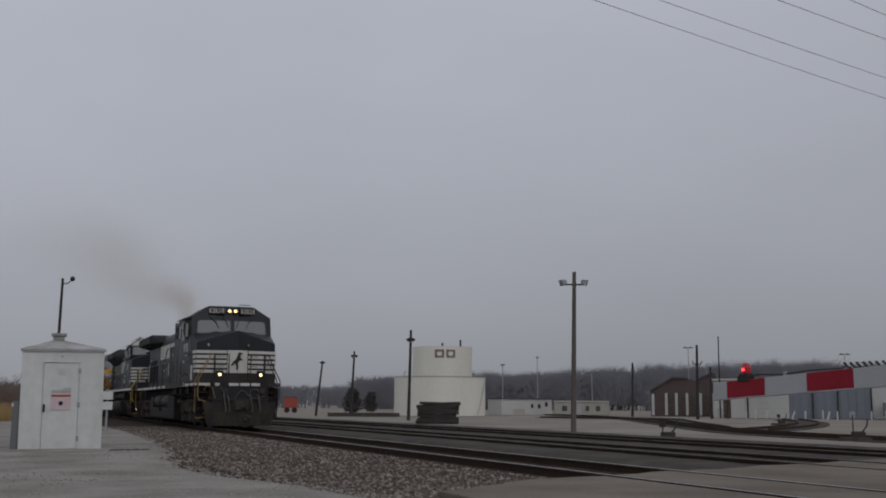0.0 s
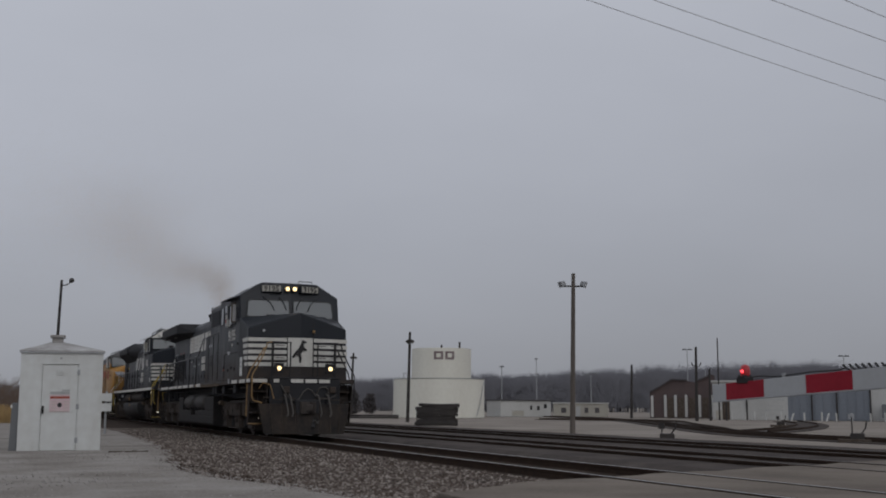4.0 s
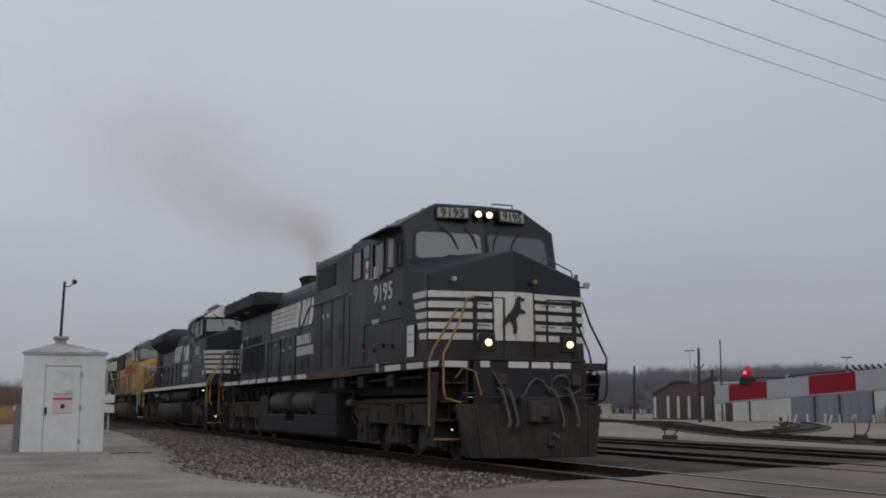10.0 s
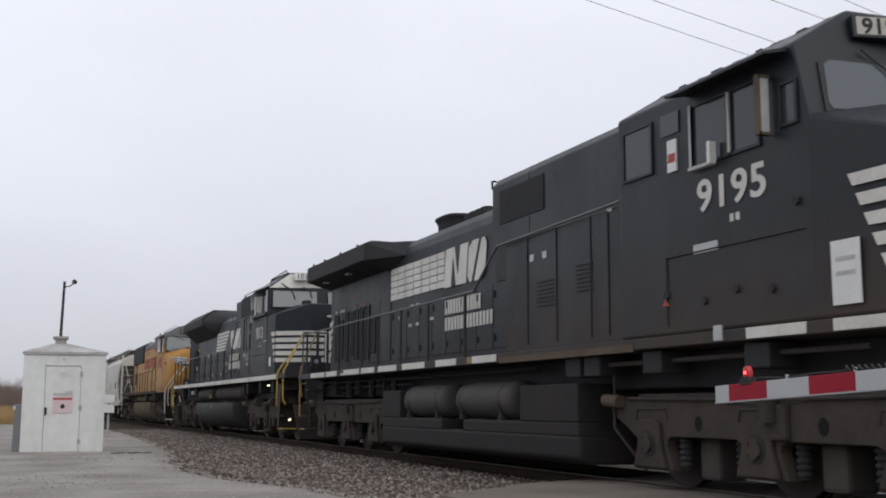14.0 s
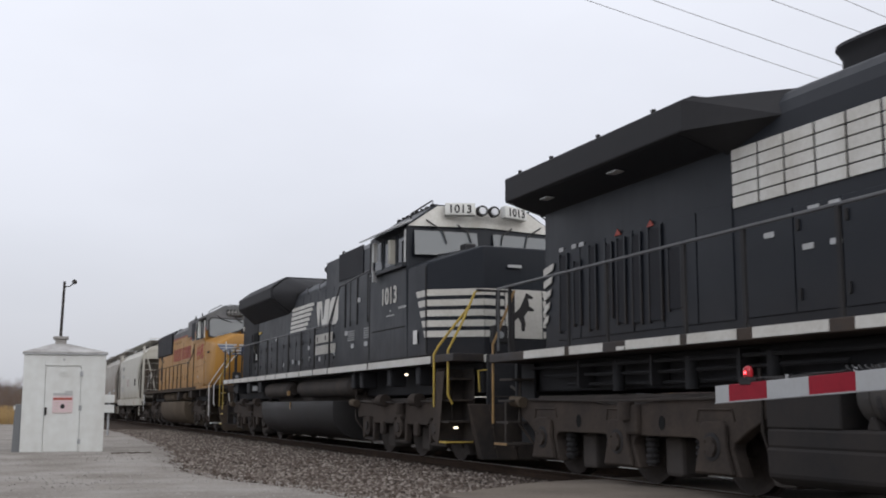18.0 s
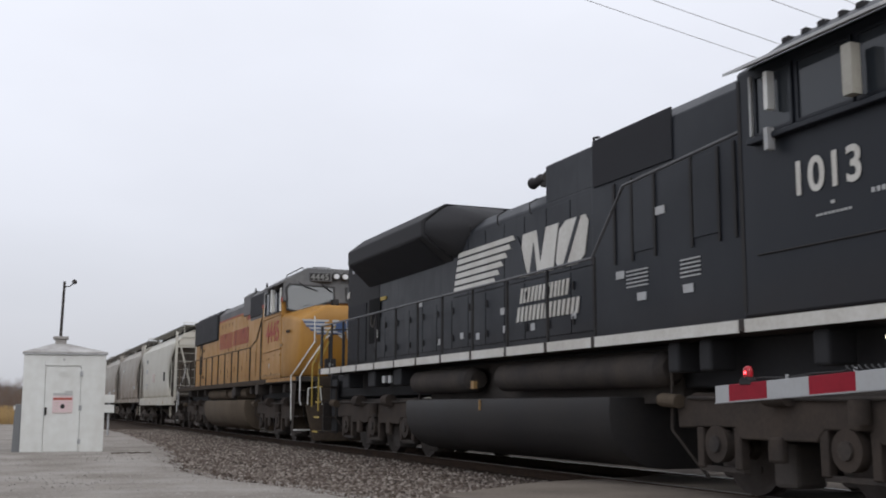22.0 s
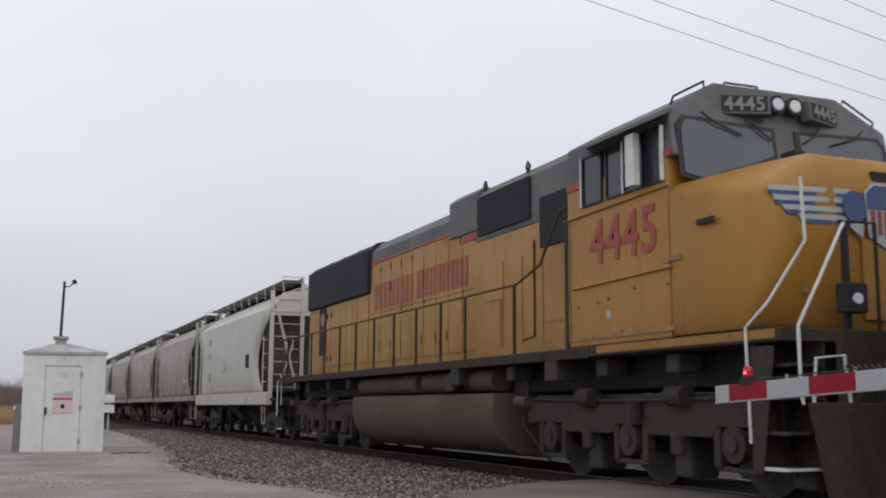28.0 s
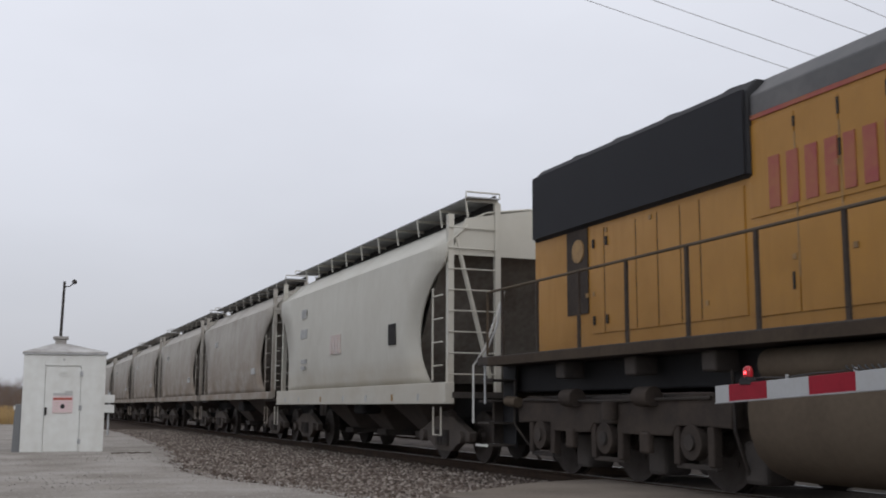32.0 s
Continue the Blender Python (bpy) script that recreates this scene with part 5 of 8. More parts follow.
    for u, z in ((7.75, 2.28), (6.75, 2.28), (7.3, 3.3), (8.25, 2.6)):
        boxpart("small_plate", (-1.112, -1.10, u, u + 0.2, z, z + 0.1), SILVER, inv)
    step = body_shell(e, "blower_box", [(0.95, 4.0), (0.95, 4.62)], 9.08, 10.75, NAVYBLACK, "", 0.03)
    boxpart("horn_bracket", (-0.66, -0.54, 10.7, 11.5, 4.46, 4.53), DARK, step)
    for u, d in ((11.9, 1), (11.6, 1), (11.35, -1)):
        rodpart("air_horn", (-0.6, u - 0.3 * d, 4.58), (-0.6, u, 4.60), 0.035, DARK, step, "black trumpet of an air horn", 12, 0.10)
    pipepart("lifting_hook", [(-0.95, 9.15, 4.60), (-0.97, 9.22, 4.62), (-0.97, 9.22, 4.70), (-0.95, 9.12, 4.69)], 0.02, DARK, step)
    hood = body_shell(e, "engine_hood", [(0.95, 1.84), (0.95, 4.04), (0.76, 4.25)], 9.08, 20.85, NAVYBLACK, "black engine hood with white lettering", 0.03)
    rad = bmesh.new()
    half = [(0.92, 3.58), (1.48, 4.06), (1.48, 4.36), (1.12, 4.66)]
    lo, hi = prism(rad, [(-x, z) for x, z in half] + [(x, z) for x, z in half[::-1]], "y", 14.35, 19.22)
    for v in lo:
        if abs(v.co.x) > 1.3:
            v.co.y += 0.25
        if v.co.z > 4.5:
            v.co.y += 0.02
    for v in hi:
        if abs(v.co.x) < 1.0:
            v.co.y += 0.14
    rad = part("radiator_housing", rad, SOOT, e, "flared black radiator housing", 0.03)
    for s in (-1, 1):
        bm = bmesh.new()
        hull(bm, [(s * 0.76, 13.3, 4.25), (s * 0.0, 13.3, 4.26), (s * 0.0, 14.4, 4.66), (s * 1.12, 14.4, 4.66), (s * 1.48, 14.62, 4.36), (s * 1.48, 14.62, 4.06), (s * 0.92, 14.40, 3.58), (s * 0.94, 13.95, 3.62), (s * 0.94, 13.5, 4.05)])
        fair = part("radiator_fairing", bm, SOOT, rad, "", 0.12, True)
        fair.data.set_sharp_from_angle(angle=radians(179))
    bm = bmesh.new()
    slab(bm, [(-1.46, 14.8, 4.040), (-0.95, 14.8, 3.603), (-0.95, 19.15, 3.603), (-1.46, 19.1, 4.040)][::-1], 0.006)
    part("radiator_screen", bm, MESH, rad)
    tail = body_shell(e, "rear_end", [(0.96, 1.84), (0.96, 4.56), (0.86, 4.66)], 18.6, 20.98, SOOT, "black rear hood end", 0.03)
    bm = bmesh.new()
    louvre(bm, 0.96, 20.0, 20.82, 4.18, 4.44, 5)
    part("louvre_bank", bm, DARK, tail)
    for u, z in ((20.45, 4.06), (19.85, 4.08)):
        boxpart("small_plate", (-0.972, -0.955, u, u + 0.14, z, z + 0.10), SILVER, tail)
    slabpart("stripe_end", [(-0.962, 20.97, 3.62), (-0.962, 20.80, 3.66), (-0.962, 20.84, 3.52), (-0.962, 20.97, 3.50)][::-1], WHITE, tail, "", 0.012)
    for u in (13.6, 12.4, 11.2):
        pipepart("hood_handhold", [(-0.93, u, 3.92), (-0.99, u, 3.98), (-0.99, u, 4.12), (-0.86, u, 4.2)], 0.013, DARK, hood, "", 5)
    hood_doors(e, 0.95, [9.2, 9.95, 10.7, 11.45, 12.2, 12.95, 13.7, 14.45, 15.2, 15.95, 16.7, 17.45, 18.2, 18.95], 2.0, 2.88, NAVYBLACK)
    hood_doors(e, 0.95, [9.2, 9.95, 10.7, 11.45, 12.2, 12.95, 13.7, 14.4], 2.92, 3.95, NAVYBLACK, False)
    boxpart("filter_screen", (-0.978, -0.95, 19.50, 20.83, 1.98, 3.28), MESH, hood, "black filter screen")
    boxpart("open_bay", (-0.976, -0.95, 18.52, 19.27, 2.35, 3.32), SHADOWED, hood, "dark open bay")
    pipepart("bay_hose", [(-0.98, 19.1, 3.0), (-1.0, 19.05, 2.75), (-1.0, 18.9, 2.68), (-0.98, 18.8, 2.9)], 0.02, HOSE, hood)
    boxpart("placard", (-0.978, -0.95, 18.15, 18.49, 3.24, 3.31), YELLOWRAIL, hood, "small yellow placard")
    boxpart("placard", (-0.982, -0.95, 18.66, 18.8, 2.44, 2.62), BOARD, hood, "small white placard")
    for k in range(6):
        z1 = 3.70 - k * 0.122
        a = 14.13 + 0.04 * k
        slabpart("logo_bar", [(-0.965, a, z1 - 0.085), (-0.965, a - 2.35 + 0.11 * k, z1 - 0.085), (-0.965, a - 2.28 + 0.11 * k, z1), (-0.965, a - 0.03, z1)], WHITE, hood, "", 0.014)
    logo_block(hood, 0.962, 11.66, 9.55, 2.98, 3.66, 0.18)
    slabpart("logo_wedge", [(-0.982, 11.80, 2.97), (-0.982, 11.34, 3.02), (-0.982, 11.40, 3.14), (-0.982, 11.56, 3.52), (-0.982, 11.70, 3.68)], NAVYBLACK, hood, "", 0.004)
    letter_bars(hood, "letter_bar", 0.970, 11.62, 10.0, 2.57, 2.80, "hhhhhih", WHITE, -0.06)
    letter_bars(hood, "letter_bar", 0.970, 11.74, 9.7, 2.28, 2.51, "hhhihhhh", WHITE, -0.06)
    for u, z in ((13.9, 2.15), (13.2, 2.1), (12.1, 2.15), (11.1, 2.12), (9.8, 2.2), (15.0, 2.1), (12.2, 2.45), (16.0, 2.9)):
        boxpart("small_plate", (-0.972, -0.95, u, u + 0.14, z, z + 0.11), SILVER, hood)
    posts = [2.2, 5.3, 8.3, 9.6, 10.9, 12.2, 13.5, 14.7, 15.9, 17.1, 18.3, 19.4, 20.3, 21.1]
    for a, b in [(1.75, 5.25)] + [(p + 0.05, q - 0.05) for p, q in zip(posts[1:], posts[2:])]:
        boxpart("walkway_edge", (-1.538, -1.524, a, b, 1.70, 1.83), WHITE, e, "white walkway edge")
    boxpart("walkway_edge", (-1.0, 1.0, 0.706, 0.72, 1.70, 1.83), WHITE, e, "white walkway edge")
    boxpart("walkway_edge", (-1.3, 1.3, L - 1.35, L - 1.336, 1.70, 1.83), WHITE, e, "white walkway edge")
    for s in (-1, 1):
        stanchions(e, posts[2:], 1.50, 1.80, 2.86, DARK, s)
        pipepart("handrail", [(s * 1.50, 21.2, 1.9), (s * 1.50, 21.2, 2.84), (s * 1.50, 8.35, 2.85), (s * 1.48, 7.6, 3.66), (s * 1.46, 5.3, 3.80)], 0.020, RAILGREY, e, "worn grey handrail")
        pipepart("stair_rail", [(s * 1.53, 1.58, 0.95), (s * 1.53, 1.58, 1.86), (s * 1.46, 1.52, 2.02), (s * 1.0, 1.30, 2.72)], 0.021, YELLOWRAIL, e, "yellow stair rail")
        pipepart("stair_rail", [(s * 1.42, 1.02, 1.0), (s * 1.50, 1.02, 1.15), (s * 1.50, 1.02, 1.90), (s * 1.24, 1.04, 2.4), (s * 1.02, 1.05, 2.92), (s * 0.9, 1.05, 2.95)], 0.021, YELLOWRAIL, e, "yellow stair rail")
        pipepart("uncoupling_lever", [(s * 1.1, 0.66, 1.2), (s * 1.15, 0.6, 1.55), (s * 0.9, 0.55, 1.58), (s * 0.85, 0.58, 1.2)], 0.018, YELLOWRAIL, e)
        pipepart("rear_stair_rail", [(s * 1.5, 21.95, 0.95), (s * 1.5, 21.95, 1.95), (s * 1.2, 21.7, 2.8), (s * 1.15, 21.3, 2.86)], 0.018, YELLOWRAIL, e, "yellow rear stair rail")
        pipepart("rear_stair_rail", [(s * 1.5, 21.36, 0.85), (s * 1.5, 21.36, 1.95), (s * 1.3, 21.3, 2.5)], 0.018, YELLOWRAIL, e, "yellow rear stair rail")
        pipepart("rear_handrail", [(s * 0.3, 21.9, 1.84), (s * 0.3, 21.7, 2.86), (s * 1.2, 21.7, 2.8)], 0.02, DARK, e)
    stairs(e, 1.06, 1.52, 1.05, 1.49, (0.38, 0.72, 1.08, 1.44), YELLOWRAIL, GRIME, True, False)
    stairs(e, 21.4, 21.85, 1.05, 1.49, (0.38, 0.72, 1.08, 1.44), YELLOWRAIL, GRIME, False, True, False)
    ditch_lights(e, 0.62, 2.16, (-0.75, 0.75), False, DARK)
    rodpart("step_light", (-1.2, 1.35, 0.60), (-1.26, 1.35, 0.60), 0.018, STEPLIT, e, "lit step light")
    rodpart("step_light", (-1.3, 3.55, 1.56), (-1.36, 3.55, 1.56), 0.018, STEPLIT, e, "lit step light")
    for u in (2.6, 4.2, 6.0, 6.6):
        boxpart("equipment_box", (-1.42, -1.1, u, u + 0.22, 1.34, 1.68), SOOT, e, "", 0.03)
    for u in (15.8, 17.4, 19.2):
        boxpart("equipment_box", (-1.42, -1.1, u, u + 0.45, 1.36, 1.68), SOOT, e, "", 0.03)
    for u in (16.35, 16.7):
        boxpart("small_plate", (-1.44, -1.40, u, u + 0.16, 1.42, 1.56), SILVER, e)
    return e


# ---- third locomotive: yellow with a grey roof ----
def yellow_grey(label):
    e = thing("locomotive", label, "locomotive")
    e["yellow"] = 1
    L = 22.05
    underframe(e, L, None, 1.72, 1.53)
    loco_truck(e, (1.92, 4.02, 6.08), "open")
    loco_truck(e, (16.08, 17.98, 19.80), "open")
    tank = body_shell(e, "fuel_tank", [(0.70, 0.18), (1.0, 0.22), (1.22, 0.32), (1.37, 0.47), (1.45, 0.68), (1.47, 0.90), (1.45, 1.16)], 7.5, 14.75, DUSTTAN, "dust covered rounded fuel tank", 0.03, 0, 9, True)
    for a, b in ((11.2, 14.7), (7.8, 10.9)):
        bm = bmesh.new()
        rod(bm, (-1.18, a, 1.38), (-1.18, b, 1.38), 0.18, n=18)
        part("air_reservoir", bm, DUSTTAN, tank, "dusty air reservoir", 0, True)
    boxpart("tank_core", (-0.98, 0.98, 7.3, 14.8, 1.05, 1.56), UNDER, tank)
    boxpart("filler_box", (-1.5, -1.4, 9.0, 9.4, 1.2, 1.5), GRIME, tank, "", 0.03)
    bm = bmesh.new()
    pts = []
    pts += [(s * 1.53, 2.6, z) for s in (-1, 1) for z in (1.72, 3.44)]
    pts += [(s * 1.47, 1.32, 1.72) for s in (-1, 1)] + [(s * 1.38, 1.12, 2.3) for s in (-1, 1)] + [(s * 1.34, 1.14, 3.20) for s in (-1, 1)]
    pts += [(s * 0.6, 1.0, 1.72) for s in (-1, 1)] + [(s * 0.6, 1.0, 3.30) for s in (-1, 1)] + [(s * 0.72, 1.12, 3.62) for s in (-1, 1)] + [(s * 0.72, 2.6, 3.72) for s in (-1, 1)] + [(s * 1.36, 1.75, 3.34) for s in (-1, 1)]
    hull(bm, pts)
    nose = part("nose", bm, YELLOW, e, "faded yellow rounded nose", 0.09, True)

    def face(x, z, o=0.012):
        k = max(0.0, (abs(x) - 0.6) / 0.76)
        return (x, 1.0 + 0.135 * k - o, z)
    for s in (-1, 1):
        for j, (z, x1) in enumerate(((3.16, 1.30), (3.06, 1.24), (2.96, 1.14), (2.87, 0.98))):
            a = [face(s * x1, z), face(s * 0.42, z), face(s * 0.42, z + 0.055), face(s * (x1 + 0.03), z + 0.055)]
            slabpart("emblem_wing", a if s < 0 else a[::-1], SILVER, nose, "pale grey wing stripe", 0.012)
            b = [face(s * (x1 - 0.02), z - 0.045, 0.01), face(s * 0.42, z - 0.045, 0.01), face(s * 0.42, z, 0.01), face(s * x1, z, 0.01)]
            slabpart("emblem_wing", b if s < 0 else b[::-1], BLUEPAINT, nose, "blue wing stripe", 0.010)
        slabpart("emblem_disc", [face(s * 0.38 + 0.15 * math.cos(t * math.pi / 6), 3.03 + 0.17 * math.sin(t * math.pi / 6), 0.03) for t in range(12)], BLUEPAINT, nose, "plain blue disc", 0.012)
        slabpart("emblem_tail", [face(s * 0.44, 2.80, 0.03), face(s * 0.30, 2.70, 0.03), face(s * 0.28, 2.86, 0.03), face(s * 0.44, 2.88, 0.03)][::(1 if s < 0 else -1)], SILVER, nose, "", 0.012)
    slabpart("emblem_shield", [face(-0.22, 2.72, 0.036), face(0, 2.60, 0.036), face(0.22, 2.72, 0.036), face(0.26, 3.20, 0.036), face(0.15, 3.30, 0.036), face(-0.15, 3.30, 0.036), face(-0.26, 3.20, 0.036)], SILVER, nose, "plain pale shield shape", 0.012)
    slabpart("shield_top", [face(-0.235, 3.02, 0.05), face(0.235, 3.02, 0.05), face(0.235, 3.19, 0.05), face(0.14, 3.27, 0.05), face(-0.14, 3.27, 0.05), face(-0.235, 3.19, 0.05)], BLUEPAINT, nose, "plain blue shield top", 0.012)
    for x in (-0.19, -0.105, -0.02, 0.065, 0.15):
        slabpart("shield_bar", [face(x, 2.75 - 0.03 * (x < 0.1) * (x > -0.1), 0.05), face(x + 0.042, 2.75, 0.05), face(x + 0.042, 3.0, 0.05), face(x, 3.0, 0.05)], REDPAINT, nose, "", 0.01)
    boxpart("nose_light", (-0.34, -0.18, 1.9, 2.15, 3.70, 3.86), DARK, nose, "", 0.02)
    boxpart("class_light", (-0.1, 0.1, 1.0, 1.05, 3.34, 3.44), DARK, nose)
    boxpart("nose_door", (-0.30, 0.30, 0.975, 1.0, 1.85, 2.7), YELLOW, nose, "", 0.008)
    for z in (2.1, 2.6):
        boxpart("grab_bar", (-1.0, -0.97, 0.98, 1.08, z, z + 0.1), BRONZE, nose)
    boxpart("vent_slot", (-1.515, -1.49, 1.75, 2.05, 2.92, 2.98), DARK, nose)
    cab = body_shell(e, "cab", [(1.53, 1.72), (1.53, 3.80), (1.50, 3.86)], 2.56, 4.93, YELLOW, "yellow cab with a grey crown", 0.02, 0.0)
    crown = body_shell(e, "cab_crown", [(1.515, 3.80), (1.515, 4.38), (0.85, 4.78)], 2.44, 4.95, GREY, "grey cab roof", 0.03, 0.16, 3.8)
    boxpart("red_line", (-1.545, -1.52, 2.50, 2.59, 3.80, 3.90), REDPAINT, cab)
    boxpart("red_line", (-1.545, -1.52, 4.53, 4.92, 3.80, 3.90), REDPAINT, cab)
    for s in (-1, 1):
        def ws(x, z, o=0.012):
            return (s * x, 2.50 + max(0, z - 3.8) * 0.16 - 0.06 - o, z)
        o = [ws(1.44, 3.56), ws(1.10, 3.48), ws(0.14, 3.86), ws(0.14, 4.26), ws(1.36, 4.30), ws(1.46, 4.18)]
        slabpart("windshield_gasket", o if s < 0 else o[::-1], RUBBER, cab, "", 0.012)
        i = [ws(1.39, 3.60, 0.026), ws(1.10, 3.54, 0.026), ws(0.20, 3.90, 0.026), ws(0.20, 4.21, 0.026), ws(1.32, 4.25, 0.026), ws(1.40, 4.14, 0.026)]
        slabpart("windshield", i if s < 0 else i[::-1], GLASS, cab, "grey tinted windshield", 0.006)
        wiper(cab, ws(1.12, 4.36, 0.05), ws(0.98, 4.24, 0.07), ws(0.62, 4.12, 0.06))
        wiper(cab, ws(0.50, 4.34, 0.05), ws(0.40, 4.22, 0.07), ws(0.22, 4.10, 0.06))
        pipepart("grab_iron", [ws(1.1, 3.50, 0.05), ws(1.05, 3.58, 0.2), ws(0.7, 3.70, 0.2), ws(0.66, 3.64, 0.1)], 0.014, DARK, cab)
        pipepart("grab_iron", [(s * 0.95, 2.66, 4.66), (s * 0.98, 2.62, 4.78), (s * 1.40, 2.6, 4.54), (s * 1.42, 2.64, 4.40)], 0.015, DARK, crown)
    pipepart("roof_rail", [(-0.25, 2.62, 4.70), (-0.25, 2.62, 4.80), (-0.70, 2.62, 4.80), (-0.70, 2.62, 4.70)], 0.014, DARK, crown)
    figures_9195(e, "4445", 0, 2.50, GREY, DARK, DIMFIG, 4.38, 4.64, 0.24, 0.84, 20)
    lamp_pair(e, 2.42, 4.55, (-0.12, 0.12), 0.09, False, DARK)
    side_glazing(e, 1.53, [(2.66, 2.95), (3.06, 3.42), (3.50, 3.86), (4.02, 4.45)], 3.56, 4.16, BLACK)
    for u in (2.61, 3.45, 4.48):
        boxpart("window_frame_strip", (-1.57, -1.53, u, u + 0.028, 3.53, 4.18), BOARD, cab, "bare metal window edge")
    visor = bmesh.new()
    prism(visor, [(-1.46, 4.34), (-1.46, 4.38), (-1.76, 4.22), (-1.76, 4.19)], "y", 2.50, 4.40)
    part("window_awning", visor, GREY, cab)
    boxpart("mirror", (-1.70, -1.62, 2.98, 3.16, 3.54, 4.16), BOARD, cab, "cream wind deflector")
    lettering("road_number", "4445", 0.78, Matrix.Translation((-1.537, 3.55, 2.76)) @ SIDE_NEAR, REDPAINT, cab, "red road number", 0.95)
    pipepart("cab_moulding", [(-1.54, 2.5, 2.52), (-1.54, 4.75, 2.48)], 0.018, YELLOW, cab, "", 5)
    pipepart("cab_moulding", [(-1.54, 2.5, 3.46), (-1.54, 5.0, 3.42)], 0.018, YELLOW, cab, "", 5)
    boxpart("cab_joint", (-1.542, -1.526, 4.86, 4.91, 1.8, 3.4), BRONZE, cab)
    boxpart("cab_joint", (-1.542, -1.526, 2.5, 4.85, 1.80, 1.84), BRONZE, cab)
    for u, z in ((2.6, 2.34), (3.3, 2.36), (3.9, 2.28), (4.15, 2.26), (4.65, 2.24), (2.9, 1.84), (3.6, 1.86), (4.3, 1.84)):
        rodpart("bolt_cover", (-1.528, u, z), (-1.55, u, z), 0.024, BRONZE, cab)
    boxpart("small_plate", (-1.538, -1.52, 3.84, 3.94, 2.04, 2.14), FADED, cab)
    boxpart("number_plate", (-1.538, -1.52, 2.35, 2.70, 2.58, 2.64), BRONZE, cab)
    # hood
    box1 = body_shell(e, "equipment_rack", [(1.02, 1.72), (1.02, 3.76)], 4.93, 9.22, YELLOW, "yellow electrical cabinet", 0.02)
    body_shell(e, "grey_roof", [(1.015, 3.76), (1.015, 4.54), (0.86, 4.71)], 4.93, 9.22, GREY, "grey hood roof", 0.02)
    boxpart("intake_screen", (-1.05, -1.015, 7.10, 9.10, 3.86, 4.53), MESH, box1, "black intake screen")
    boxpart("blower_screen", (-1.05, -1.0, 5.52, 6.76, 3.34, 4.12), MESH, box1, "black blower screen", 0.012)
    for u in (7.44, 9.10):
        pipepart("lifting_hook", [(-0.90, u, 4.64), (-0.90, u - 0.06, 4.76), (-0.90, u, 4.84), (-0.90, u + 0.06, 4.76), (-0.90, u, 4.64)], 0.02, DARK, box1)
    for u in (5.95, 6.7, 7.4, 8.1):
        boxpart("door_seam", (-1.03, -1.018, u, u + 0.03, 1.9, 3.30), BRONZE, box1)
    boxpart("door_seam", (-1.03, -1.018, 5.95, 6.7, 2.2, 2.23), BRONZE, box1)
    boxpart("cab_post", (-1.56, -1.50, 4.90, 4.98, 1.72, 3.44), TRUCK, e, "dark rusty post behind the cab", 0.012)
    pipepart("door_outline", [(-1.03, 6.98, 3.50), (-1.03, 6.98, 2.02), (-1.03, 7.36, 1.98)], 0.016, GRIME, box1, "", 5)
    pipepart("door_outline", [(-1.03, 8.75, 2.70), (-1.03, 8.2, 2.70), (-1.03, 8.2, 1.95)], 0.008, BRONZE, box1, "", 5)
    hood = body_shell(e, "engine_hood", [(0.95, 1.72), (0.95, 4.12), (0.95, 4.14)], 9.22, 20.5, YELLOW, "faded yellow engine hood", 0.012)
    roof = body_shell(e, "hood_roof", [(0.955, 4.14), (0.955, 4.38), (0.72, 4.62)], 9.22, 15.4, GREY, "grey hood roof", 0.02)
    body_shell(e, "hood_step", [(1.0, 4.0), (1.0, 4.66), (0.86, 4.78)], 9.24, 10.50, GREY, "", 0.02)
    boxpart("red_line", (-0.965, -0.95, 9.3, 15.3, 4.10, 4.15), REDFADE, hood)
    slabpart("red_mark", [(-0.965, 9.95, 3.86), (-0.965, 9.30, 3.86), (-0.965, 9.30, 4.10), (-0.965, 9.75, 4.10)], REDPAINT, hood, "", 0.012)
    radi = body_shell(e, "radiator_section", [(0.95, 3.46), (1.0, 3.50), (1.0, 4.44), (0.86, 4.60)], 15.2, 20.45, SOOT, "sooty radiator section with black screens", 0.02)
    for a, b in ((15.25, 20.4),):
        boxpart("radiator_screen", (-1.03, -0.99, a, b, 3.50, 4.46), MESH, radi, "black radiator screen")
    boxpart("rear_screen_wrap", (-1.0, 1.0, 20.45, 20.48, 3.52, 4.44), MESH, radi)
    for u in (16.0, 17.3, 18.6, 19.8):
        bm = bmesh.new()
        rod(bm, (0, u, 4.56), (0, u, 4.74), 0.68, 0.62, 24)
        part("radiator_fan", bm, DARK, radi, "dark fan housing", 0, True)
    pipepart("lifting_hook", [(-0.9, 10.5, 4.54), (-0.9, 10.62, 4.58), (-0.9, 10.62, 4.66), (-0.9, 10.5, 4.66)], 0.018, DARK, roof)
    doors = [9.3, 9.95, 10.6, 11.25, 11.9, 12.55, 13.2, 13.85, 14.5, 15.25]
    hood_doors(e, 0.95, doors, 1.92, 2.95, YELLOW, False)
    hood_doors(e, 0.95, doors, 3.0, 4.04, YELLOW, False)
    hood_doors(e, 0.95, [15.35, 16.2, 16.6, 17.1, 17.6], 1.95, 3.4, YELLOW, False)
    hood_doors(e, 0.95, [17.6, 18.4, 18.75], 1.95, 3.4, YELLOW)
    boxpart("open_vent", (-0.968, -0.95, 18.85, 19.45, 2.25, 3.46), TRUCK, hood, "dark rusty vent opening")
    rodpart("vent_fan", (-0.96, 19.1, 3.15), (-0.985, 19.1, 3.15), 0.17, BRONZE, hood)
    mark = random.Random(21)
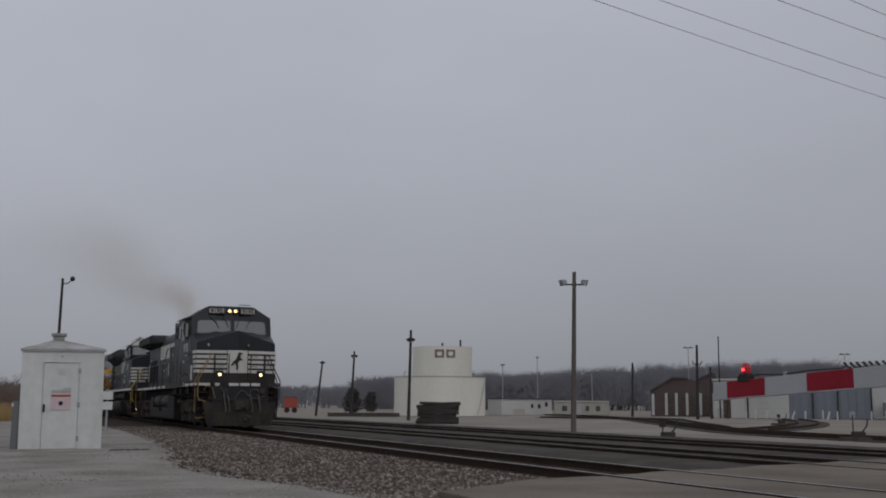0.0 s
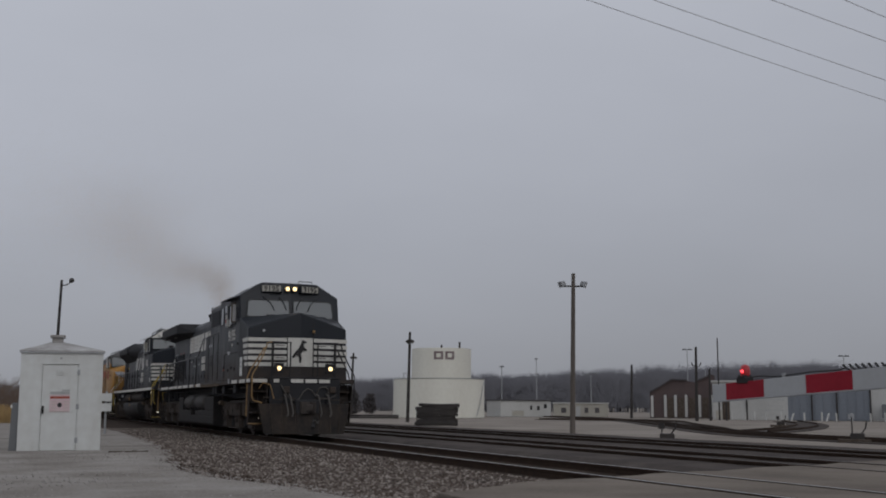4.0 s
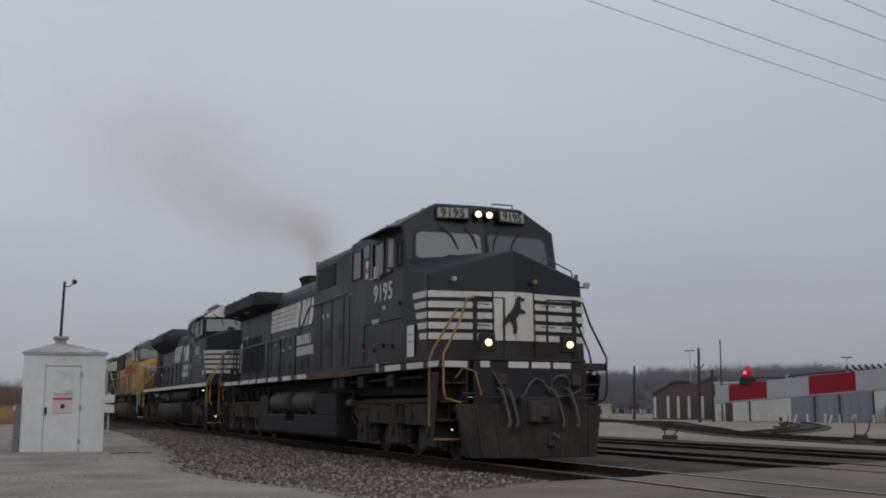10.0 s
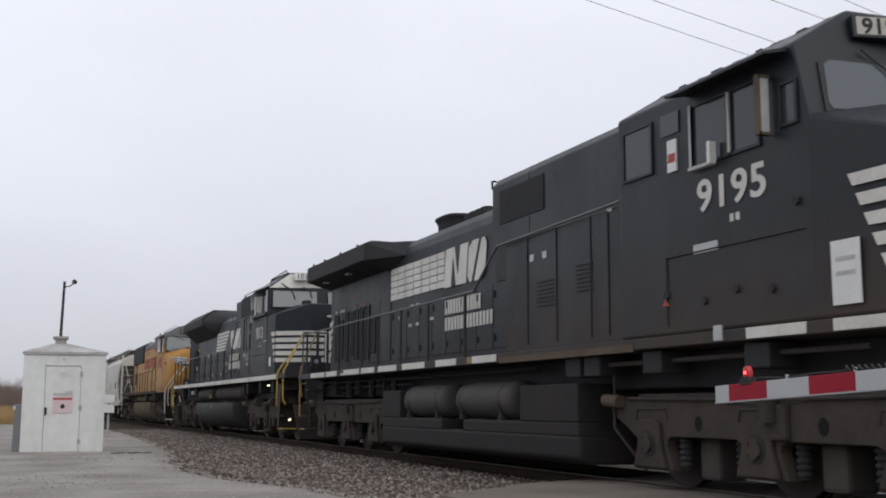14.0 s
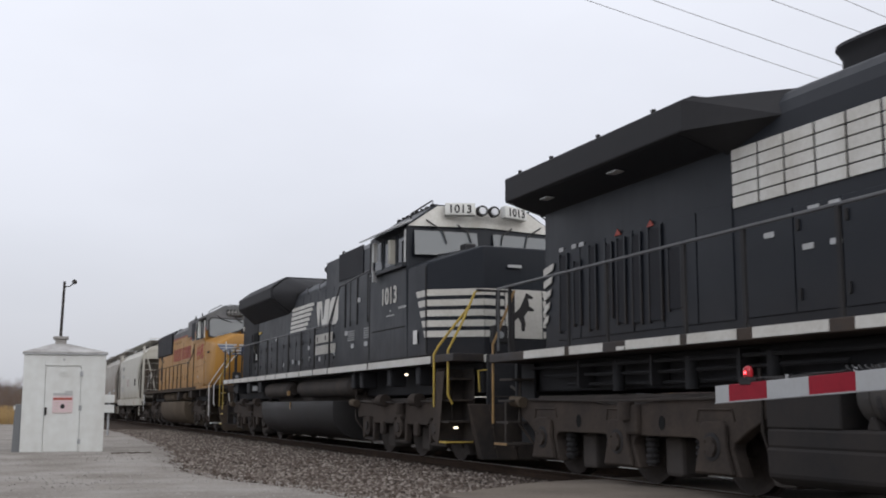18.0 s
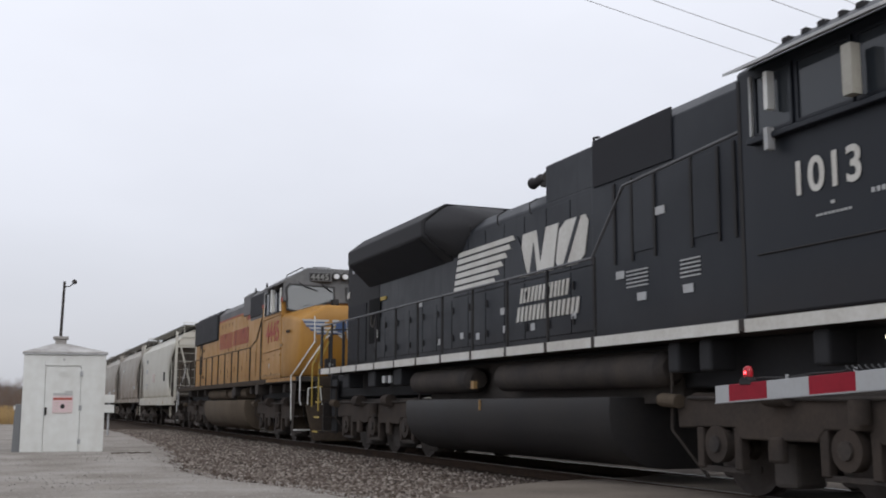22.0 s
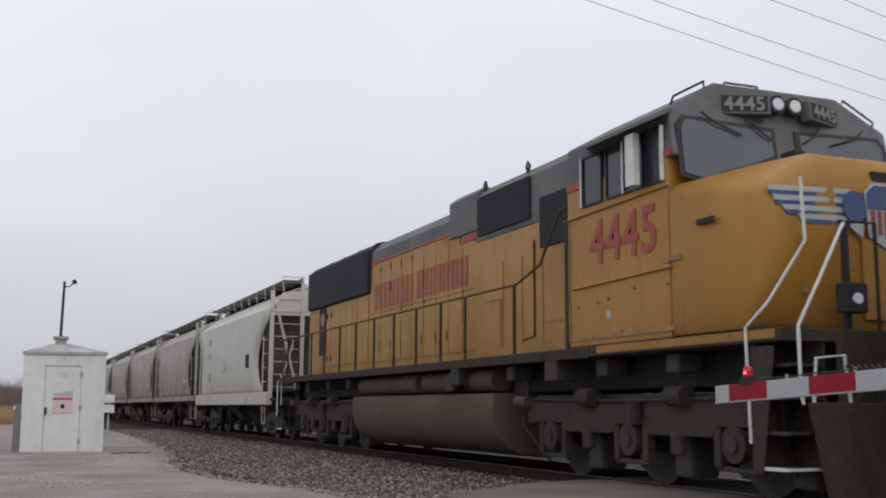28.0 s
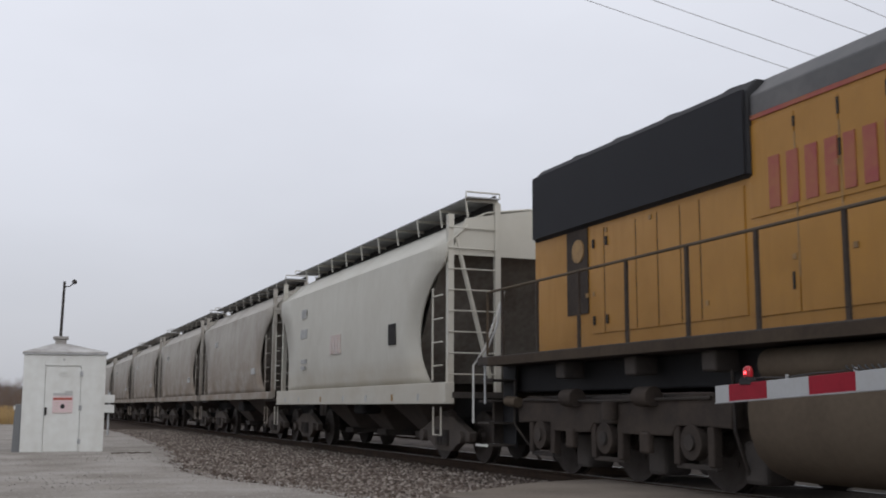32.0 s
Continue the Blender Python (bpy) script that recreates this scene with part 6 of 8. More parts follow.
    for u in doors[:-1]:
        for z in (3.92, 3.50, 2.25):
            if mark.random() < 0.75:
                h = mark.uniform(0.05, 0.11)
                v = u + mark.choice((0.0, 0.0, 0.09))
                boxpart("hinge", (-0.974, -0.95, v - 0.016, v + 0.016, z - h, z + h), DARK, hood)
        z0, z1 = mark.uniform(1.95, 2.6), mark.uniform(3.4, 4.02)
        boxpart("door_gap", (-0.966, -0.95, u - 0.011, u + 0.011, z0, z1), BRONZE if mark.random() < 0.4 else DARK, hood)
    for _ in range(12):
        u, z = mark.uniform(9.5, 19.5), mark.choice((2.15, 2.5, 2.85, 3.35))
        boxpart("door_latch", (-0.976, -0.95, u - 0.03, u + 0.03, z - 0.03, z + 0.03), BRONZE, hood)
    for u in (16.2, 16.6, 17.1, 17.6, 18.4):
        boxpart("door_gap", (-0.957, -0.95, u - 0.014, u + 0.014, 1.98, 3.38), DARK, hood)
    letter_bars(hood, "letter_bar", 0.966, 14.95, 12.42, 3.06, 3.62, "hhihh", REDFADE, 0.0, "plain faded red letter bar")
    letter_bars(hood, "letter_bar", 0.966, 12.30, 9.66, 3.08, 3.62, "hhhihih", REDFADE, 0.0, "plain faded red letter bar")
    posts = [6.65, 8.5, 9.57, 10.78, 12.0, 13.22, 14.46, 15.66, 16.92, 18.1, 19.3, 20.45]
    for s in (-1, 1):
        stanchions(e, posts, 1.50, 1.66, 2.74, TRUCK, s)
        pipepart("handrail", [(s * 1.50, 21.0, 1.75), (s * 1.50, 21.0, 2.72), (s * 1.50, 6.6, 2.74), (s * 1.48, 5.85, 2.95), (s * 1.44, 5.38, 3.58), (s * 1.44, 5.28, 3.64), (s * 1.44, 5.02, 3.66), (s * 1.44, 5.00, 1.75)], 0.020, DUSTTAN, e, "dusty grey handrail")
        pipepart("stair_rail", [(s * 1.53, 1.22, 0.60), (s * 1.55, 1.22, 1.74), (s * 1.42, 1.02, 2.0), (s * 1.06, 0.90, 2.62), (s * 1.06, 0.93, 3.28)], 0.017, BOARD, e, "white stair rail")
        pipepart("stair_rail", [(s * 1.46, 0.52, 0.98), (s * 1.50, 0.50, 1.12), (s * 1.50, 0.50, 1.72), (s * 1.2, 0.54, 2.2), (s * 0.86, 0.64, 2.70), (s * 0.70, 0.76, 2.82)], 0.017, BOARD if s < 0 else YELLOWRAIL, e, "white stair rail")
        pipepart("end_handrail", [(s * 0.35, 0.74, 1.72), (s * 0.35, 0.74, 2.82), (s * 0.75, 0.78, 2.82)], 0.02, DARK, e)
        boxpart("rail_post", (s * 0.72 - 0.025, s * 0.72 + 0.025, 0.72, 0.78, 1.72, 2.82), DARK, e)
        pipepart("uncoupling_lever", [(s * 1.28, 0.6, 1.0), (s * 1.28, 0.55, 1.42), (s * 1.0, 0.5, 1.45), (s * 0.95, 0.5, 1.0)], 0.018, BOARD, e)
        pipepart("rear_stair_rail", [(s * 1.5, 21.55, 0.7), (s * 1.5, 21.55, 1.6), (s * 1.4, 21.3, 1.9), (s * 1.2, 21.2, 2.6)], 0.017, BOARD, e, "white rear stair rail")
        pipepart("rear_stair_rail", [(s * 1.5, 21.1, 1.0), (s * 1.5, 21.1, 1.75), (s * 1.35, 21.0, 2.2), (s * 1.25, 20.95, 2.75)], 0.017, SILVER, e)
    stairs(e, 0.74, 1.18, 1.05, 1.49, (0.38, 0.72, 1.06, 1.38), BOARD, BROWNDUST, True, False)
    stairs(e, 21.0, 21.45, 1.05, 1.49, (0.38, 0.72, 1.06, 1.38), BOARD, GRIME, False, False, False)
    ditch_lights(e, 0.60, 2.02, (-0.72, 0.72), False, DARK)
    # Dark brown also stands for the shadow below the yellow panels.
    boxpart("walkway_edge", (-1.538, -1.524, 4.4, 20.9, 1.58, 1.70), BROWNDUST, e, "brown walkway edge with shadow in its colour")
    boxpart("walkway_edge", (-1.538, -1.524, 0.8, 4.2, 1.62, 1.71), YELLOW, e)
    for u in (5.3, 8.7):
        boxpart("jacking_pad", (-1.53, -1.2, u, u + 0.35, 1.30, 1.62), GRIME, e, "", 0.02)
    for u in (2.7, 4.3, 7.0, 15.4, 17.0, 18.8):
        boxpart("equipment_box", (-1.36, -1.05, u, u + 0.26, 1.34, 1.57), UNDER, e, "", 0.03)
    return e


# ---- covered hopper cars ----
def hopper_car(L, coat, label, clean):
    e = thing("hopper_car", label, "hopper car", None, "covered hopper cars behind the locomotives")
    prof = [(1.50, 1.36), (1.53, 1.50), (1.55, 1.66), (1.57, 1.84), (1.58, 2.04), (1.588, 2.25), (1.59, 2.46), (1.59, 2.68), (1.585, 2.88), (1.58, 3.06), (1.57, 3.22), (1.56, 3.36), (1.545, 3.54), (1.535, 3.74), (1.20, 4.05), (1.13, 4.13), (1.06, 4.20), (0.80, 4.34), (0.0, 4.46)]

    def end_at(z):
        k = max(0.0, (3.38 - z) / 2.02)
        return 0.56 + 1.15 * math.sin(math.pi * 0.80 * min(1.0, k)) ** 0.65
    bm = bmesh.new()
    full = [(-x, z) for x, z in prof] + [(x, z) for x, z in prof[-2::-1]]
    N = 10
    grid = []
    for j in range(N + 1):
        row = []
        for x, z in full:
            a, b = end_at(z), L - end_at(z)
            if z > 4.1:
                a, b = 0.62, L - 0.62
            row.append(bm.verts.new((x, a + (b - a) * j / N, z)))
        grid.append(row)
    for j in range(N):
        for i in range(len(full) - 1):
            bm.faces.new((grid[j][i], grid[j][i + 1], grid[j + 1][i + 1], grid[j + 1][i]))
    body = part("body", bm, coat, e, "curved pale steel body", 0, True)
    m = body.modifiers.new("thickness", "SOLIDIFY")
    m.thickness, m.offset = 0.03, -1
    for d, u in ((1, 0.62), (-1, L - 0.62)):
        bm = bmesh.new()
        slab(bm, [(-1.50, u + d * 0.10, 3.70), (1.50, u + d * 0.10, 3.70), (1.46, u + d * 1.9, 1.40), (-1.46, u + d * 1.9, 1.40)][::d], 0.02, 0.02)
        part("slope_sheet", bm, SLOPEDIRTSHADE, body, "grimy sloping end sheet with shade in its colour")
        bm = bmesh.new()
        slab(bm, [(-1.45, u, 3.55), (1.45, u, 3.55), (1.18, u, 4.2), (0, u, 4.42), (-1.18, u, 4.2)][::d], 0.02, 0.02)
        part("end_plate", bm, coat, body)
        for s in (-1, 1):
            bm = bmesh.new()
            quad_box(bm, *sorted((s * 1.50, s * 1.40)), u - 0.05, u + 0.05, 1.2, 4.25)
            part("corner_post", bm, coat, e)
            bm = bmesh.new()
            quad_box(bm, s * 0.62 - 0.05, s * 0.62 + 0.05, u - 0.05, u + 0.03, 1.2, 4.5)
            part("end_post", bm, coat, e)
            lad = rodpart("ladder", (s * 1.56, u + 0.50, 1.4), (s * 1.56, u + 0.50, 3.0), 0.018, coat, e, "pale steel ladder", 6)
            for k in range(8):
                z = 1.5 + 0.36 * k
                rodpart("rung", (s * 1.50, u - 0.06, z), (s * 0.66, u - 0.06, z), 0.013, coat, lad, "", 5)
            for z in (1.65, 2.05, 2.45, 2.85):
                rodpart("rung", (s * 1.56, u + 0.05, z), (s * 1.56, u + 0.50, z), 0.013, coat, lad, "", 5)
            pipepart("end_brace", [(s * 1.36, u, 3.9), (s * 0.7, u + d * 0.1, 1.45)], 0.04, coat, e)
            bm = bmesh.new()
            pipe(bm, [(s * 1.56, u + 0.1, 0.95), (s * 1.56, u + 0.1, 0.48), (s * 1.56, u + 0.45, 0.48), (s * 1.56, u + 0.45, 0.95)], 0.016, 5)
            part("sill_step", bm, coat, e)
        boxpart("end_platform", (-1.5, 1.5, min(u - d * 0.25, u + d * 0.9), max(u - d * 0.25, u + d * 0.9), 1.10, 1.20), GRIME, e)
        coupler(e, 0 if d > 0 else L, -d)
        # two-axle truck
        c = 1.75 if d > 0 else L - 1.75
        for s in (-1, 1):
            bm = bmesh.new()
            prism(bm, [(c - 1.15, 0.52), (c - 1.1, 0.36), (c - 0.7, 0.34), (c - 0.35, 0.18), (c + 0.35, 0.18), (c + 0.7, 0.34), (c + 1.1, 0.36), (c + 1.15, 0.52), (c + 0.4, 0.78), (c - 0.4, 0.78)], "x", *sorted((s * 0.98, s * 1.12)))
            tf = part("truck_frame", bm, CARTRUCK, e, "", 0.02)
            bm = bmesh.new()
            for k in (-0.18, 0, 0.18):
                rod(bm, (s * 1.13, c + k, 0.28), (s * 1.13, c + k, 0.55), 0.075, n=9)
            part("coil_spring", bm, GRIME, tf, "", 0, True)
            for a in (c - 0.89, c + 0.89):
                rodpart("bearing_cap", (s * 1.08, a, 0.44), (s * 1.2, a, 0.44), 0.11, CARTRUCK, tf)
        boxpart("truck_bolster", (-1.1, 1.1, c - 0.2, c + 0.2, 0.42, 0.72), DARK, e)
        for a in (c - 0.89, c + 0.89):
            wheelset(e, a, 0.44)
    for s in (-1, 1):
        boxpart("side_sill", (*sorted((s * 1.46, s * 1.62)), 0.38, L - 0.6, 1.0 if clean else 1.16, 1.36), coat, e, "pale side sill", 0.012)
    boxpart("centre_sill", (-0.3, 0.3, 0.7, L - 0.7, 0.72, 1.15), DARK, e)
    bays = 3 if clean else 2
    for k in range(bays):
        c = 2.9 + (L - 5.8) * (k + 0.5) / bays
        hw = (L - 5.8) / bays / 2
        bm = bmesh.new()
        hull(bm, [(x * 1.35, c + y * hw * 0.92, 1.4) for x in (-1, 1) for y in (-1, 1)] + [(x * 0.55, c + y * hw * 0.30, 0.46) for x in (-1, 1) for y in (-1, 1)])
        bay = part("discharge_hopper", bm, CARTRUCK, e, "dusty discharge hopper, paled for haze", 0.02)
        boxpart("outlet_gate", (-0.7, 0.7, c - 0.3, c + 0.3, 0.34, 0.47), GRIME, bay, "", 0.01)
    boxpart("brake_reservoir", (-1.3, -0.9, L * 0.45, L * 0.45 + 0.7, 0.8, 1.1), DARK, e, "", 0.06)
    # running board along the roof
    for s in (-1, 1):
        bm = bmesh.new()
        quad_box(bm, *sorted((s * 0.62, s * 1.18)), 0.5, L - 0.5, 4.55, 4.57)
        walkb = part("running_board", bm, GALV, e, "grey roof running board")
        for k in range(int((L - 1.2) / 1.2) + 1):
            bm = bmesh.new()
            u = 0.6 + 1.2 * k
            slab(bm, [(s * 1.14, u, 4.22), (s * 1.14, u + 0.035, 4.22), (s * 1.18, u + 0.035, 4.55), (s * 1.18, u, 4.55)][::s], 0.012, 0.01)
            quad_box(bm, *sorted((s * 0.6, s * 1.17)), u, u + 0.035, 4.50, 4.55)
            part("board_bracket", bm, coat, walkb)
        bm = bmesh.new()
        quad_box(bm, *sorted((s * 0.60, s * 0.62)), 0.7, L - 0.7, 4.36, 4.66)
        part("hatch_coaming", bm, DARK, walkb)
    for k in range(6):
        bm = bmesh.new()
        c = 1.6 + (L - 3.2) * (k + 0.5) / 6
        quad_box(bm, -0.45, 0.45, c - (L - 3.2) / 13, c + (L - 3.2) / 13, 4.42, 4.58)
        part("roof_hatch", bm, coat, e, "", 0.02)
    for u in (0.55, L - 0.55):
        pipepart("roof_grab", [(-1.2, u, 4.56), (-1.2, u, 4.66), (-0.6, u, 4.66), (-0.6, u, 4.56)], 0.016, coat, e)
    # faint stencils as bars
    if clean:
        for u, z, w, h, mt in ((9.6, 3.12, 0.42, 0.22, FADED), (9.5, 2.62, 0.6, 0.22, FADED), (9.5, 2.0, 0.5, 0.10, FADED), (9.6, 1.85, 0.4, 0.08, FADED), (6.6, 2.12, 0.85, 0.42, PINK), (2.95, 2.12, 0.42, 0.40, DARK)):
            bars = 4 if w > 0.3 else 2
            for k in range(bars):
                boxpart("stencil_bar", (-1.615, -1.585, u + k * w / bars, u + (k + 0.72) * w / bars, z, z + h), mt, body)
        for u in (1.6, 3.0, 4.6, 6.2, 8.0, 10.0, 11.4):
            boxpart("reflector", (-1.628, -1.60, u, u + 0.10, 1.06, 1.18), BRONZE if u in (3.0, 8.0) else FADED, e)
    else:
        for u, z in ((2.4, 1.9), (8.6, 3.0)):
            for k in range(3):
                boxpart("stencil_bar", (-1.615, -1.57, u + k * 0.16, u + k * 0.16 + 0.11, z, z + 0.18), FADED, body)
    return e
# ---- ground, road and tracks ----
rnd = random.Random(7)


def road_edge(x):
    return 12.5 + 0.345 * (x - 6.07)


def lot_edge(y):
    """x of the lot's ragged border on the ballast side."""
    base = np.interp(y, [-30, 9, 11.4, 13.5, 14.4, 15.2, 16.1, 17.0, 18.6, 20.6, 22.5, 25, 31, 35, 44, 52, 90], [4.7, 4.4, 3.85, 3.72, 3.42, 3.18, 3.02, 2.78, 2.84, 2.92, 3.2, 3.5, 3.88, 4.05, 4.38, 4.3, 4.6])
    return float(base) + 0.06 * math.sin(y * 2.3) + 0.04 * math.sin(y * 6.1 + 1)


def level(x, y):
    z = np.interp(x, [-50, 2.6, 3.8, 6.6, 15, 21, 26, 4000], [-0.10, -0.10, -0.27, -0.29, -0.30, -0.36, -0.32, -0.32])
    return float(z)


def sheet(name, xs, ys, zf, material, label, keep=None, kind="structure", cat=""):
    verts = [(x, y, zf(x, y)) for y in ys for x in xs]
    w = len(xs)
    faces = [(j * w + i, j * w + i + 1, (j + 1) * w + i + 1, (j + 1) * w + i) for j in range(len(ys) - 1) for i in range(w - 1)
             if keep is None or keep((xs[i] + xs[i + 1]) / 2, (ys[j] + ys[j + 1]) / 2)]
    me = bpy.data.meshes.new(name)
    me.from_pydata(verts, [], faces)
    me.materials.append(material)
    me.polygons.foreach_set("use_smooth", [True] * len(me.polygons))
    return tagged(new(name, me), label, cat, "", kind)


xs = [-3000, -800, -200, -60, -20, -8] + [-5 + 0.5 * k for k in range(61)] + [28, 34, 44, 60, 90, 140, 220, 400, 900, 3000]
ys = [-600, -100, -30, -10, 0] + [4 + 1.0 * k for k in range(60)] + [70, 85, 105, 130, 170, 230, 320, 500, 1000, 3500]
sheet("ground", xs, ys, lambda x, y: level(x, y) - 0.02 + 0.012 * noise.noise((x * 0.6, y * 0.6, 0)), YARDDIRT, "pale dirt and gravel ground of a railway yard")

# gravel lot with a ragged border
rows = [-12 + 0.35 * k for k in range(64)] + [10.5 + 0.22 * k for k in range(110)] + [35 + 0.8 * k for k in range(38)]
verts, faces = [], []
cols = [0, 0.15, 0.35, 0.6, 0.9, 1.3, 1.8, 2.6, 4, 7, 14, 30]
for y in rows:
    e0 = lot_edge(y)
    for k, c in enumerate(cols):
        x = e0 - c
        z = LOT + 0.008 * noise.noise((x * 1.3, y * 1.3, 3)) + 0.012 * noise.noise((x * 0.3, y * 0.3, 5)) - (0.05 if k == 0 else 0.018 if k == 1 else 0)
        verts.append((x, y, z))
w = len(cols)
for j in range(len(rows) - 1):
    for i in range(w - 1):
        faces.append((j * w + i + 1, j * w + i, (j + 1) * w + i, (j + 1) * w + i + 1))
me = bpy.data.meshes.new("gravel_lot")
me.from_pydata(verts, [], faces)
me.materials.append(GRAVEL)
tagged(new("gravel_lot", me), "pale compacted gravel lot beside the tracks", "gravel lot", "", "structure")

# ballast beds
def bed(name, x0, x1, top, material, label, y0=11.0, y1=420.0, shoulder=0.7):
    ys_ = [y0 + 0.6 * k for k in range(80)] + [60, 64, 70, 80, 100, 140, 220, y1]
    xs_ = np.concatenate([np.linspace(x0 - shoulder, x0, 3), np.linspace(x0 + 0.15, x1 - 0.15, 22), np.linspace(x1, x1 + shoulder, 3)])

    def zf(x, y):
        k = min(1.0, max(0.0, (x - x0 + shoulder) / shoulder), max(0.0, (x1 + shoulder - x) / shoulder))
        return level(x, y) - 0.03 + (top - level(x, y) + 0.03) * k + 0.015 * noise.noise((x * 3, y * 3, 1))
    return sheet(name, list(xs_), ys_, zf, material, label, keep=lambda x, y: y > road_edge(x) - 0.4)


bed("ballast_bed", 3.5, 10.6, -0.135, BALLAST, "brown crushed stone ballast under the main track")
bed("cinder_bed", 11.0, 20.8, -0.075, CINDER, "dark cinder ballast under the yard tracks")


def rail_mesh(length_rows, x):
    """A rail along points (y), head, web and foot in one cross-section."""
    prof = [(-0.07, -0.17), (0.07, -0.17), (0.07, -0.155), (0.012, -0.13), (0.012, -0.045), (0.036, -0.035), (0.036, -0.004), (-0.036, -0.004), (-0.036, -0.035), (-0.012, -0.045), (-0.012, -0.13), (-0.07, -0.155)]
    bm = bmesh.new()
    prism(bm, prof, "y", *length_rows)
    return bm


TIE_MESH = bmesh.new()
quad_box(TIE_MESH, -1.3, 1.3, -0.115, 0.115, -0.36, -0.165)
TIE_MESH = finish("tie", TIE_MESH, TIE, 0.012)
for tx, y_end in ((TRACK_X, 420), (13.2, 420), (17.3, 420)):
    tr = tagged(new("track"), "steel rails on timber ties in ballast", "track", "parallel railway tracks", "structure")
    tr.location = (tx, 0, 0)
    for s in (-1, 1):
        o = part("rail", rail_mesh((-60, y_end), 0), RAILRUST, tr, "rusty steel rail with a polished top")
        o.location.x = s * 0.753
        bm = bmesh.new()
        quad_box(bm, -0.034, 0.034, -60, y_end, -0.0045, 0.0)
        o = part("rail_head", bm, RAILTOP if tx == TRACK_X else RAILDULL, tr, "polished running surface" if tx == TRACK_X else "rusty running surface")
        o.location.x = s * 0.753
    first = road_edge(tx) + 0.5
    for k in range(100 if tx == TRACK_X else 0):
        o = new("tie", TIE_MESH)
        o.parent, o.location = tr, (rnd.uniform(-0.03, 0.03), first + 0.53 * k, rnd.uniform(-0.012, 0.004))
    bm = bmesh.new()
    for k in range(100 if tx == TRACK_X else 0, 260):
        quad_box(bm, -1.3, 1.3, first + 0.53 * k - 0.115, first + 0.53 * k + 0.115, -0.3, -0.165)
    tagged(part("tie_rows", bm, TIE, tr, "distant timber ties"), "", "", "", "stuff")

# road crossing: panels between the rails, a groove beside each rail
road = tagged(new("road"), "worn dusty road crossing the tracks", "road", "", "structure")
cuts = [4.55]
for tx in (TRACK_X, 13.2, 17.3):
    cuts += [tx - 0.753 - 0.10, tx - 0.753 + 0.13, tx + 0.753 - 0.13, tx + 0.753 + 0.10]
cuts += [46.0]
for k in range(0, len(cuts), 2):
    a, b = cuts[k], cuts[k + 1]
    n = max(2, int((b - a) / 0.35))
    bm = bmesh.new()
    edge = []
    for i in range(n + 1):
        x = a + (b - a) * i / n
        jag = 0.05 * math.sin(x * 7.3) + 0.09 * math.sin(x * 2.7 + 2)
        far = road_edge(x) + jag
        if x < 6.0:
            far -= (6.0 - x) * 0.55
        edge.append((x, far))
    poly = [(a, -20.0), (b, -20.0)] + edge[::-1]
    prism(bm, poly, "z", -0.30, -0.012 + 0.004 * (k % 3))
    part("crossing_panel", bm, ROAD, road, "", 0.015)

# loose stones: one mesh of many small lumps
def stones(name, places, sizes, material, label, cat, seed):
    g = np.random.default_rng(seed)
    base = np.array([(0.9, 0.1, -0.1), (-0.8, 0.3, -0.15), (0.1, 0.9, 0.0), (0.0, -0.9, -0.05), (0.1, 0.05, 0.75), (-0.1, 0.0, -0.6), (0.55, 0.5, 0.45), (-0.5, -0.45, 0.4)])
    tri = np.array([(0, 6, 4), (6, 2, 4), (2, 1, 4), (1, 7, 4), (7, 3, 4), (3, 0, 4), (0, 2, 6), (0, 5, 2), (2, 5, 1), (1, 5, 3), (3, 5, 0), (1, 3, 7)])
    n = len(places)
    a = g.uniform(0, 2 * np.pi, n)
    sc = sizes[:, None] * g.uniform(0.65, 1.35, (n, 3)) * 0.5
    v = base[None] * g.uniform(0.75, 1.25, (n, 8, 1)) * sc[:, None, :]
    ca, sa = np.cos(a)[:, None], np.sin(a)[:, None]
    v = np.stack([v[..., 0] * ca - v[..., 1] * sa, v[..., 0] * sa + v[..., 1] * ca, v[..., 2]], -1) + places[:, None, :]
    f = tri[None] + (np.arange(n) * 8)[:, None, None]
    me = bpy.data.meshes.new(name)
    me.vertices.add(n * 8)
    me.vertices.foreach_set("co", v.reshape(-1))
    me.loops.add(n * 36)
    me.loops.foreach_set("vertex_index", f.reshape(-1))
    me.polygons.add(n * 12)
    me.polygons.foreach_set("loop_start", np.arange(n * 12) * 3)
    me.update(calc_edges=True)
    me.materials.append(material)
    return tagged(new(name, me), label, cat, "", "stuff")


g = np.random.default_rng(3)
n = 30000
y = 10.6 + 42 * g.random(n) ** 2.0
x = np.array([lot_edge(k) for k in y]) - 0.12 + (7.62 - np.array([lot_edge(k) for k in y])) * g.random(n) ** 0.9
keep = y > 12.5 + 0.345 * (x - 6.07) - np.maximum(0, 6 - x) * 0.55 + 0.02
x, y = x[keep], y[keep]
z = np.interp(x, [3.4, 4.2, 7.6], [-0.13, -0.15, -0.155])
stones("ballast_stones", np.stack([x, y, z + 0.02 * g.random(len(x))], 1), 0.035 + 0.055 * g.random(len(x)) ** 1.6, STONES, "loose brown and grey ballast stones beside the track", "ballast", 5)
n = 9000
y = 9.5 + 26 * g.random(n) ** 1.7
x = np.array([lot_edge(k) for k in y]) - 7.5 * g.random(n) ** 1.5
stones("lot_pebbles", np.stack([x, y, np.full(n, LOT + 0.002)], 1), 0.012 + 0.03 * g.random(n) ** 2, PEBBLES, "scattered pale pebbles on the lot", "gravel", 6)

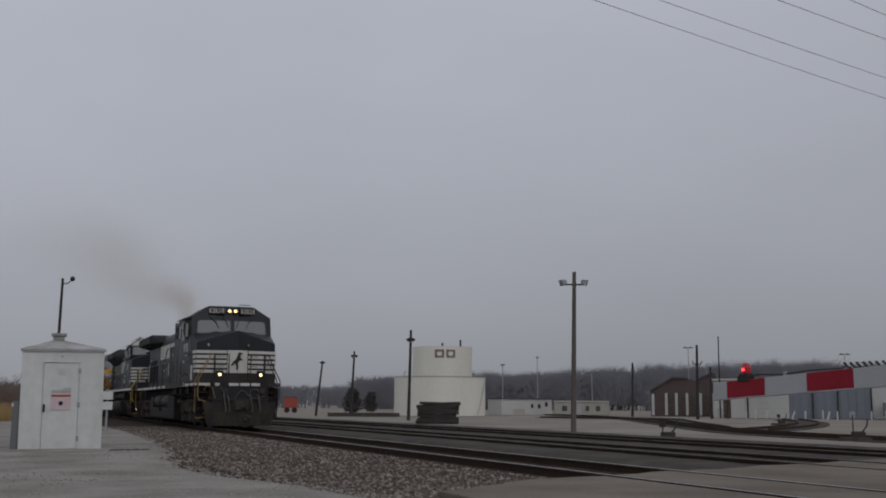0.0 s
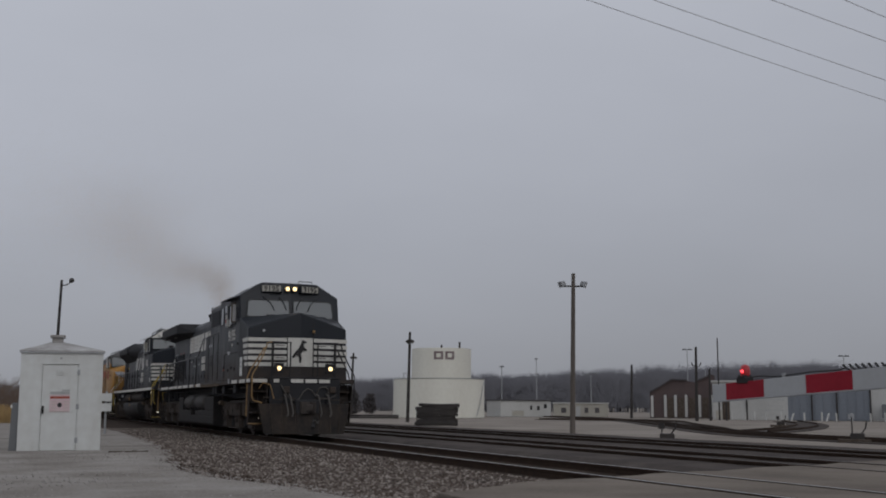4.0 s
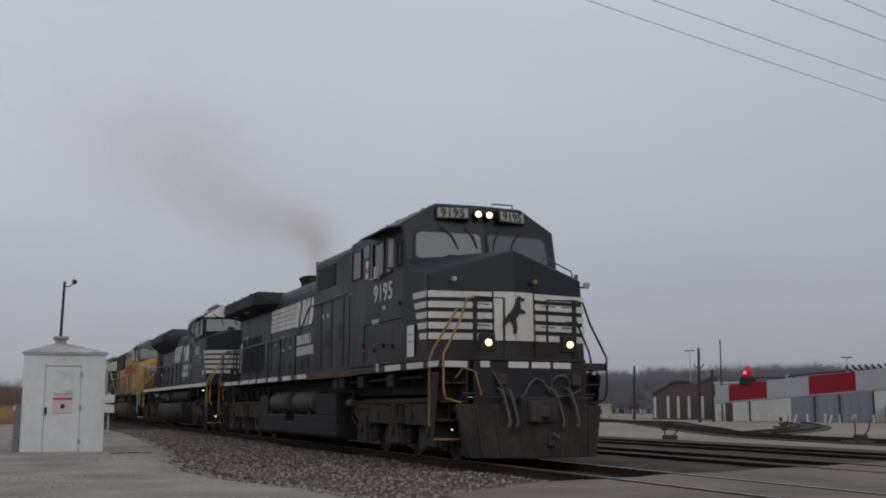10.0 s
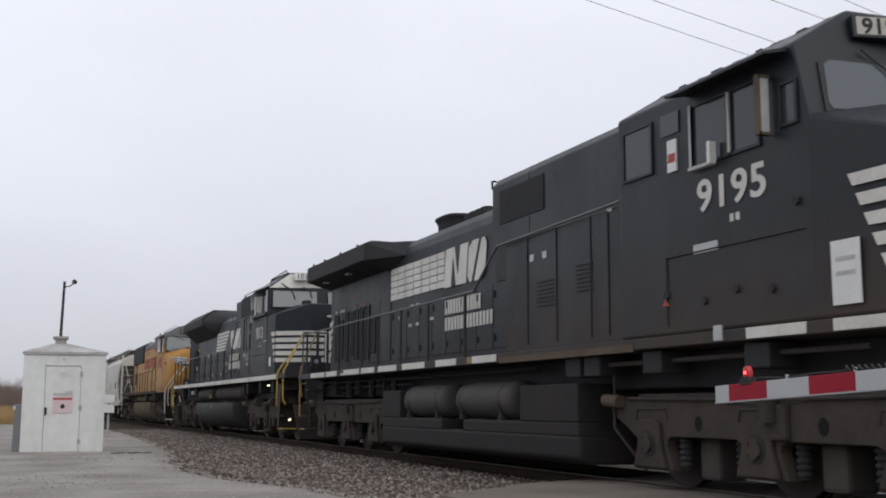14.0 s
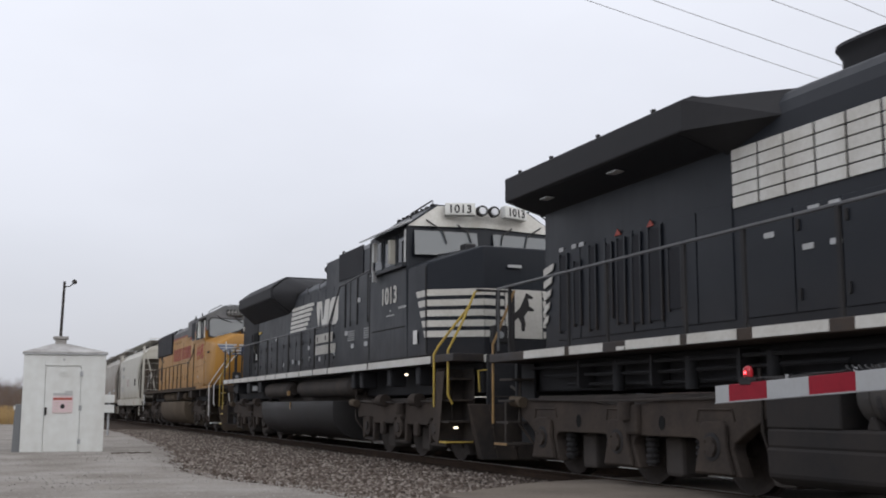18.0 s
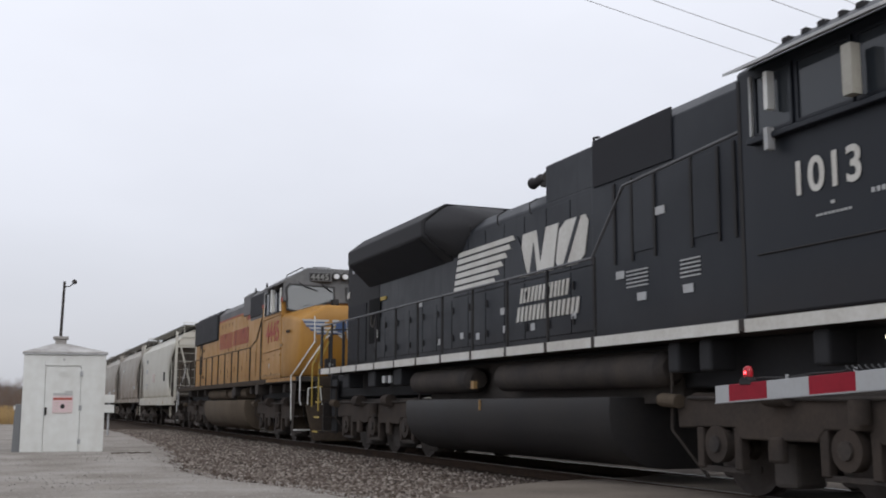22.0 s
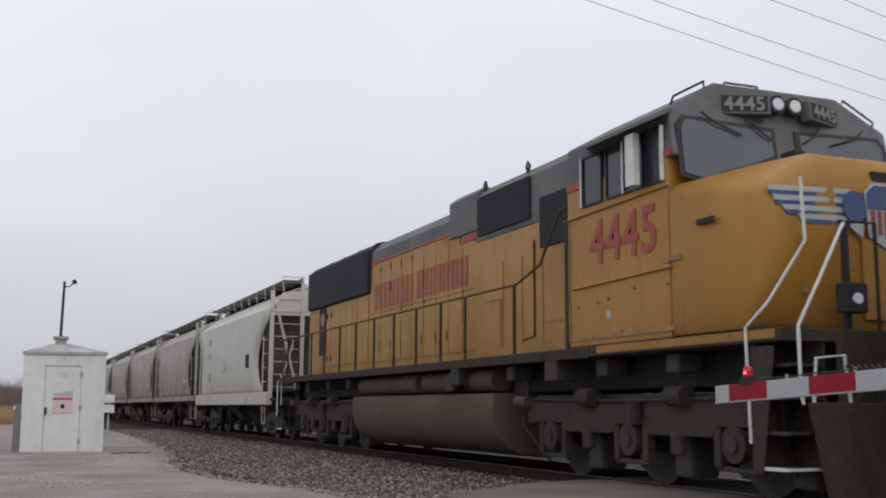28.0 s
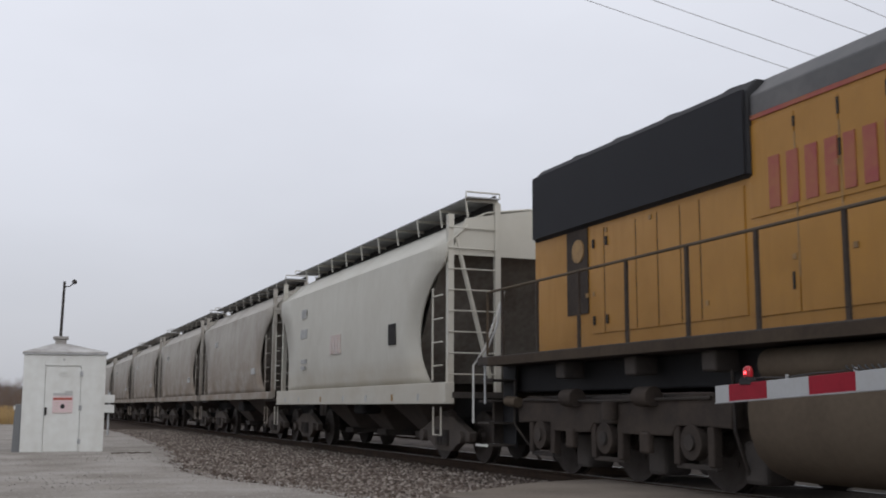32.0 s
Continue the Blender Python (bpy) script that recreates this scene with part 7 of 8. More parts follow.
# yard siding that curves away, with its dark bed
SIDING_PTS = [(69.7, 150.0), (66.3, 122.5), (56.1, 91.0), (42.6, 62.7), (34.0, 45.0), (31.6, 36.9), (30.8, 30.0), (30.5, 18.0)]
def bent(pts, n=60):
    p = [Vector((a, b, 0)) for a, b in pts]
    out = []
    for k in range(n + 1):
        t = k / n * (len(p) - 1)
        i = min(len(p) - 2, int(t))
        f = t - i
        p0, p1, p2, p3 = p[max(i - 1, 0)], p[i], p[i + 1], p[min(i + 2, len(p) - 1)]
        out.append(0.5 * ((2 * p1) + (p2 - p0) * f + (2 * p0 - 5 * p1 + 4 * p2 - p3) * f * f + (3 * p1 - p0 - 3 * p2 + p3) * f ** 3))
    return out


def ribbon(bm, line, off, half, z0, z1):
    L, R = [], []
    for i, p in enumerate(line):
        t = (line[min(i + 1, len(line) - 1)] - line[max(i - 1, 0)]).normalized()
        nrm = Vector((-t.y, t.x, 0))
        L.append(p + nrm * (off - half)), R.append(p + nrm * (off + half))
    a = [[bm.verts.new((q.x, q.y, zz)) for q in side for zz in (z0, z1)] for side in (L, R)]
    for i in range(len(line) - 1):
        l, r = a
        j = 2 * i
        for f in ((l[j + 1], r[j + 1], r[j + 3], l[j + 3]), (l[j], l[j + 1], l[j + 3], l[j + 2]), (r[j + 1], r[j], r[j + 2], r[j + 3])):
            bm.faces.new(f)


for line_pts in (SIDING_PTS, [(52.0, 100.0), (56.5, 86.0), (47.0, 68.0), (38.0, 52.0)], [(70.0, 84.0), (60.0, 70.0), (47.5, 56.0), (36.0, 46.0)]):
    sd = tagged(new("siding"), "rusty yard siding curving over dark cinders", "track", "curving yard sidings", "structure")
    line = bent(line_pts)
    bm = bmesh.new()
    ribbon(bm, line, 0, 1.5, YARD - 0.1, YARD + 0.005)
    part("siding_bed", bm, CINDER, sd)
    for o in (-0.75, 0.75):
        bm = bmesh.new()
        ribbon(bm, line, o, 0.04, YARD - 0.05, YARD + 0.13)
        part("rail", bm, RAILRUST, sd)


# ---- equipment shed on the lot ----
def shed():
    e = thing("equipment_shed", "white steel trackside equipment shed with a closed door", "shed", pose(1.22, 25.45, LOT - 0.06, 0, -0.5, -2.8))
    W, D, H = 0.985, 2.1, 2.36
    boxpart("base_plinth", (-W - 0.02, W + 0.02, -0.02, D + 0.02, -0.08, 0.06), CONCRETE, e, "", 0.01)
    bm = bmesh.new()
    for dims in ((-W, -0.485, 0, 0.05, 0.05, H), (0.415, W, 0, 0.05, 0.05, H), (-0.485, 0.415, 0, 0.05, 2.07, H)):
        quad_box(bm, *dims)
    part("front_wall", bm, SHEDWHITE, e, "", 0.004)
    boxpart("side_wall", (-W, -W + 0.05, 0.05, D, 0.05, H), SHEDWHITE, e)
    boxpart("side_wall", (W - 0.05, W, 0.05, D, 0.05, H), SHEDWHITE, e)
    boxpart("rear_wall", (-W, W, D - 0.05, D, 0.05, H), SHEDWHITE, e)
    bm = bmesh.new()
    o = 0.035
    hull(bm, [(sx * (W + o), y, H) for sx in (-1, 1) for y in (-o, D + o)] + [(sx * (W + o), y, H + 0.035) for sx in (-1, 1) for y in (-o, D + o)] + [(sx * 0.16 - 0.14, D / 2 + d, H + 0.27) for sx in (-1, 1) for d in (-0.16, 0.16)])
    part("roof", bm, SHEDROOF, e, "low dirty white hipped roof", 0.008)
    boxpart("eave_trim", (-W - o - 0.004, W + o + 0.004, -o - 0.006, -o + 0.02, H - 0.03, H + 0.004), GALV, e)
    v = boxpart("roof_vent", (-0.28, 0.0, D / 2 - 0.14, D / 2 + 0.14, H + 0.22, H + 0.38), SHEDROOF, e, "", 0.01)
    boxpart("vent_cap", (-0.33, 0.05, D / 2 - 0.19, D / 2 + 0.19, H + 0.38, H + 0.45), SHEDROOF, v, "", 0.015)
    d = boxpart("door", (-0.425, 0.425, 0.008, 0.04, 0.07, 2.06), SHEDWHITE, e, "closed white steel door", 0.008)
    for dims in ((-0.455, -0.43, 0.06, 2.09), (0.43, 0.455, 0.06, 2.09)):
        boxpart("door_frame", (dims[0], dims[1], -0.012, 0.03, dims[2], dims[3]), SHEDWHITE, e)
    boxpart("door_frame", (-0.455, 0.455, -0.012, 0.03, 2.07, 2.095), SHEDWHITE, e)
    for z in (0.3, 1.08, 1.88):
        boxpart("hinge", (0.40, 0.47, -0.028, 0.01, z - 0.06, z + 0.06), GALV, d)
    boxpart("door_handle", (-0.41, -0.36, -0.06, 0.01, 0.92, 1.10), DARK, d, "dark door handle", 0.01)
    for z in (0.17, 1.82):
        for k in range(3):
            boxpart("louvre", (-0.09, 0.09, -0.008, 0.012, z + 0.05 * k, z + 0.05 * k + 0.022), SHEDWHITE, d)
    sgn = boxpart("sign", (-0.26, 0.22, -0.006, 0.012, 0.96, 1.36), PINKSIGN, d, "faded pink sign with a red band and unreadable writing")
    boxpart("sign_band", (-0.25, 0.21, -0.011, 0.0, 1.27, 1.32), REDPAINT, d)
    boxpart("sign_band", (-0.25, 0.21, -0.011, 0.0, 0.97, 0.99), PINK, d)
    boxpart("sign_bar", (-0.25, 0.21, -0.010, 0.006, 1.37, 1.43), FADED, d)
    boxpart("sign_bar", (0.02, 0.21, -0.010, 0.006, 1.445, 1.48), FADED, d)
    bm = bmesh.new()
    rod(bm, (-0.02, -0.012, 1.12), (-0.02, 0.0, 1.12), 0.055, n=14)
    part("sign_symbol", bm, DARK, d)
    for z in (1.04, 1.12, 1.19):
        for x in (-0.22, 0.08):
            boxpart("sign_bar", (x, x + 0.11, -0.010, 0.004, z, z + 0.02), PINK, d)
    rodpart("porch_lamp", (0.0, -0.03, 2.21), (0.0, 0.01, 2.21), 0.025, GALV, e)
    for o in e.children_recursive:
        if o.name.split(".")[0] in ("door", "door_frame", "hinge", "door_handle", "louvre", "sign", "sign_band", "sign_bar", "sign_symbol", "porch_lamp"):
            o.data.transform(Matrix.Translation((-0.035 + (0.03 if o.name.startswith("sign") else 0), 0, 0)))
        o.data.transform(Matrix.Diagonal((0.88, 0.9, 0.945, 1)))
    return e


shed()
e = thing("meter_box", "grey steel electrical cabinet standing by the shed", "electrical box", pose(0.30, 25.6, LOT - 0.02, 0, 1.0, -2.8))
boxpart("cabinet", (-0.11, 0.10, 0, 0.14, 0.0, 1.06), BOXGREY, e, "", 0.012)
boxpart("cabinet_door", (-0.09, 0.08, -0.012, 0.004, 0.32, 1.0), BOXGREY, e, "", 0.006)
boxpart("meter", (-0.13, -0.06, 0.0, 0.06, 0.94, 1.02), BOARD, e)
pipepart("conduit", [(0.14, 0.05, 0.0), (0.14, 0.05, 0.35), (0.20, 0.08, 0.42)], 0.018, GALV, e)
e = thing("signal_cabinet", "small white double relay box on a post", "relay box", pose(3.42, 39.9, LOT))
rodpart("post", (0, 0.1, -0.05), (0, 0.1, 1.5), 0.04, GALV, e)
for z in (0.78, 1.13):
    boxpart("relay_box", (-0.17, 0.17, -0.08, 0.09, z, z + 0.28), SHEDWHITE, e, "white relay box", 0.01)
e = thing("debris", "flattened dark scrap lying on the gravel", "scrap")
e.location = (2.42, 24.4, LOT)
for k in range(5):
    bm = bmesh.new()
    quad_box(bm, -0.09, 0.09, -0.05, 0.05, 0.0, 0.025)
    bm.transform(pose(-0.15 + k * 0.16, rnd.uniform(-0.1, 0.1), 0.0, 0, rnd.uniform(-6, 6), rnd.uniform(0, 180)))
    part("scrap_piece", bm, TIE, e)


# ---- crossing gate: lowered arm along y, its mast behind the view ----
def gate():
    e = thing("crossing_gate", "lowered red and white striped crossing gate arm with a lit lamp", "crossing gate", pose(4.60, 0, 0))
    H0, SL = 1.327, -0.0468          # middle height at y = 0, and its fall towards the tip

    def mid(y):
        return H0 + SL * y
    marks = [6.28, 6.128]
    while marks[-1] > -1.2:
        marks.append(marks[-1] - 0.398)
    for k, (b, a) in enumerate(zip(marks, marks[1:])):
        bm = bmesh.new()
        hb = ha = 0.058
        prism(bm, [(a, mid(a) - ha), (b, mid(b) - hb), (b, mid(b) + hb), (a, mid(a) + ha)], "x", -0.02, 0.02)
        part("arm_section", bm, ARMRED if k % 2 else ARMWHITE, e, "red sheeting" if k % 2 else "white sheeting", 0.003)
    pipepart("edge_strip", [(-0.021, 6.28, mid(6.28) - 0.06), (-0.021, -1.2, mid(-1.2) - 0.06)], 0.006, GALV, e, "", 5)
    y, z = 5.94, mid(5.94) + 0.055
    boxpart("lamp_bracket", (-0.03, 0.03, y - 0.05, y + 0.06, z - 0.01, z + 0.03), DARK, e, "", 0.006)
    bm = bmesh.new()
    rings = [(0.030, 0.035), (0.033, 0.055), (0.033, 0.080), (0.028, 0.100), (0.018, 0.112), (0.005, 0.117)]
    for (r0, h0), (r1, h1) in zip(rings, rings[1:]):
        rod(bm, (0, y, z + h0), (0, y, z + h1), r0, r1, 18)
    bmesh.ops.remove_doubles(bm, verts=bm.verts, dist=0.0005)
    lamp = part("gate_lamp", bm, REDLENS, e, "red dome lamp", 0, True)
    bm = bmesh.new()
    rod(bm, (-0.037, y - 0.012, z + 0.07), (-0.022, y - 0.008, z + 0.07), 0.009, n=12)
    part("lit_core", bm, REDLIT, lamp)
    boxpart("lamp_foot", (-0.03, 0.03, y - 0.03, y + 0.04, z + 0.02, z + 0.045), DARK, e)
    for yy in (5.55, 4.95):
        rodpart("arm_bolt", (0, yy, mid(yy) + 0.05), (0, yy, mid(yy) + 0.085), 0.012, GALV, e)
    cable = [(0.0, 5.9, z + 0.03), (0.0, 5.8, mid(5.8) + 0.085), (0.0, 5.6, mid(5.6) + 0.068), (0.0, 5.3, mid(5.3) + 0.075), (0.0, 5.05, mid(5.05) + 0.068)]
    for k in range(40):
        cable.append((0.018 * math.cos(k * 1.05), 5.02 - k * 0.0085 + 0.018 * math.sin(k * 1.05), mid(5.0) + 0.08 + 0.018 * math.sin(k * 1.05)))
    cable += [(0.0, 4.4, mid(4.4) + 0.07), (0.0, -1.0, mid(-1) + 0.09)]
    pipepart("lamp_cable", cable, 0.005, RUBBER, e, "black lamp cable", 5)
    rodpart("mast", (0.25, -1.35, -0.1), (0.25, -1.35, 3.2), 0.065, GALV, e)
    boxpart("gate_motor", (-0.05, 0.5, -1.75, -1.1, 1.0, 1.75), GALV, e, "", 0.04)
    boxpart("mast_base", (0.0, 0.5, -1.6, -1.1, -0.1, 0.12), CONCRETE, e, "", 0.03)
    return e


gate()


# ---- poles, lamps and wires ----
def pole(label, x, y, z0, z1, r, material, lean=(0, 0), cat="pole"):
    e = thing("utility_pole", label, cat, pose(x, y, z0))
    bm = bmesh.new()
    n = 8
    rings = [(lean[0] * k / n, lean[1] * k / n, (z1 - z0) * k / n) for k in range(n + 1)]
    pipe(bm, rings, r, 10)
    for v in bm.verts:
        k = v.co.z / (z1 - z0)
        ax = Vector((lean[0] * k, lean[1] * k, v.co.z))
        v.co = ax + (v.co - ax) * (1 - 0.32 * k)
    part("shaft", bm, material, e, "", 0, True)
    return e, Vector((lean[0], lean[1], z1 - z0))


def flood(e, p, d, material=GALV):
    """A floodlight head at p that looks along d, on a short arm."""
    m = Matrix.Translation(p) @ Vector(d).to_track_quat("Y", "Z").to_matrix().to_4x4()
    bm = bmesh.new()
    lo, hi = prism(bm, [(-0.10, -0.09), (0.10, -0.09), (0.10, 0.09), (-0.10, 0.09)], "y", -0.12, 0.16)
    for v in hi:
        v.co.x *= 1.9
        v.co.z *= 1.7
    bm.transform(m)
    h = part("floodlight", bm, material, e, "", 0.015)
    bm = bmesh.new()
    quad_box(bm, -0.16, 0.16, 0.161, 0.168, -0.13, 0.13)
    bm.transform(m)
    part("lens", bm, LAMPOFF, h)


RIGHT = Vector((0.93, -0.37, 0))
TOWARD = Vector((-0.37, -0.93, 0))
e, top = pole("tall weathered timber pole with two floodlights", 25.30, 45.77, YARD, 7.38, 0.135, POLEWOOD, (0.12, -0.05), "light pole")
bm = bmesh.new()
c = top - Vector((0, 0, 0.62))
rod(bm, c - RIGHT * 0.55, c + RIGHT * 0.50, 0.045, n=6)
part("crossarm", bm, DARKPOLE, e)
flood(e, c - RIGHT * 0.52 + Vector((0, 0, 0.12)), -RIGHT * 0.9 + TOWARD * 0.3 + Vector((0, 0, -0.35)))
flood(e, c + RIGHT * 0.46 + Vector((0, 0, 0.12)), RIGHT * 0.9 + TOWARD * 0.3 + Vector((0, 0, -0.35)))

e, top = pole("dark timber pole with a cluster of lamps", 30.05, 81.35, YARD, 6.9, 0.14, DARKPOLE, (0.14, 0), "light pole")
for a in (-1, 1):
    flood(e, top + RIGHT * a * 0.16 - Vector((0, 0, 0.75)), RIGHT * a + Vector((0, 0, -0.9)), DARKPOLE)
e, top = pole("dark timber pole with a lamp head", 35.55, 114.6, YARD, 6.8, 0.15, DARKPOLE, (0.32, 0), "light pole")
for a in (-1, 1):
    flood(e, top + RIGHT * a * 0.2 - Vector((0, 0, 0.5)), RIGHT * a + Vector((0, 0, -0.9)), DARKPOLE)
e, top = pole("leaning dark timber pole", 31.9, 115.7, YARD, 5.7, 0.14, DARKPOLE, (0.62, -0.1))
rodpart("pole_cap", top - RIGHT * 0.3 - Vector((0, 0, 0.2)), top + RIGHT * 0.25 - Vector((0, 0, 0.2)), 0.1, DARKPOLE, e)
pole("plain dark timber pole", 68.85, 110.25, YARD, 6.0, 0.17, DARKPOLE, (0.15, 0))
e, top = pole("dark timber pole with pins and insulators", 61.3, 86.6, YARD, 6.75, 0.17, DARKPOLE, (0.1, 0))
for a in (-1, 1):
    pipepart("insulator_arm", [top - Vector((0, 0, 1.9)), top + RIGHT * a * 0.35 - Vector((0, 0, 1.8)), top + RIGHT * a * 0.45 - Vector((0, 0, 1.5))], 0.05, DARKPOLE, e)
pole("slender dark distant timber mast", 70.1, 95.0, YARD, 8.3, 0.09, DARKPOLE)
pole("short dark post by the long building", 64.7, 89.1, YARD, 4.8, 0.14, DARKPOLE)
pole("thin dark post before the long building", 68.0, 91.0, YARD, 2.6, 0.10, DARKPOLE)


def mast(x, y, z1, heads, label):
    e, top = pole(label, x, y, YARD, z1, 0.085, GALV, (0, 0), "light mast")
    for k in range(heads):
        a = (k - (heads - 1) / 2) * 0.9
        boxpart("lamp_head", (top.x + a * 0.93 - 0.24, top.x + a * 0.93 + 0.24, top.y - a * 0.37 - 0.2, top.y - a * 0.37 + 0.2, top.z - 0.03, top.z + 0.17), BOXGREY, e)
    if heads > 1:
        rodpart("crossbar", top - RIGHT * heads * 0.45, top + RIGHT * heads * 0.45, 0.05, BOXGREY, e)


for px, py, z1, heads in ((106.0, 152.0, 10.6, 2), (66.0, 140.0, 6.6, 1), (80.0, 139.0, 5.7, 2), (92.0, 180.0, 9.8, 1), (74.5, 190.0, 10.0, 0), (121.0, 132.0, 9.0, 2), (58.0, 148.0, 4.6, 0), (110.0, 260.0, 15.0, 2), (41.0, 210.0, 6.2, 2), (122.5, 170.0, 8.0, 0)):
    mast(px, py, z1, heads, "slender distant steel light mast in the yard")

e, top = pole("dark pole behind the shed with a small lamp on an arm", 2.12, 51.95, LOT - 0.1, 6.6, 0.085, DARKPOLE, (0.10, 0), "light pole")
pipepart("lamp_arm", [top - Vector((0, 0, 0.25)), top + Vector((0.22, 0, -0.22)), top + Vector((0.42, 0, -0.05))], 0.025, DARKPOLE, e)
bm = bmesh.new()
bmesh.ops.create_icosphere(bm, subdivisions=2, radius=0.12, matrix=Matrix.Translation(top + Vector((0.43, 0, 0.0))))
part("lamp", bm, DARKPOLE, e, "round dark lamp", 0, True)

WIRES = [((10.30, 17.89), (21.11, 21.11)), ((11.52, 17.38), (19.74, 19.70)), ((13.70, 16.47), (17.58, 17.48)), ((15.04, 15.91), (16.46, 16.33))]
for s_along in (-46.0, 44.0):
    d = Vector((0.9606, 0.278, 0))
    p = Vector((13.4, 16.9, 0)) + d * s_along
    e, top = pole("timber line pole beside the road", p.x, p.y, -0.4, 9.7, 0.16, POLEWOOD)
    nrm = Vector((-d.y, d.x, 0))
    bm = bmesh.new()
    rod(bm, top - nrm * 2.6 - Vector((0, 0, 0.72)), top + nrm * 2.6 - Vector((0, 0, 0.72)), 0.06, n=6)
    part("crossarm", bm, POLEWOOD, e)
for a, b in WIRES:
    a, b = Vector((*a, 9.0)), Vector((*b, 9.0))
    d = (b - a).normalized()
    m = (a + b) / 2
    pts = []
    k0 = Vector((13.4, 16.9, 9.0))
    for k in range(25):
        s_ = -46 + 90 * k / 24
        p = m + d * ((k0 - m).dot(d) + s_)
        p.z = 9.0 + 0.00045 * s_ * s_ - 0.02
        pts.append(p)
    e = tagged(new("power_line"), "thin overhead power line over the road", "power line", "overhead power lines")
    pipepart("conductor", pts, 0.008, WIRE, e, "", 5)


# ---- yard: tanks, buildings, stacks, vehicles ----
def storage_tank(c, r, h, label, bands):
    e = thing("storage_tank", label, "storage tank", Matrix.Translation(c))
    bm = bmesh.new()
    rod(bm, (0, 0, 0), (0, 0, h), r, n=56)
    part("shell", bm, TANKWHITE, e, "", 0, True)
    bm = bmesh.new()
    rod(bm, (0, 0, h), (0, 0, h + 0.02 * r), r, 0.3, 56)
    part("roof", bm, TANKWHITE, e, "shallow cone roof", 0, True)
    for z in bands:
        bm = bmesh.new()
        rod(bm, (0, 0, z), (0, 0, z + 0.07), r + 0.05, n=56)
        part("ring", bm, GALV, e)
    return e


t1 = storage_tank(Vector((47.6, 118.3, YARD)), 5.35, 4.45, "squat white storage tank with a rim and a sloping stair", (4.40,))
bm = bmesh.new()
for k in range(14):
    a = radians(-118 + 9 + k * 1.6 + 30)
    a2 = radians(-60 + k * 1.5)
    rod(bm, (math.cos(a2) * 5.45, math.sin(a2) * 5.45, 0.2 + k * 0.29), (math.cos(a2 + 0.05) * 5.45, math.sin(a2 + 0.05) * 5.45, 0.35 + k * 0.29), 0.06, n=5)
part("stair", bm, SILVER, t1)
pipepart("vent_pipe", [(-5.0, -1.5, 4.4), (-5.0, -1.5, 5.0), (-4.7, -1.5, 5.05)], 0.06, GALV, t1)
t2 = storage_tank(Vector((58.3, 144.0, YARD)), 4.28, 9.45, "taller white storage tank with a dark weathered sign", ())
for k, (x0, x1, z0, z1) in enumerate(((-1.55, -0.25, 7.8, 8.95), (0.05, 1.30, 7.8, 8.95))):
    bm = bmesh.new()
    c0 = Vector((-0.375, -0.927, 0))
    rt = Vector((0.927, -0.375, 0))
    pts = []
    for x, z in ((x0, z0), (x1, z0), (x1, z1), (x0, z1)):
        xx = x + 0.5
        pts.append(rt * xx + c0 * (math.sqrt(4.28 ** 2 - xx * xx) + 0.02) + Vector((0, 0, z)))
    slab(bm, pts, 0.03, 0.03)
    sign = part("sign_shape", bm, DULLMARK, t2, "plain dark hollow sign shape")
    bm = bmesh.new()
    mid = (pts[0] + pts[2]) / 2
    slab(bm, [mid + (p - mid) * 0.48 + c0 * 0.02 for p in pts], 0.03, 0.03)
    part("sign_middle", bm, TANKWHITE, sign)
for a in (-0.6, 2.2):
    rodpart("roof_vent", (a, -1.5, 9.4), (a, -1.5, 10.0 + 0.5 * (a > 0)), 0.14, DARKPOLE, t2)

e = thing("tie_stack", "dark stack of old timber ties on the yard", "tie stack", pose(27.5, 68.7, YARD, 0, 0, -22))
STACK_MESH = bmesh.new()
quad_box(STACK_MESH, -1.25, 1.25, -0.11, 0.11, 0, 0.19)
STACK_MESH = finish("tie", STACK_MESH, DARKPOLE, 0.012)
for layer in range(7):
    for k in range(5):
        o = new("tie", STACK_MESH)
        o.parent = e
        o.matrix_basis = pose(rnd.uniform(-0.22, 0.22) + (0.18 if layer > 5 else 0), -0.5 + k * 0.25, layer * 0.205 + rnd.uniform(0, 0.02), 0, rnd.uniform(-2, 2), rnd.uniform(-5, 5))
for k in range(3):
    o = new("tie", STACK_MESH)
    o.parent = e
    o.matrix_basis = pose(-0.25 + 0.2 * k, -0.72 - 0.2 * k, 0.0 + 0.02 * k, 0, 0, rnd.uniform(-9, 9))
e = thing("tie_stack", "low scattered pile of timber ties", "tie stack", pose(33.5, 108.5, YARD, 0, 0, -18))
for k in range(6):
    o = new("tie", STACK_MESH)
    o.parent = e
    o.matrix_basis = pose(-1.0 + 2.5 * (k % 3), (k // 3) * 0.4, 0.2 * (k // 3), 0, 0, rnd.uniform(-8, 8))


def wall_frame(name, label, p0, p1, cat="building"):
    """An empty at p0 whose x runs to p1 and whose -y looks at the viewer."""
    a = math.degrees(math.atan2(p1[1] - p0[1], p1[0] - p0[0]))
    return thing(name, label, cat, pose(p0[0], p0[1], YARD, 0, 0, a)), math.hypot(p1[0] - p0[0], p1[1] - p0[1])


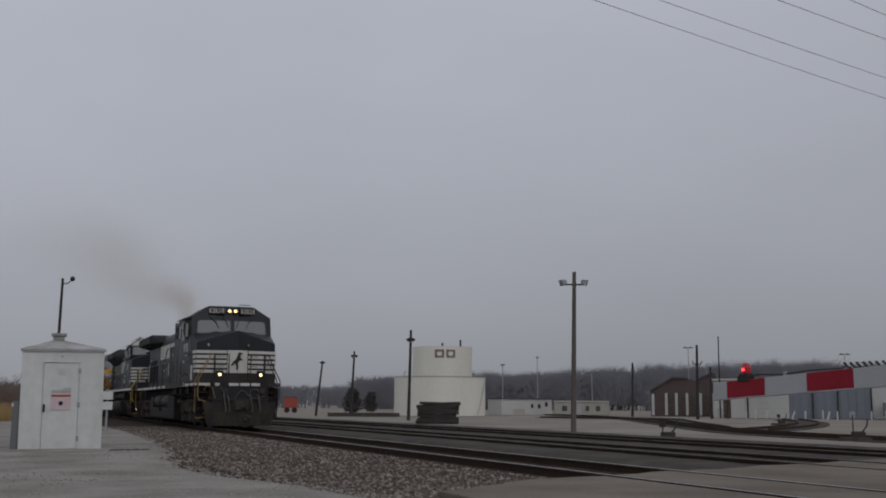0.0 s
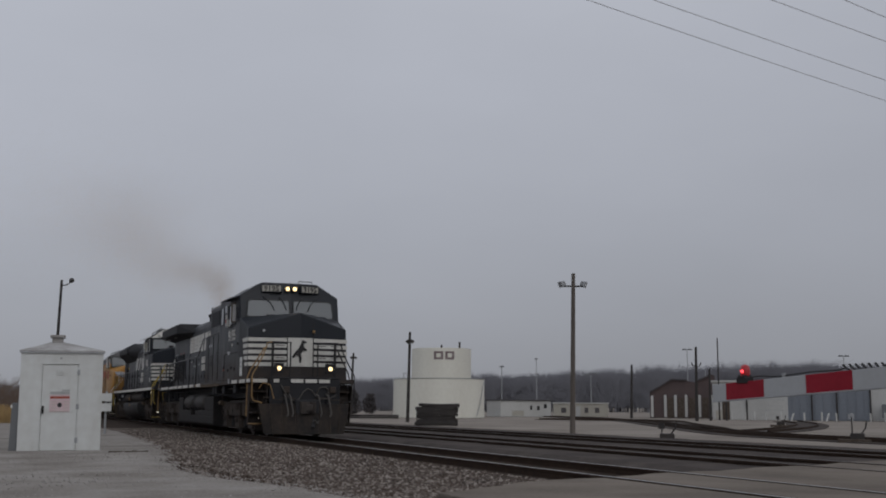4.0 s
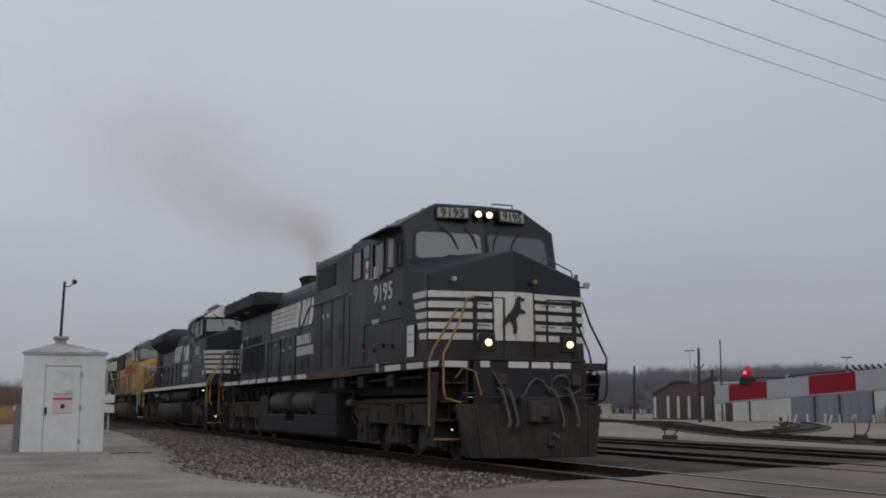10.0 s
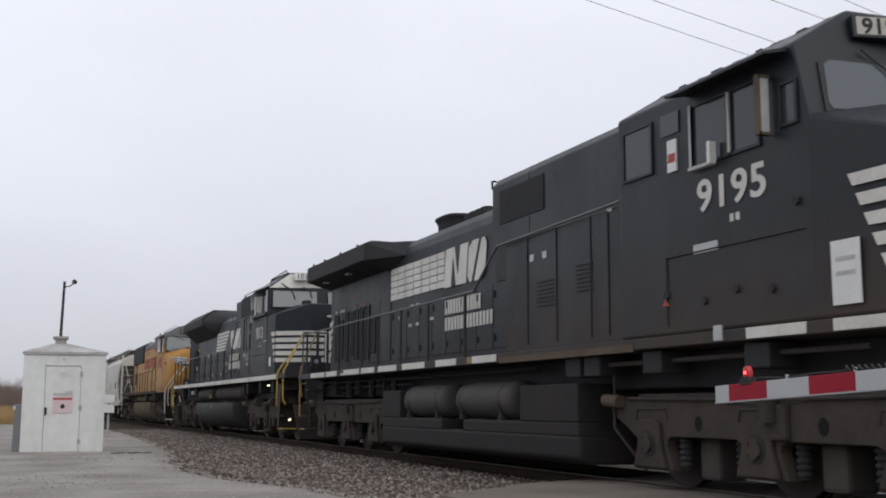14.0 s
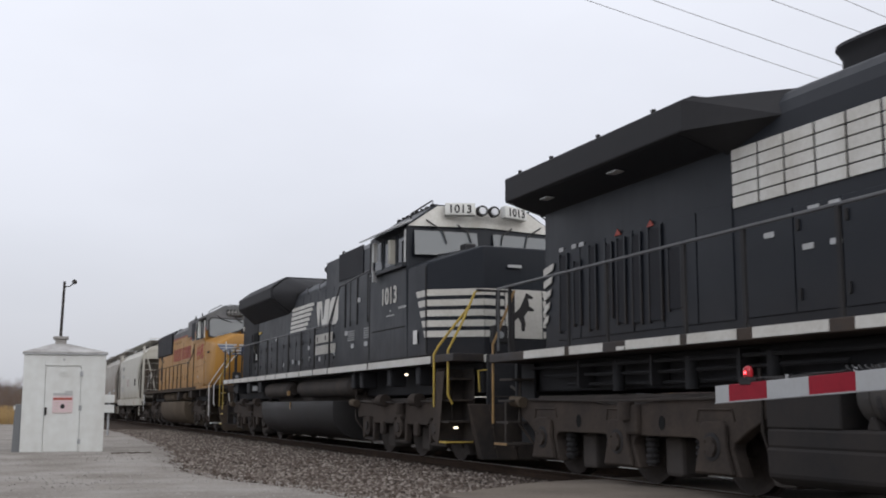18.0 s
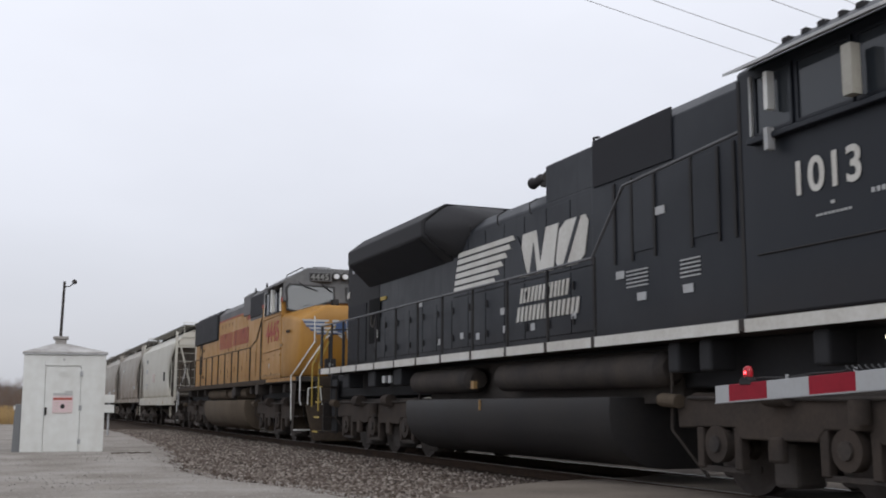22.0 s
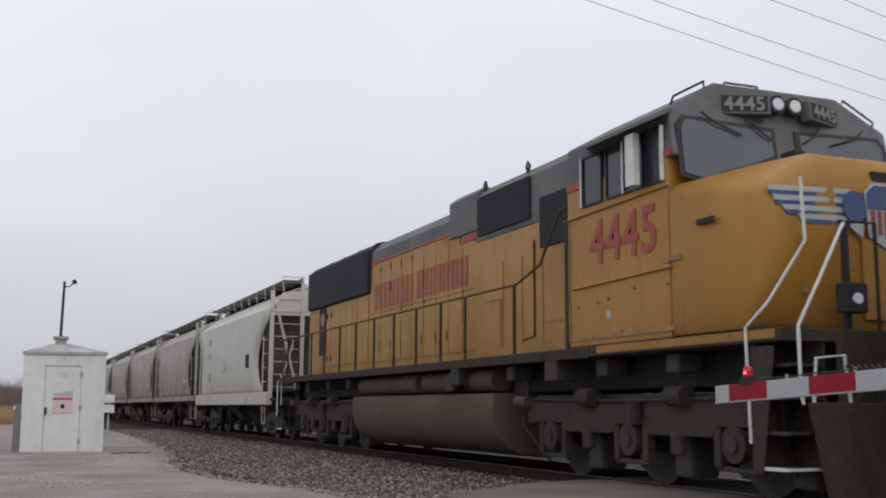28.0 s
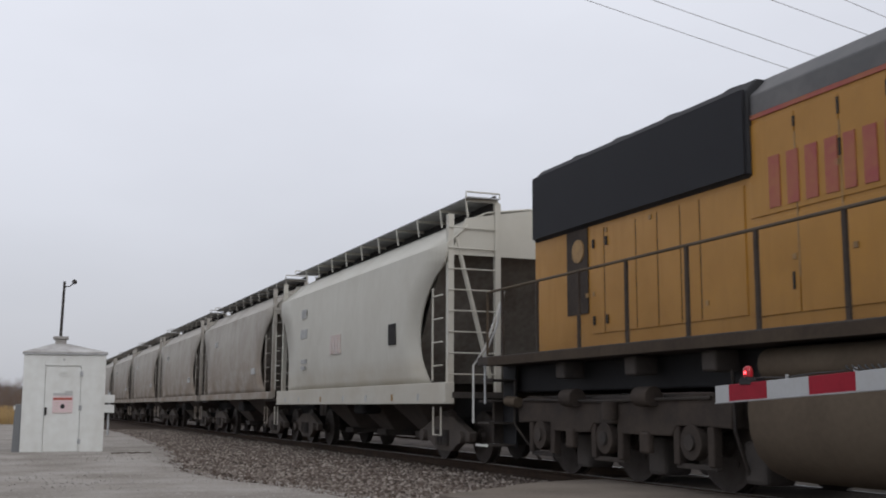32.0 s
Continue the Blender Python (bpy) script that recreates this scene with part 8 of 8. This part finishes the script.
e, ln = wall_frame("long_building", "long low white and blue-grey railway building with a flat roof", (72.5, 99.4), (95.5, 71.8))
for a, b, mt in ((0, 8.0, SIDING), (8.0, 16.3, GREYWALL), (16.3, 20.0, SIDING), (20.0, 36.0, GREYWALL)):
    bm = bmesh.new()
    quad_box(bm, a + 0.003, b - 0.003, 0, 14, 0, 4.05)
    wsec = part("wall", bm, mt, e, "", 0)
    if mt is GREYWALL:
        k = a + 0.4
        while k < b:
            boxpart("wall_rib", (k, k + 0.08, -0.05, 0.01, 0.0, 4.0), mt, wsec)
            k += 0.8
boxpart("roof", (-0.2, 36.2, -0.2, 14.2, 4.05, 4.25), SIDING, e, "flat white roof edge")
dr = boxpart("door", (1.05, 1.85, -0.06, 0.02, 0, 2.05), TIE, e, "dark brown door")
gd = boxpart("garage_door", (5.1, 7.6, -0.05, 0.02, 0, 2.1), SIDING, e, "white overhead door")
for z in (0.5, 1.0, 1.5):
    boxpart("panel_joint", (5.12, 7.58, -0.06, 0.0, z, z + 0.05), FADED, gd)
boxpart("door_frame", (5.0, 7.7, -0.04, 0.02, 2.1, 2.2), FADED, gd)
for a in (3.62, 10.4, 12.9, 16.2):
    boxpart("downpipe", (a, a + 0.14, -0.14, 0.0, 0, 4.0), DARKPOLE, e)
boxpart("wall_stain", (0.3, 1.1, -0.03, 0.0, 0.1, 1.0), TANWALL, e)
boxpart("small_window", (18.4, 18.9, -0.04, 0.02, 1.8, 2.3), DARK, e, "small dark window")
e, ln = wall_frame("brick_building", "old sooty brick engine house with white pilasters", (75.6, 116.7), (82.2, 112.1))
bm = bmesh.new()
prism(bm, [(0, 0), (8.0, 0), (8.0, 5.3), (7.6, 5.35), (5.6, 4.4), (4.6, 4.62), (2.7, 4.72), (1.4, 3.9), (0, 3.1)], "y", 0.0, 16)
part("wall", bm, BRICKWALL, e, "sooty brick wall")
for z, (a, b) in zip((0, 1, 2, 3), ((0, 1.4), (1.4, 2.7), (2.7, 4.6), (5.6, 7.6))):
    za = np.interp([a, b], [0, 1.4, 2.7, 4.6, 5.6, 7.6], [3.1, 3.9, 4.72, 4.62, 4.4, 5.35])
    bm = bmesh.new()
    prism(bm, [(a, za[0]), (b, za[1]), (b, za[1] + 0.16), (a, za[0] + 0.16)], "y", -0.3, 16.2)
    part("roof", bm, ROOFDARK, e, "dark roof")
for x in (0.12, 1.75, 3.0, 4.3, 5.95, 7.35):
    boxpart("pilaster", (x, x + 0.32, -0.12, 0.02, 0.1, 2.75 + 0.1 * (x > 1)), SIDING, e, "white pilaster")
for x in (2.15, 3.45, 4.8, 6.4):
    boxpart("bay_door", (x, x + 0.75, -0.03, 0.02, 0.0, 2.5), TIE, e, "dark bay door")
e, ln = wall_frame("low_building", "low white building with small dark windows", (60.5, 128.7), (67.8, 128.3))
boxpart("wall", (0, 7.2, 0, 5, 0, 2.05), SIDING, e)
boxpart("roof", (-0.1, 7.3, -0.15, 5.1, 2.05, 2.2), ROOFDARK, e)
for x, w_, z in ((4.2, 0.3, 0.9), (5.2, 0.35, 0.85), (6.2, 0.4, 1.1)):
    boxpart("window", (x, x + w_, -0.03, 0.02, z, z + 0.55), DARK, e, "small dark window")
boxpart("wall_stain", (1.6, 3.3, -0.03, 0.0, 0.1, 0.8), TANWALL, e)
e, ln = wall_frame("low_building", "low tan building with several openings", (70.3, 132.4), (77.0, 129.0))
boxpart("wall", (0, 7.4, 0, 5, 0, 1.75), TANWALL, e)
boxpart("roof", (-0.1, 7.5, -0.15, 5.1, 1.75, 1.9), SIDING, e)
for x, w_ in ((1.0, 0.7), (2.4, 0.5), (4.2, 0.5), (5.6, 0.6)):
    boxpart("window", (x, x + w_, -0.03, 0.02, 0.5, 1.2), ROOFDARK, e, "dark opening")
boxpart("door", (3.0, 3.6, -0.03, 0.02, 0, 1.4), FADED, e)


def box_van(x, y, a, L, H, coat, label, cat, name="parked_van"):
    e = thing(name, label, cat, pose(x, y, YARD, 0, 0, a))
    bm = bmesh.new()
    prism(bm, [(-L / 2, 0.35), (L / 2, 0.35), (L / 2, H * 0.55), (L * 0.36, H * 0.62), (L * 0.24, H), (-L * 0.5, H)], "y", -0.95, 0.95)
    part("body", bm, coat, e, "", 0.05)
    for u in (-L * 0.32, L * 0.32):
        for s in (-1, 1):
            w_ = rodpart("wheel", (u, s * 0.70, 0.33), (u, s * 0.97, 0.33), 0.33, RUBBER, e, "", 18)
            rodpart("rim", (u, s * 0.972, 0.33), (u, s * 0.985, 0.33), 0.19, GALV, w_, "", 14)
    for s in (-1, 1):
        boxpart("window", (-L * 0.1, L * 0.2, s * 0.951 - 0.006, s * 0.951 + 0.006, H * 0.64, H * 0.9), GLASS, e)
    return e


box_van(56.3, 149.5, -20, 4.2, 1.9, SHEDWHITE, "white van parked in the yard by the tank", "van")
box_van(84.6, 83.6, -50, 4.8, 1.7, BOXGREY, "dark grey pickup parked before the long building", "car", "parked_car")
e = thing("boxcar", "small red freight wagon standing in the yard", "freight wagon", pose(39.0, 155.0, YARD, 0, 0, -15))
boxpart("body", (-1.0, 0.9, -1.3, 1.3, 0.75, 2.2), REDPAINT, e, "faded red body", 0.04)
boxpart("roof", (-1.05, 0.95, -1.35, 1.35, 2.2, 2.3), ROOFDARK, e)
for u in (-0.6, 0.5):
    rodpart("wheel", (u, -0.9, 0.40), (u, 0.9, 0.40), 0.40, STEEL, e)
e = thing("flat_wagon", "low dark flat wagon standing in the yard", "freight wagon", pose(33.0, 152.0, YARD, 0, 0, -15))
boxpart("deck", (-3, 3, -1.3, 1.3, 0.75, 1.1), DARKPOLE, e)
for u in (-2.2, -1.2, 1.2, 2.2):
    rodpart("wheel", (u, -0.9, 0.40), (u, 0.9, 0.40), 0.40, STEEL, e)

# switch stands
def switch_stand(x, y, a, tall, label):
    e = thing("switch_stand", label, "switch stand", pose(x, y, YARD - 0.04, 0, 0, a))
    for k in (-0.25, 0.25):
        boxpart("tie", (-0.7, 0.7, k - 0.11, k + 0.11, 0, 0.14), TIE, e, "", 0.01)
    boxpart("gear_box", (-0.26, 0.26, -0.2, 0.2, 0.12, 0.36), DARKPOLE, e, "", 0.03)
    pipepart("lever", [(0.1, 0, 0.3), (0.3, 0.0, 0.55), (0.34, 0, 0.80)], 0.028, DARKPOLE, e)
    rodpart("spindle", (-0.18, 0, 0.3), (-0.18, 0, 0.62 + tall), 0.025, DARKPOLE, e)
    boxpart("target", (-0.30, -0.08, -0.012, 0.012, 0.52 + tall, 0.74 + tall), DARKPOLE if tall == 0 else GALV, e, "", 0.004)
    return e


switch_stand(22.2, 33.2, -33, 0.0, "dark steel switch stand on two ties")
switch_stand(30.0, 32.2, -43, 0.35, "dark steel switch stand with a target plate")
switch_stand(50.5, 61.5, -35, 0.0, "small dark switch stand far across the yard")

# pale marker posts along the long building
POST = bmesh.new()
quad_box(POST, -0.07, 0.07, -0.07, 0.07, 0, 0.9)
POST = finish("marker_post", POST, SIDING, 0.02)
for k in range(15):
    t = k / 14
    o = tagged(new("marker_post", POST), "pale wooden marker post in the yard", "post", "marker posts by the long building")
    o.matrix_world = pose(70.5 + 11.5 * t + rnd.uniform(-0.4, 0.4), 93.5 - 12.5 * t + rnd.uniform(-0.6, 0.6), YARD - 0.1 * rnd.random(), 0, rnd.choice((0, 0, 0, 0, 0, 22)), 0)


# ---- trees, brush and grass ----
def twig_mass(name, spots, material, label, cat, seed, twigs, wid, kind="stuff"):
    """Bare trees: a stem and many thin tapered twigs that rise and fan out; spots are x, y, foot, height, spread."""
    g = np.random.default_rng(seed)
    V, F = [], []
    for x, y, z, h, sp in spots:
        yaw = math.atan2(x, y)
        rx, ry = math.cos(yaw), -math.sin(yaw)
        V += [(x - rx * wid * 1.6, y - ry * wid * 1.6, z), (x + rx * wid * 1.6, y + ry * wid * 1.6, z), (x, y, z + h * 0.8)]
        F.append((len(V) - 3, len(V) - 2, len(V) - 1))
        for _ in range(twigs):
            f = g.uniform(0.05, 0.85) ** 0.8
            a = g.uniform(-1, 1)
            l = h * g.uniform(0.18, 0.42)
            bx, bz = a * sp * 0.5 * (1.15 - abs(f - 0.45)), h * f
            dx, dz = a * 0.7 + g.normal() * 0.35, g.uniform(0.35, 1.1)
            k = l / math.hypot(dx, dz)
            tipz = min(h * (1.04 - 0.25 * a * a), bz + dz * k)
            dy = g.uniform(-1, 1) * sp * 0.4
            w = wid * g.uniform(0.6, 1.4)
            V += [(x + rx * (bx - w), y + ry * (bx - w) + dy, z + bz), (x + rx * (bx + w), y + ry * (bx + w) + dy, z + bz), (x + rx * (bx + dx * k), y + ry * (bx + dx * k) + dy, z + tipz)]
            F.append((len(V) - 3, len(V) - 2, len(V) - 1))
    me = bpy.data.meshes.new(name)
    me.from_pydata(V, [], F)
    me.materials.append(material)
    return tagged(new(name, me), label, cat, "", kind)


spots = []
for k in range(950):
    a = rnd.uniform(17.5, 52)
    d = rnd.uniform(300, 345)
    h = np.interp(a, [17.5, 22, 28, 34, 40, 46, 52], [9.0, 10.2, 11.2, 13.2, 14.0, 13.0, 13.5]) * rnd.uniform(0.80, 1.04)
    spots.append((math.sin(radians(a)) * d, math.cos(radians(a)) * d, -0.4, h, 5.0))
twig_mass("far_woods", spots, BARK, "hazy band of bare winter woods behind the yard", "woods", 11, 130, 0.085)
spots = []
for k in range(260):
    a = rnd.uniform(-8, 20)
    d = rnd.uniform(390, 440)
    spots.append((math.sin(radians(a)) * d, math.cos(radians(a)) * d, -0.4, rnd.uniform(6.5, 9.0), 7.0))
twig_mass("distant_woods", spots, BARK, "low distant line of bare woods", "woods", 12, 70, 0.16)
spots = [(rnd.uniform(-9, 1.6), rnd.uniform(70, 84), -0.1, rnd.uniform(1.7, 3.1), 1.6) for _ in range(130)]
twig_mass("roadside_brush", spots, BRUSH, "tangle of bare brown brush beyond the lot", "brush", 13, 60, 0.014)
spots = [(rnd.uniform(-8, 2.2), rnd.uniform(64, 70), -0.1, rnd.uniform(0.5, 1.15), 0.5) for _ in range(900)]
twig_mass("dry_grass", spots, STRAW, "strip of tall dry straw coloured grass", "grass", 14, 14, 0.016)
for x, y, h, sp, nm in ((50.6, 162.3, 3.7, 3.0, 2000), (57.1, 172.9, 3.2, 2.4, 1400)):
    e = thing("evergreen_tree", "dark ragged brownish bush tree in the yard", "tree", pose(x, y, YARD))
    rodpart("trunk", (0, 0, 0), (0, 0, h * 0.9), 0.13, BRUSH, e, "", 8, 0.03)
    g = np.random.default_rng(int(x))
    V, F = [], []
    for _ in range(nm):
        f = g.uniform(0.04, 1) ** 0.9
        r = sp * 0.55 * max(0.02, 1.05 - f) ** 0.35 * min(1.0, 0.5 + 2 * f) * g.uniform(0.3, 1.05)
        a = g.uniform(0, 2 * np.pi)
        p = np.array([r * math.cos(a), r * math.sin(a), h * f])
        d1, d2 = g.normal(size=3) * 0.22, g.normal(size=3) * 0.14
        V += [tuple(p), tuple(p + d1), tuple(p + d2)]
        F.append((len(V) - 3, len(V) - 2, len(V) - 1))
    me = bpy.data.meshes.new("crown")
    me.from_pydata(V, [], F)
    me.materials.append(NEEDLES)
    o = new("crown", me)
    o.parent = e
# ---- exhaust: thin smoke of very many tiny pale flakes, about the top of the stack ----
SMOKE = surface("thin_brown_exhaust", (0.62, 0.49, 0.375), 1.0, other=(0.52, 0.41, 0.32), amount=0.5, scale=0.3, spec=0.0)


def smoke_plume(seed, count, size):
    g = np.random.default_rng(seed)
    k = g.random(count) ** 0.8
    c = np.stack([-6.5 * k ** 1.15 + 0.5 * np.sin(k * 11), 6.0 * k, 0.1 + 5.8 * k ** 0.8 + 0.4 * np.sin(k * 13)], 1)
    c += g.normal(size=(count, 3)) * (0.14 + 1.85 * k ** 0.9)[:, None] * np.array([1.1, 1.2, 0.8])
    c[:, 2] = np.maximum(c[:, 2], 0.05)
    v = (c[:, None, :] + g.normal(size=(count, 3, 3)) * size).reshape(-1, 3)
    me = bpy.data.meshes.new("exhaust_smoke")
    me.vertices.add(count * 3)
    me.vertices.foreach_set("co", v.reshape(-1))
    me.loops.add(count * 3)
    me.loops.foreach_set("vertex_index", np.arange(count * 3))
    me.polygons.add(count)
    me.polygons.foreach_set("loop_start", np.arange(count) * 3)
    me.update(calc_edges=True)
    me.materials.append(SMOKE)
    return tagged(new("exhaust_smoke", me), "thin brown exhaust smoke drifting over the train", "smoke", "", "stuff")


PLUME = smoke_plume(31, 360000, 0.0044)

# ---- the train ----
TRAIN = []
u = 0.0
for make, length, label in ((black_wide_nose, 22.30, "black road locomotive with white nose stripes and lit headlights"),
                            (black_white_brow, 22.63, "black road locomotive with a white cab brow and yellow stair rails"),
                            (yellow_grey, 22.05, "dusty yellow road locomotive with a grey roof and red lettering")):
    o = make(label)
    tagged(o, group="three locomotives heading the train")
    TRAIN.append((o, u))
    u += length
TRAIN.append((hopper_car(13.05, HOPPER, "clean pale grey covered hopper car", True), u))
u += 13.05
second = hopper_car(12.2, HOPPERB, "dusty tan-grey covered hopper car", False)
TRAIN.append((second, u))
for k in range(5):
    u += 12.2
    TRAIN.append((copy_thing(second, pose(0, 0, 0)), u))

# all bodies a little broader, about the middle of the track
widened = set()
for o, _ in TRAIN:
    for w in o.children_recursive:
        if not w.name.startswith("wheelset") and w.data and w.data not in widened:
            widened.add(w.data)
            w.data.transform(Matrix.Diagonal((1.065, 1, 1, 1)))

# front of the train along the track, second by second
POS = [(0.0, 41.35), (1.0, 38.75), (2.0, 36.25), (3.0, 33.85), (3.5, 32.65), (5.5, 28.0), (6.0, 26.79), (7.0, 24.29), (8.0, 21.78), (9.0, 19.15), (10.0, 16.41), (11.0, 13.65), (12.0, 10.85), (13.0, 8.04), (14.0, 5.24),
       (14.5, 3.83), (16.5, -1.95), (17.0, -3.43), (18.0, -6.45), (19.0, -9.52), (20.0, -12.58), (21.0, -15.63), (22.0, -18.66), (23.0, -21.68), (24.0, -24.60),
       (24.5, -26.06), (26.5, -32.29), (27.0, -33.94), (28.0, -37.29), (29.0, -40.59), (30.0, -43.88), (31.0, -47.25), (32.0, -50.68)]


def motions():
    # the smoke goes with the stack, then falls behind and drifts off over the lot
    rows = []
    for t, s in POS:
        lag = max(0.0, t - 12.7)
        rows.append((t, pose(TRACK_X - 1.0 * lag, s + 14.7 + 2.5 * lag, 4.78 + 4.0 * lag + 7.0 * lag ** 2)))
    walk(PLUME, rows)
    ts, ss = [p[0] for p in POS], [p[1] for p in POS]
    fine = [0.2 * k for k in range(161)]
    for o, u0 in TRAIN:
        walk(o, [(t, pose(TRACK_X, s + u0, 0)) for t, s in POS])
        for w in o.children:
            if w.name.startswith("wheelset"):
                r, v = w.location.z, w.location.y
                rows = [(t, Matrix.Translation((0, v, r)) @ Matrix.Rotation((ss[0] - float(np.interp(t, ts, ss))) / r, 4, "X")) for t in fine]
                walk(w, rows)


motions()
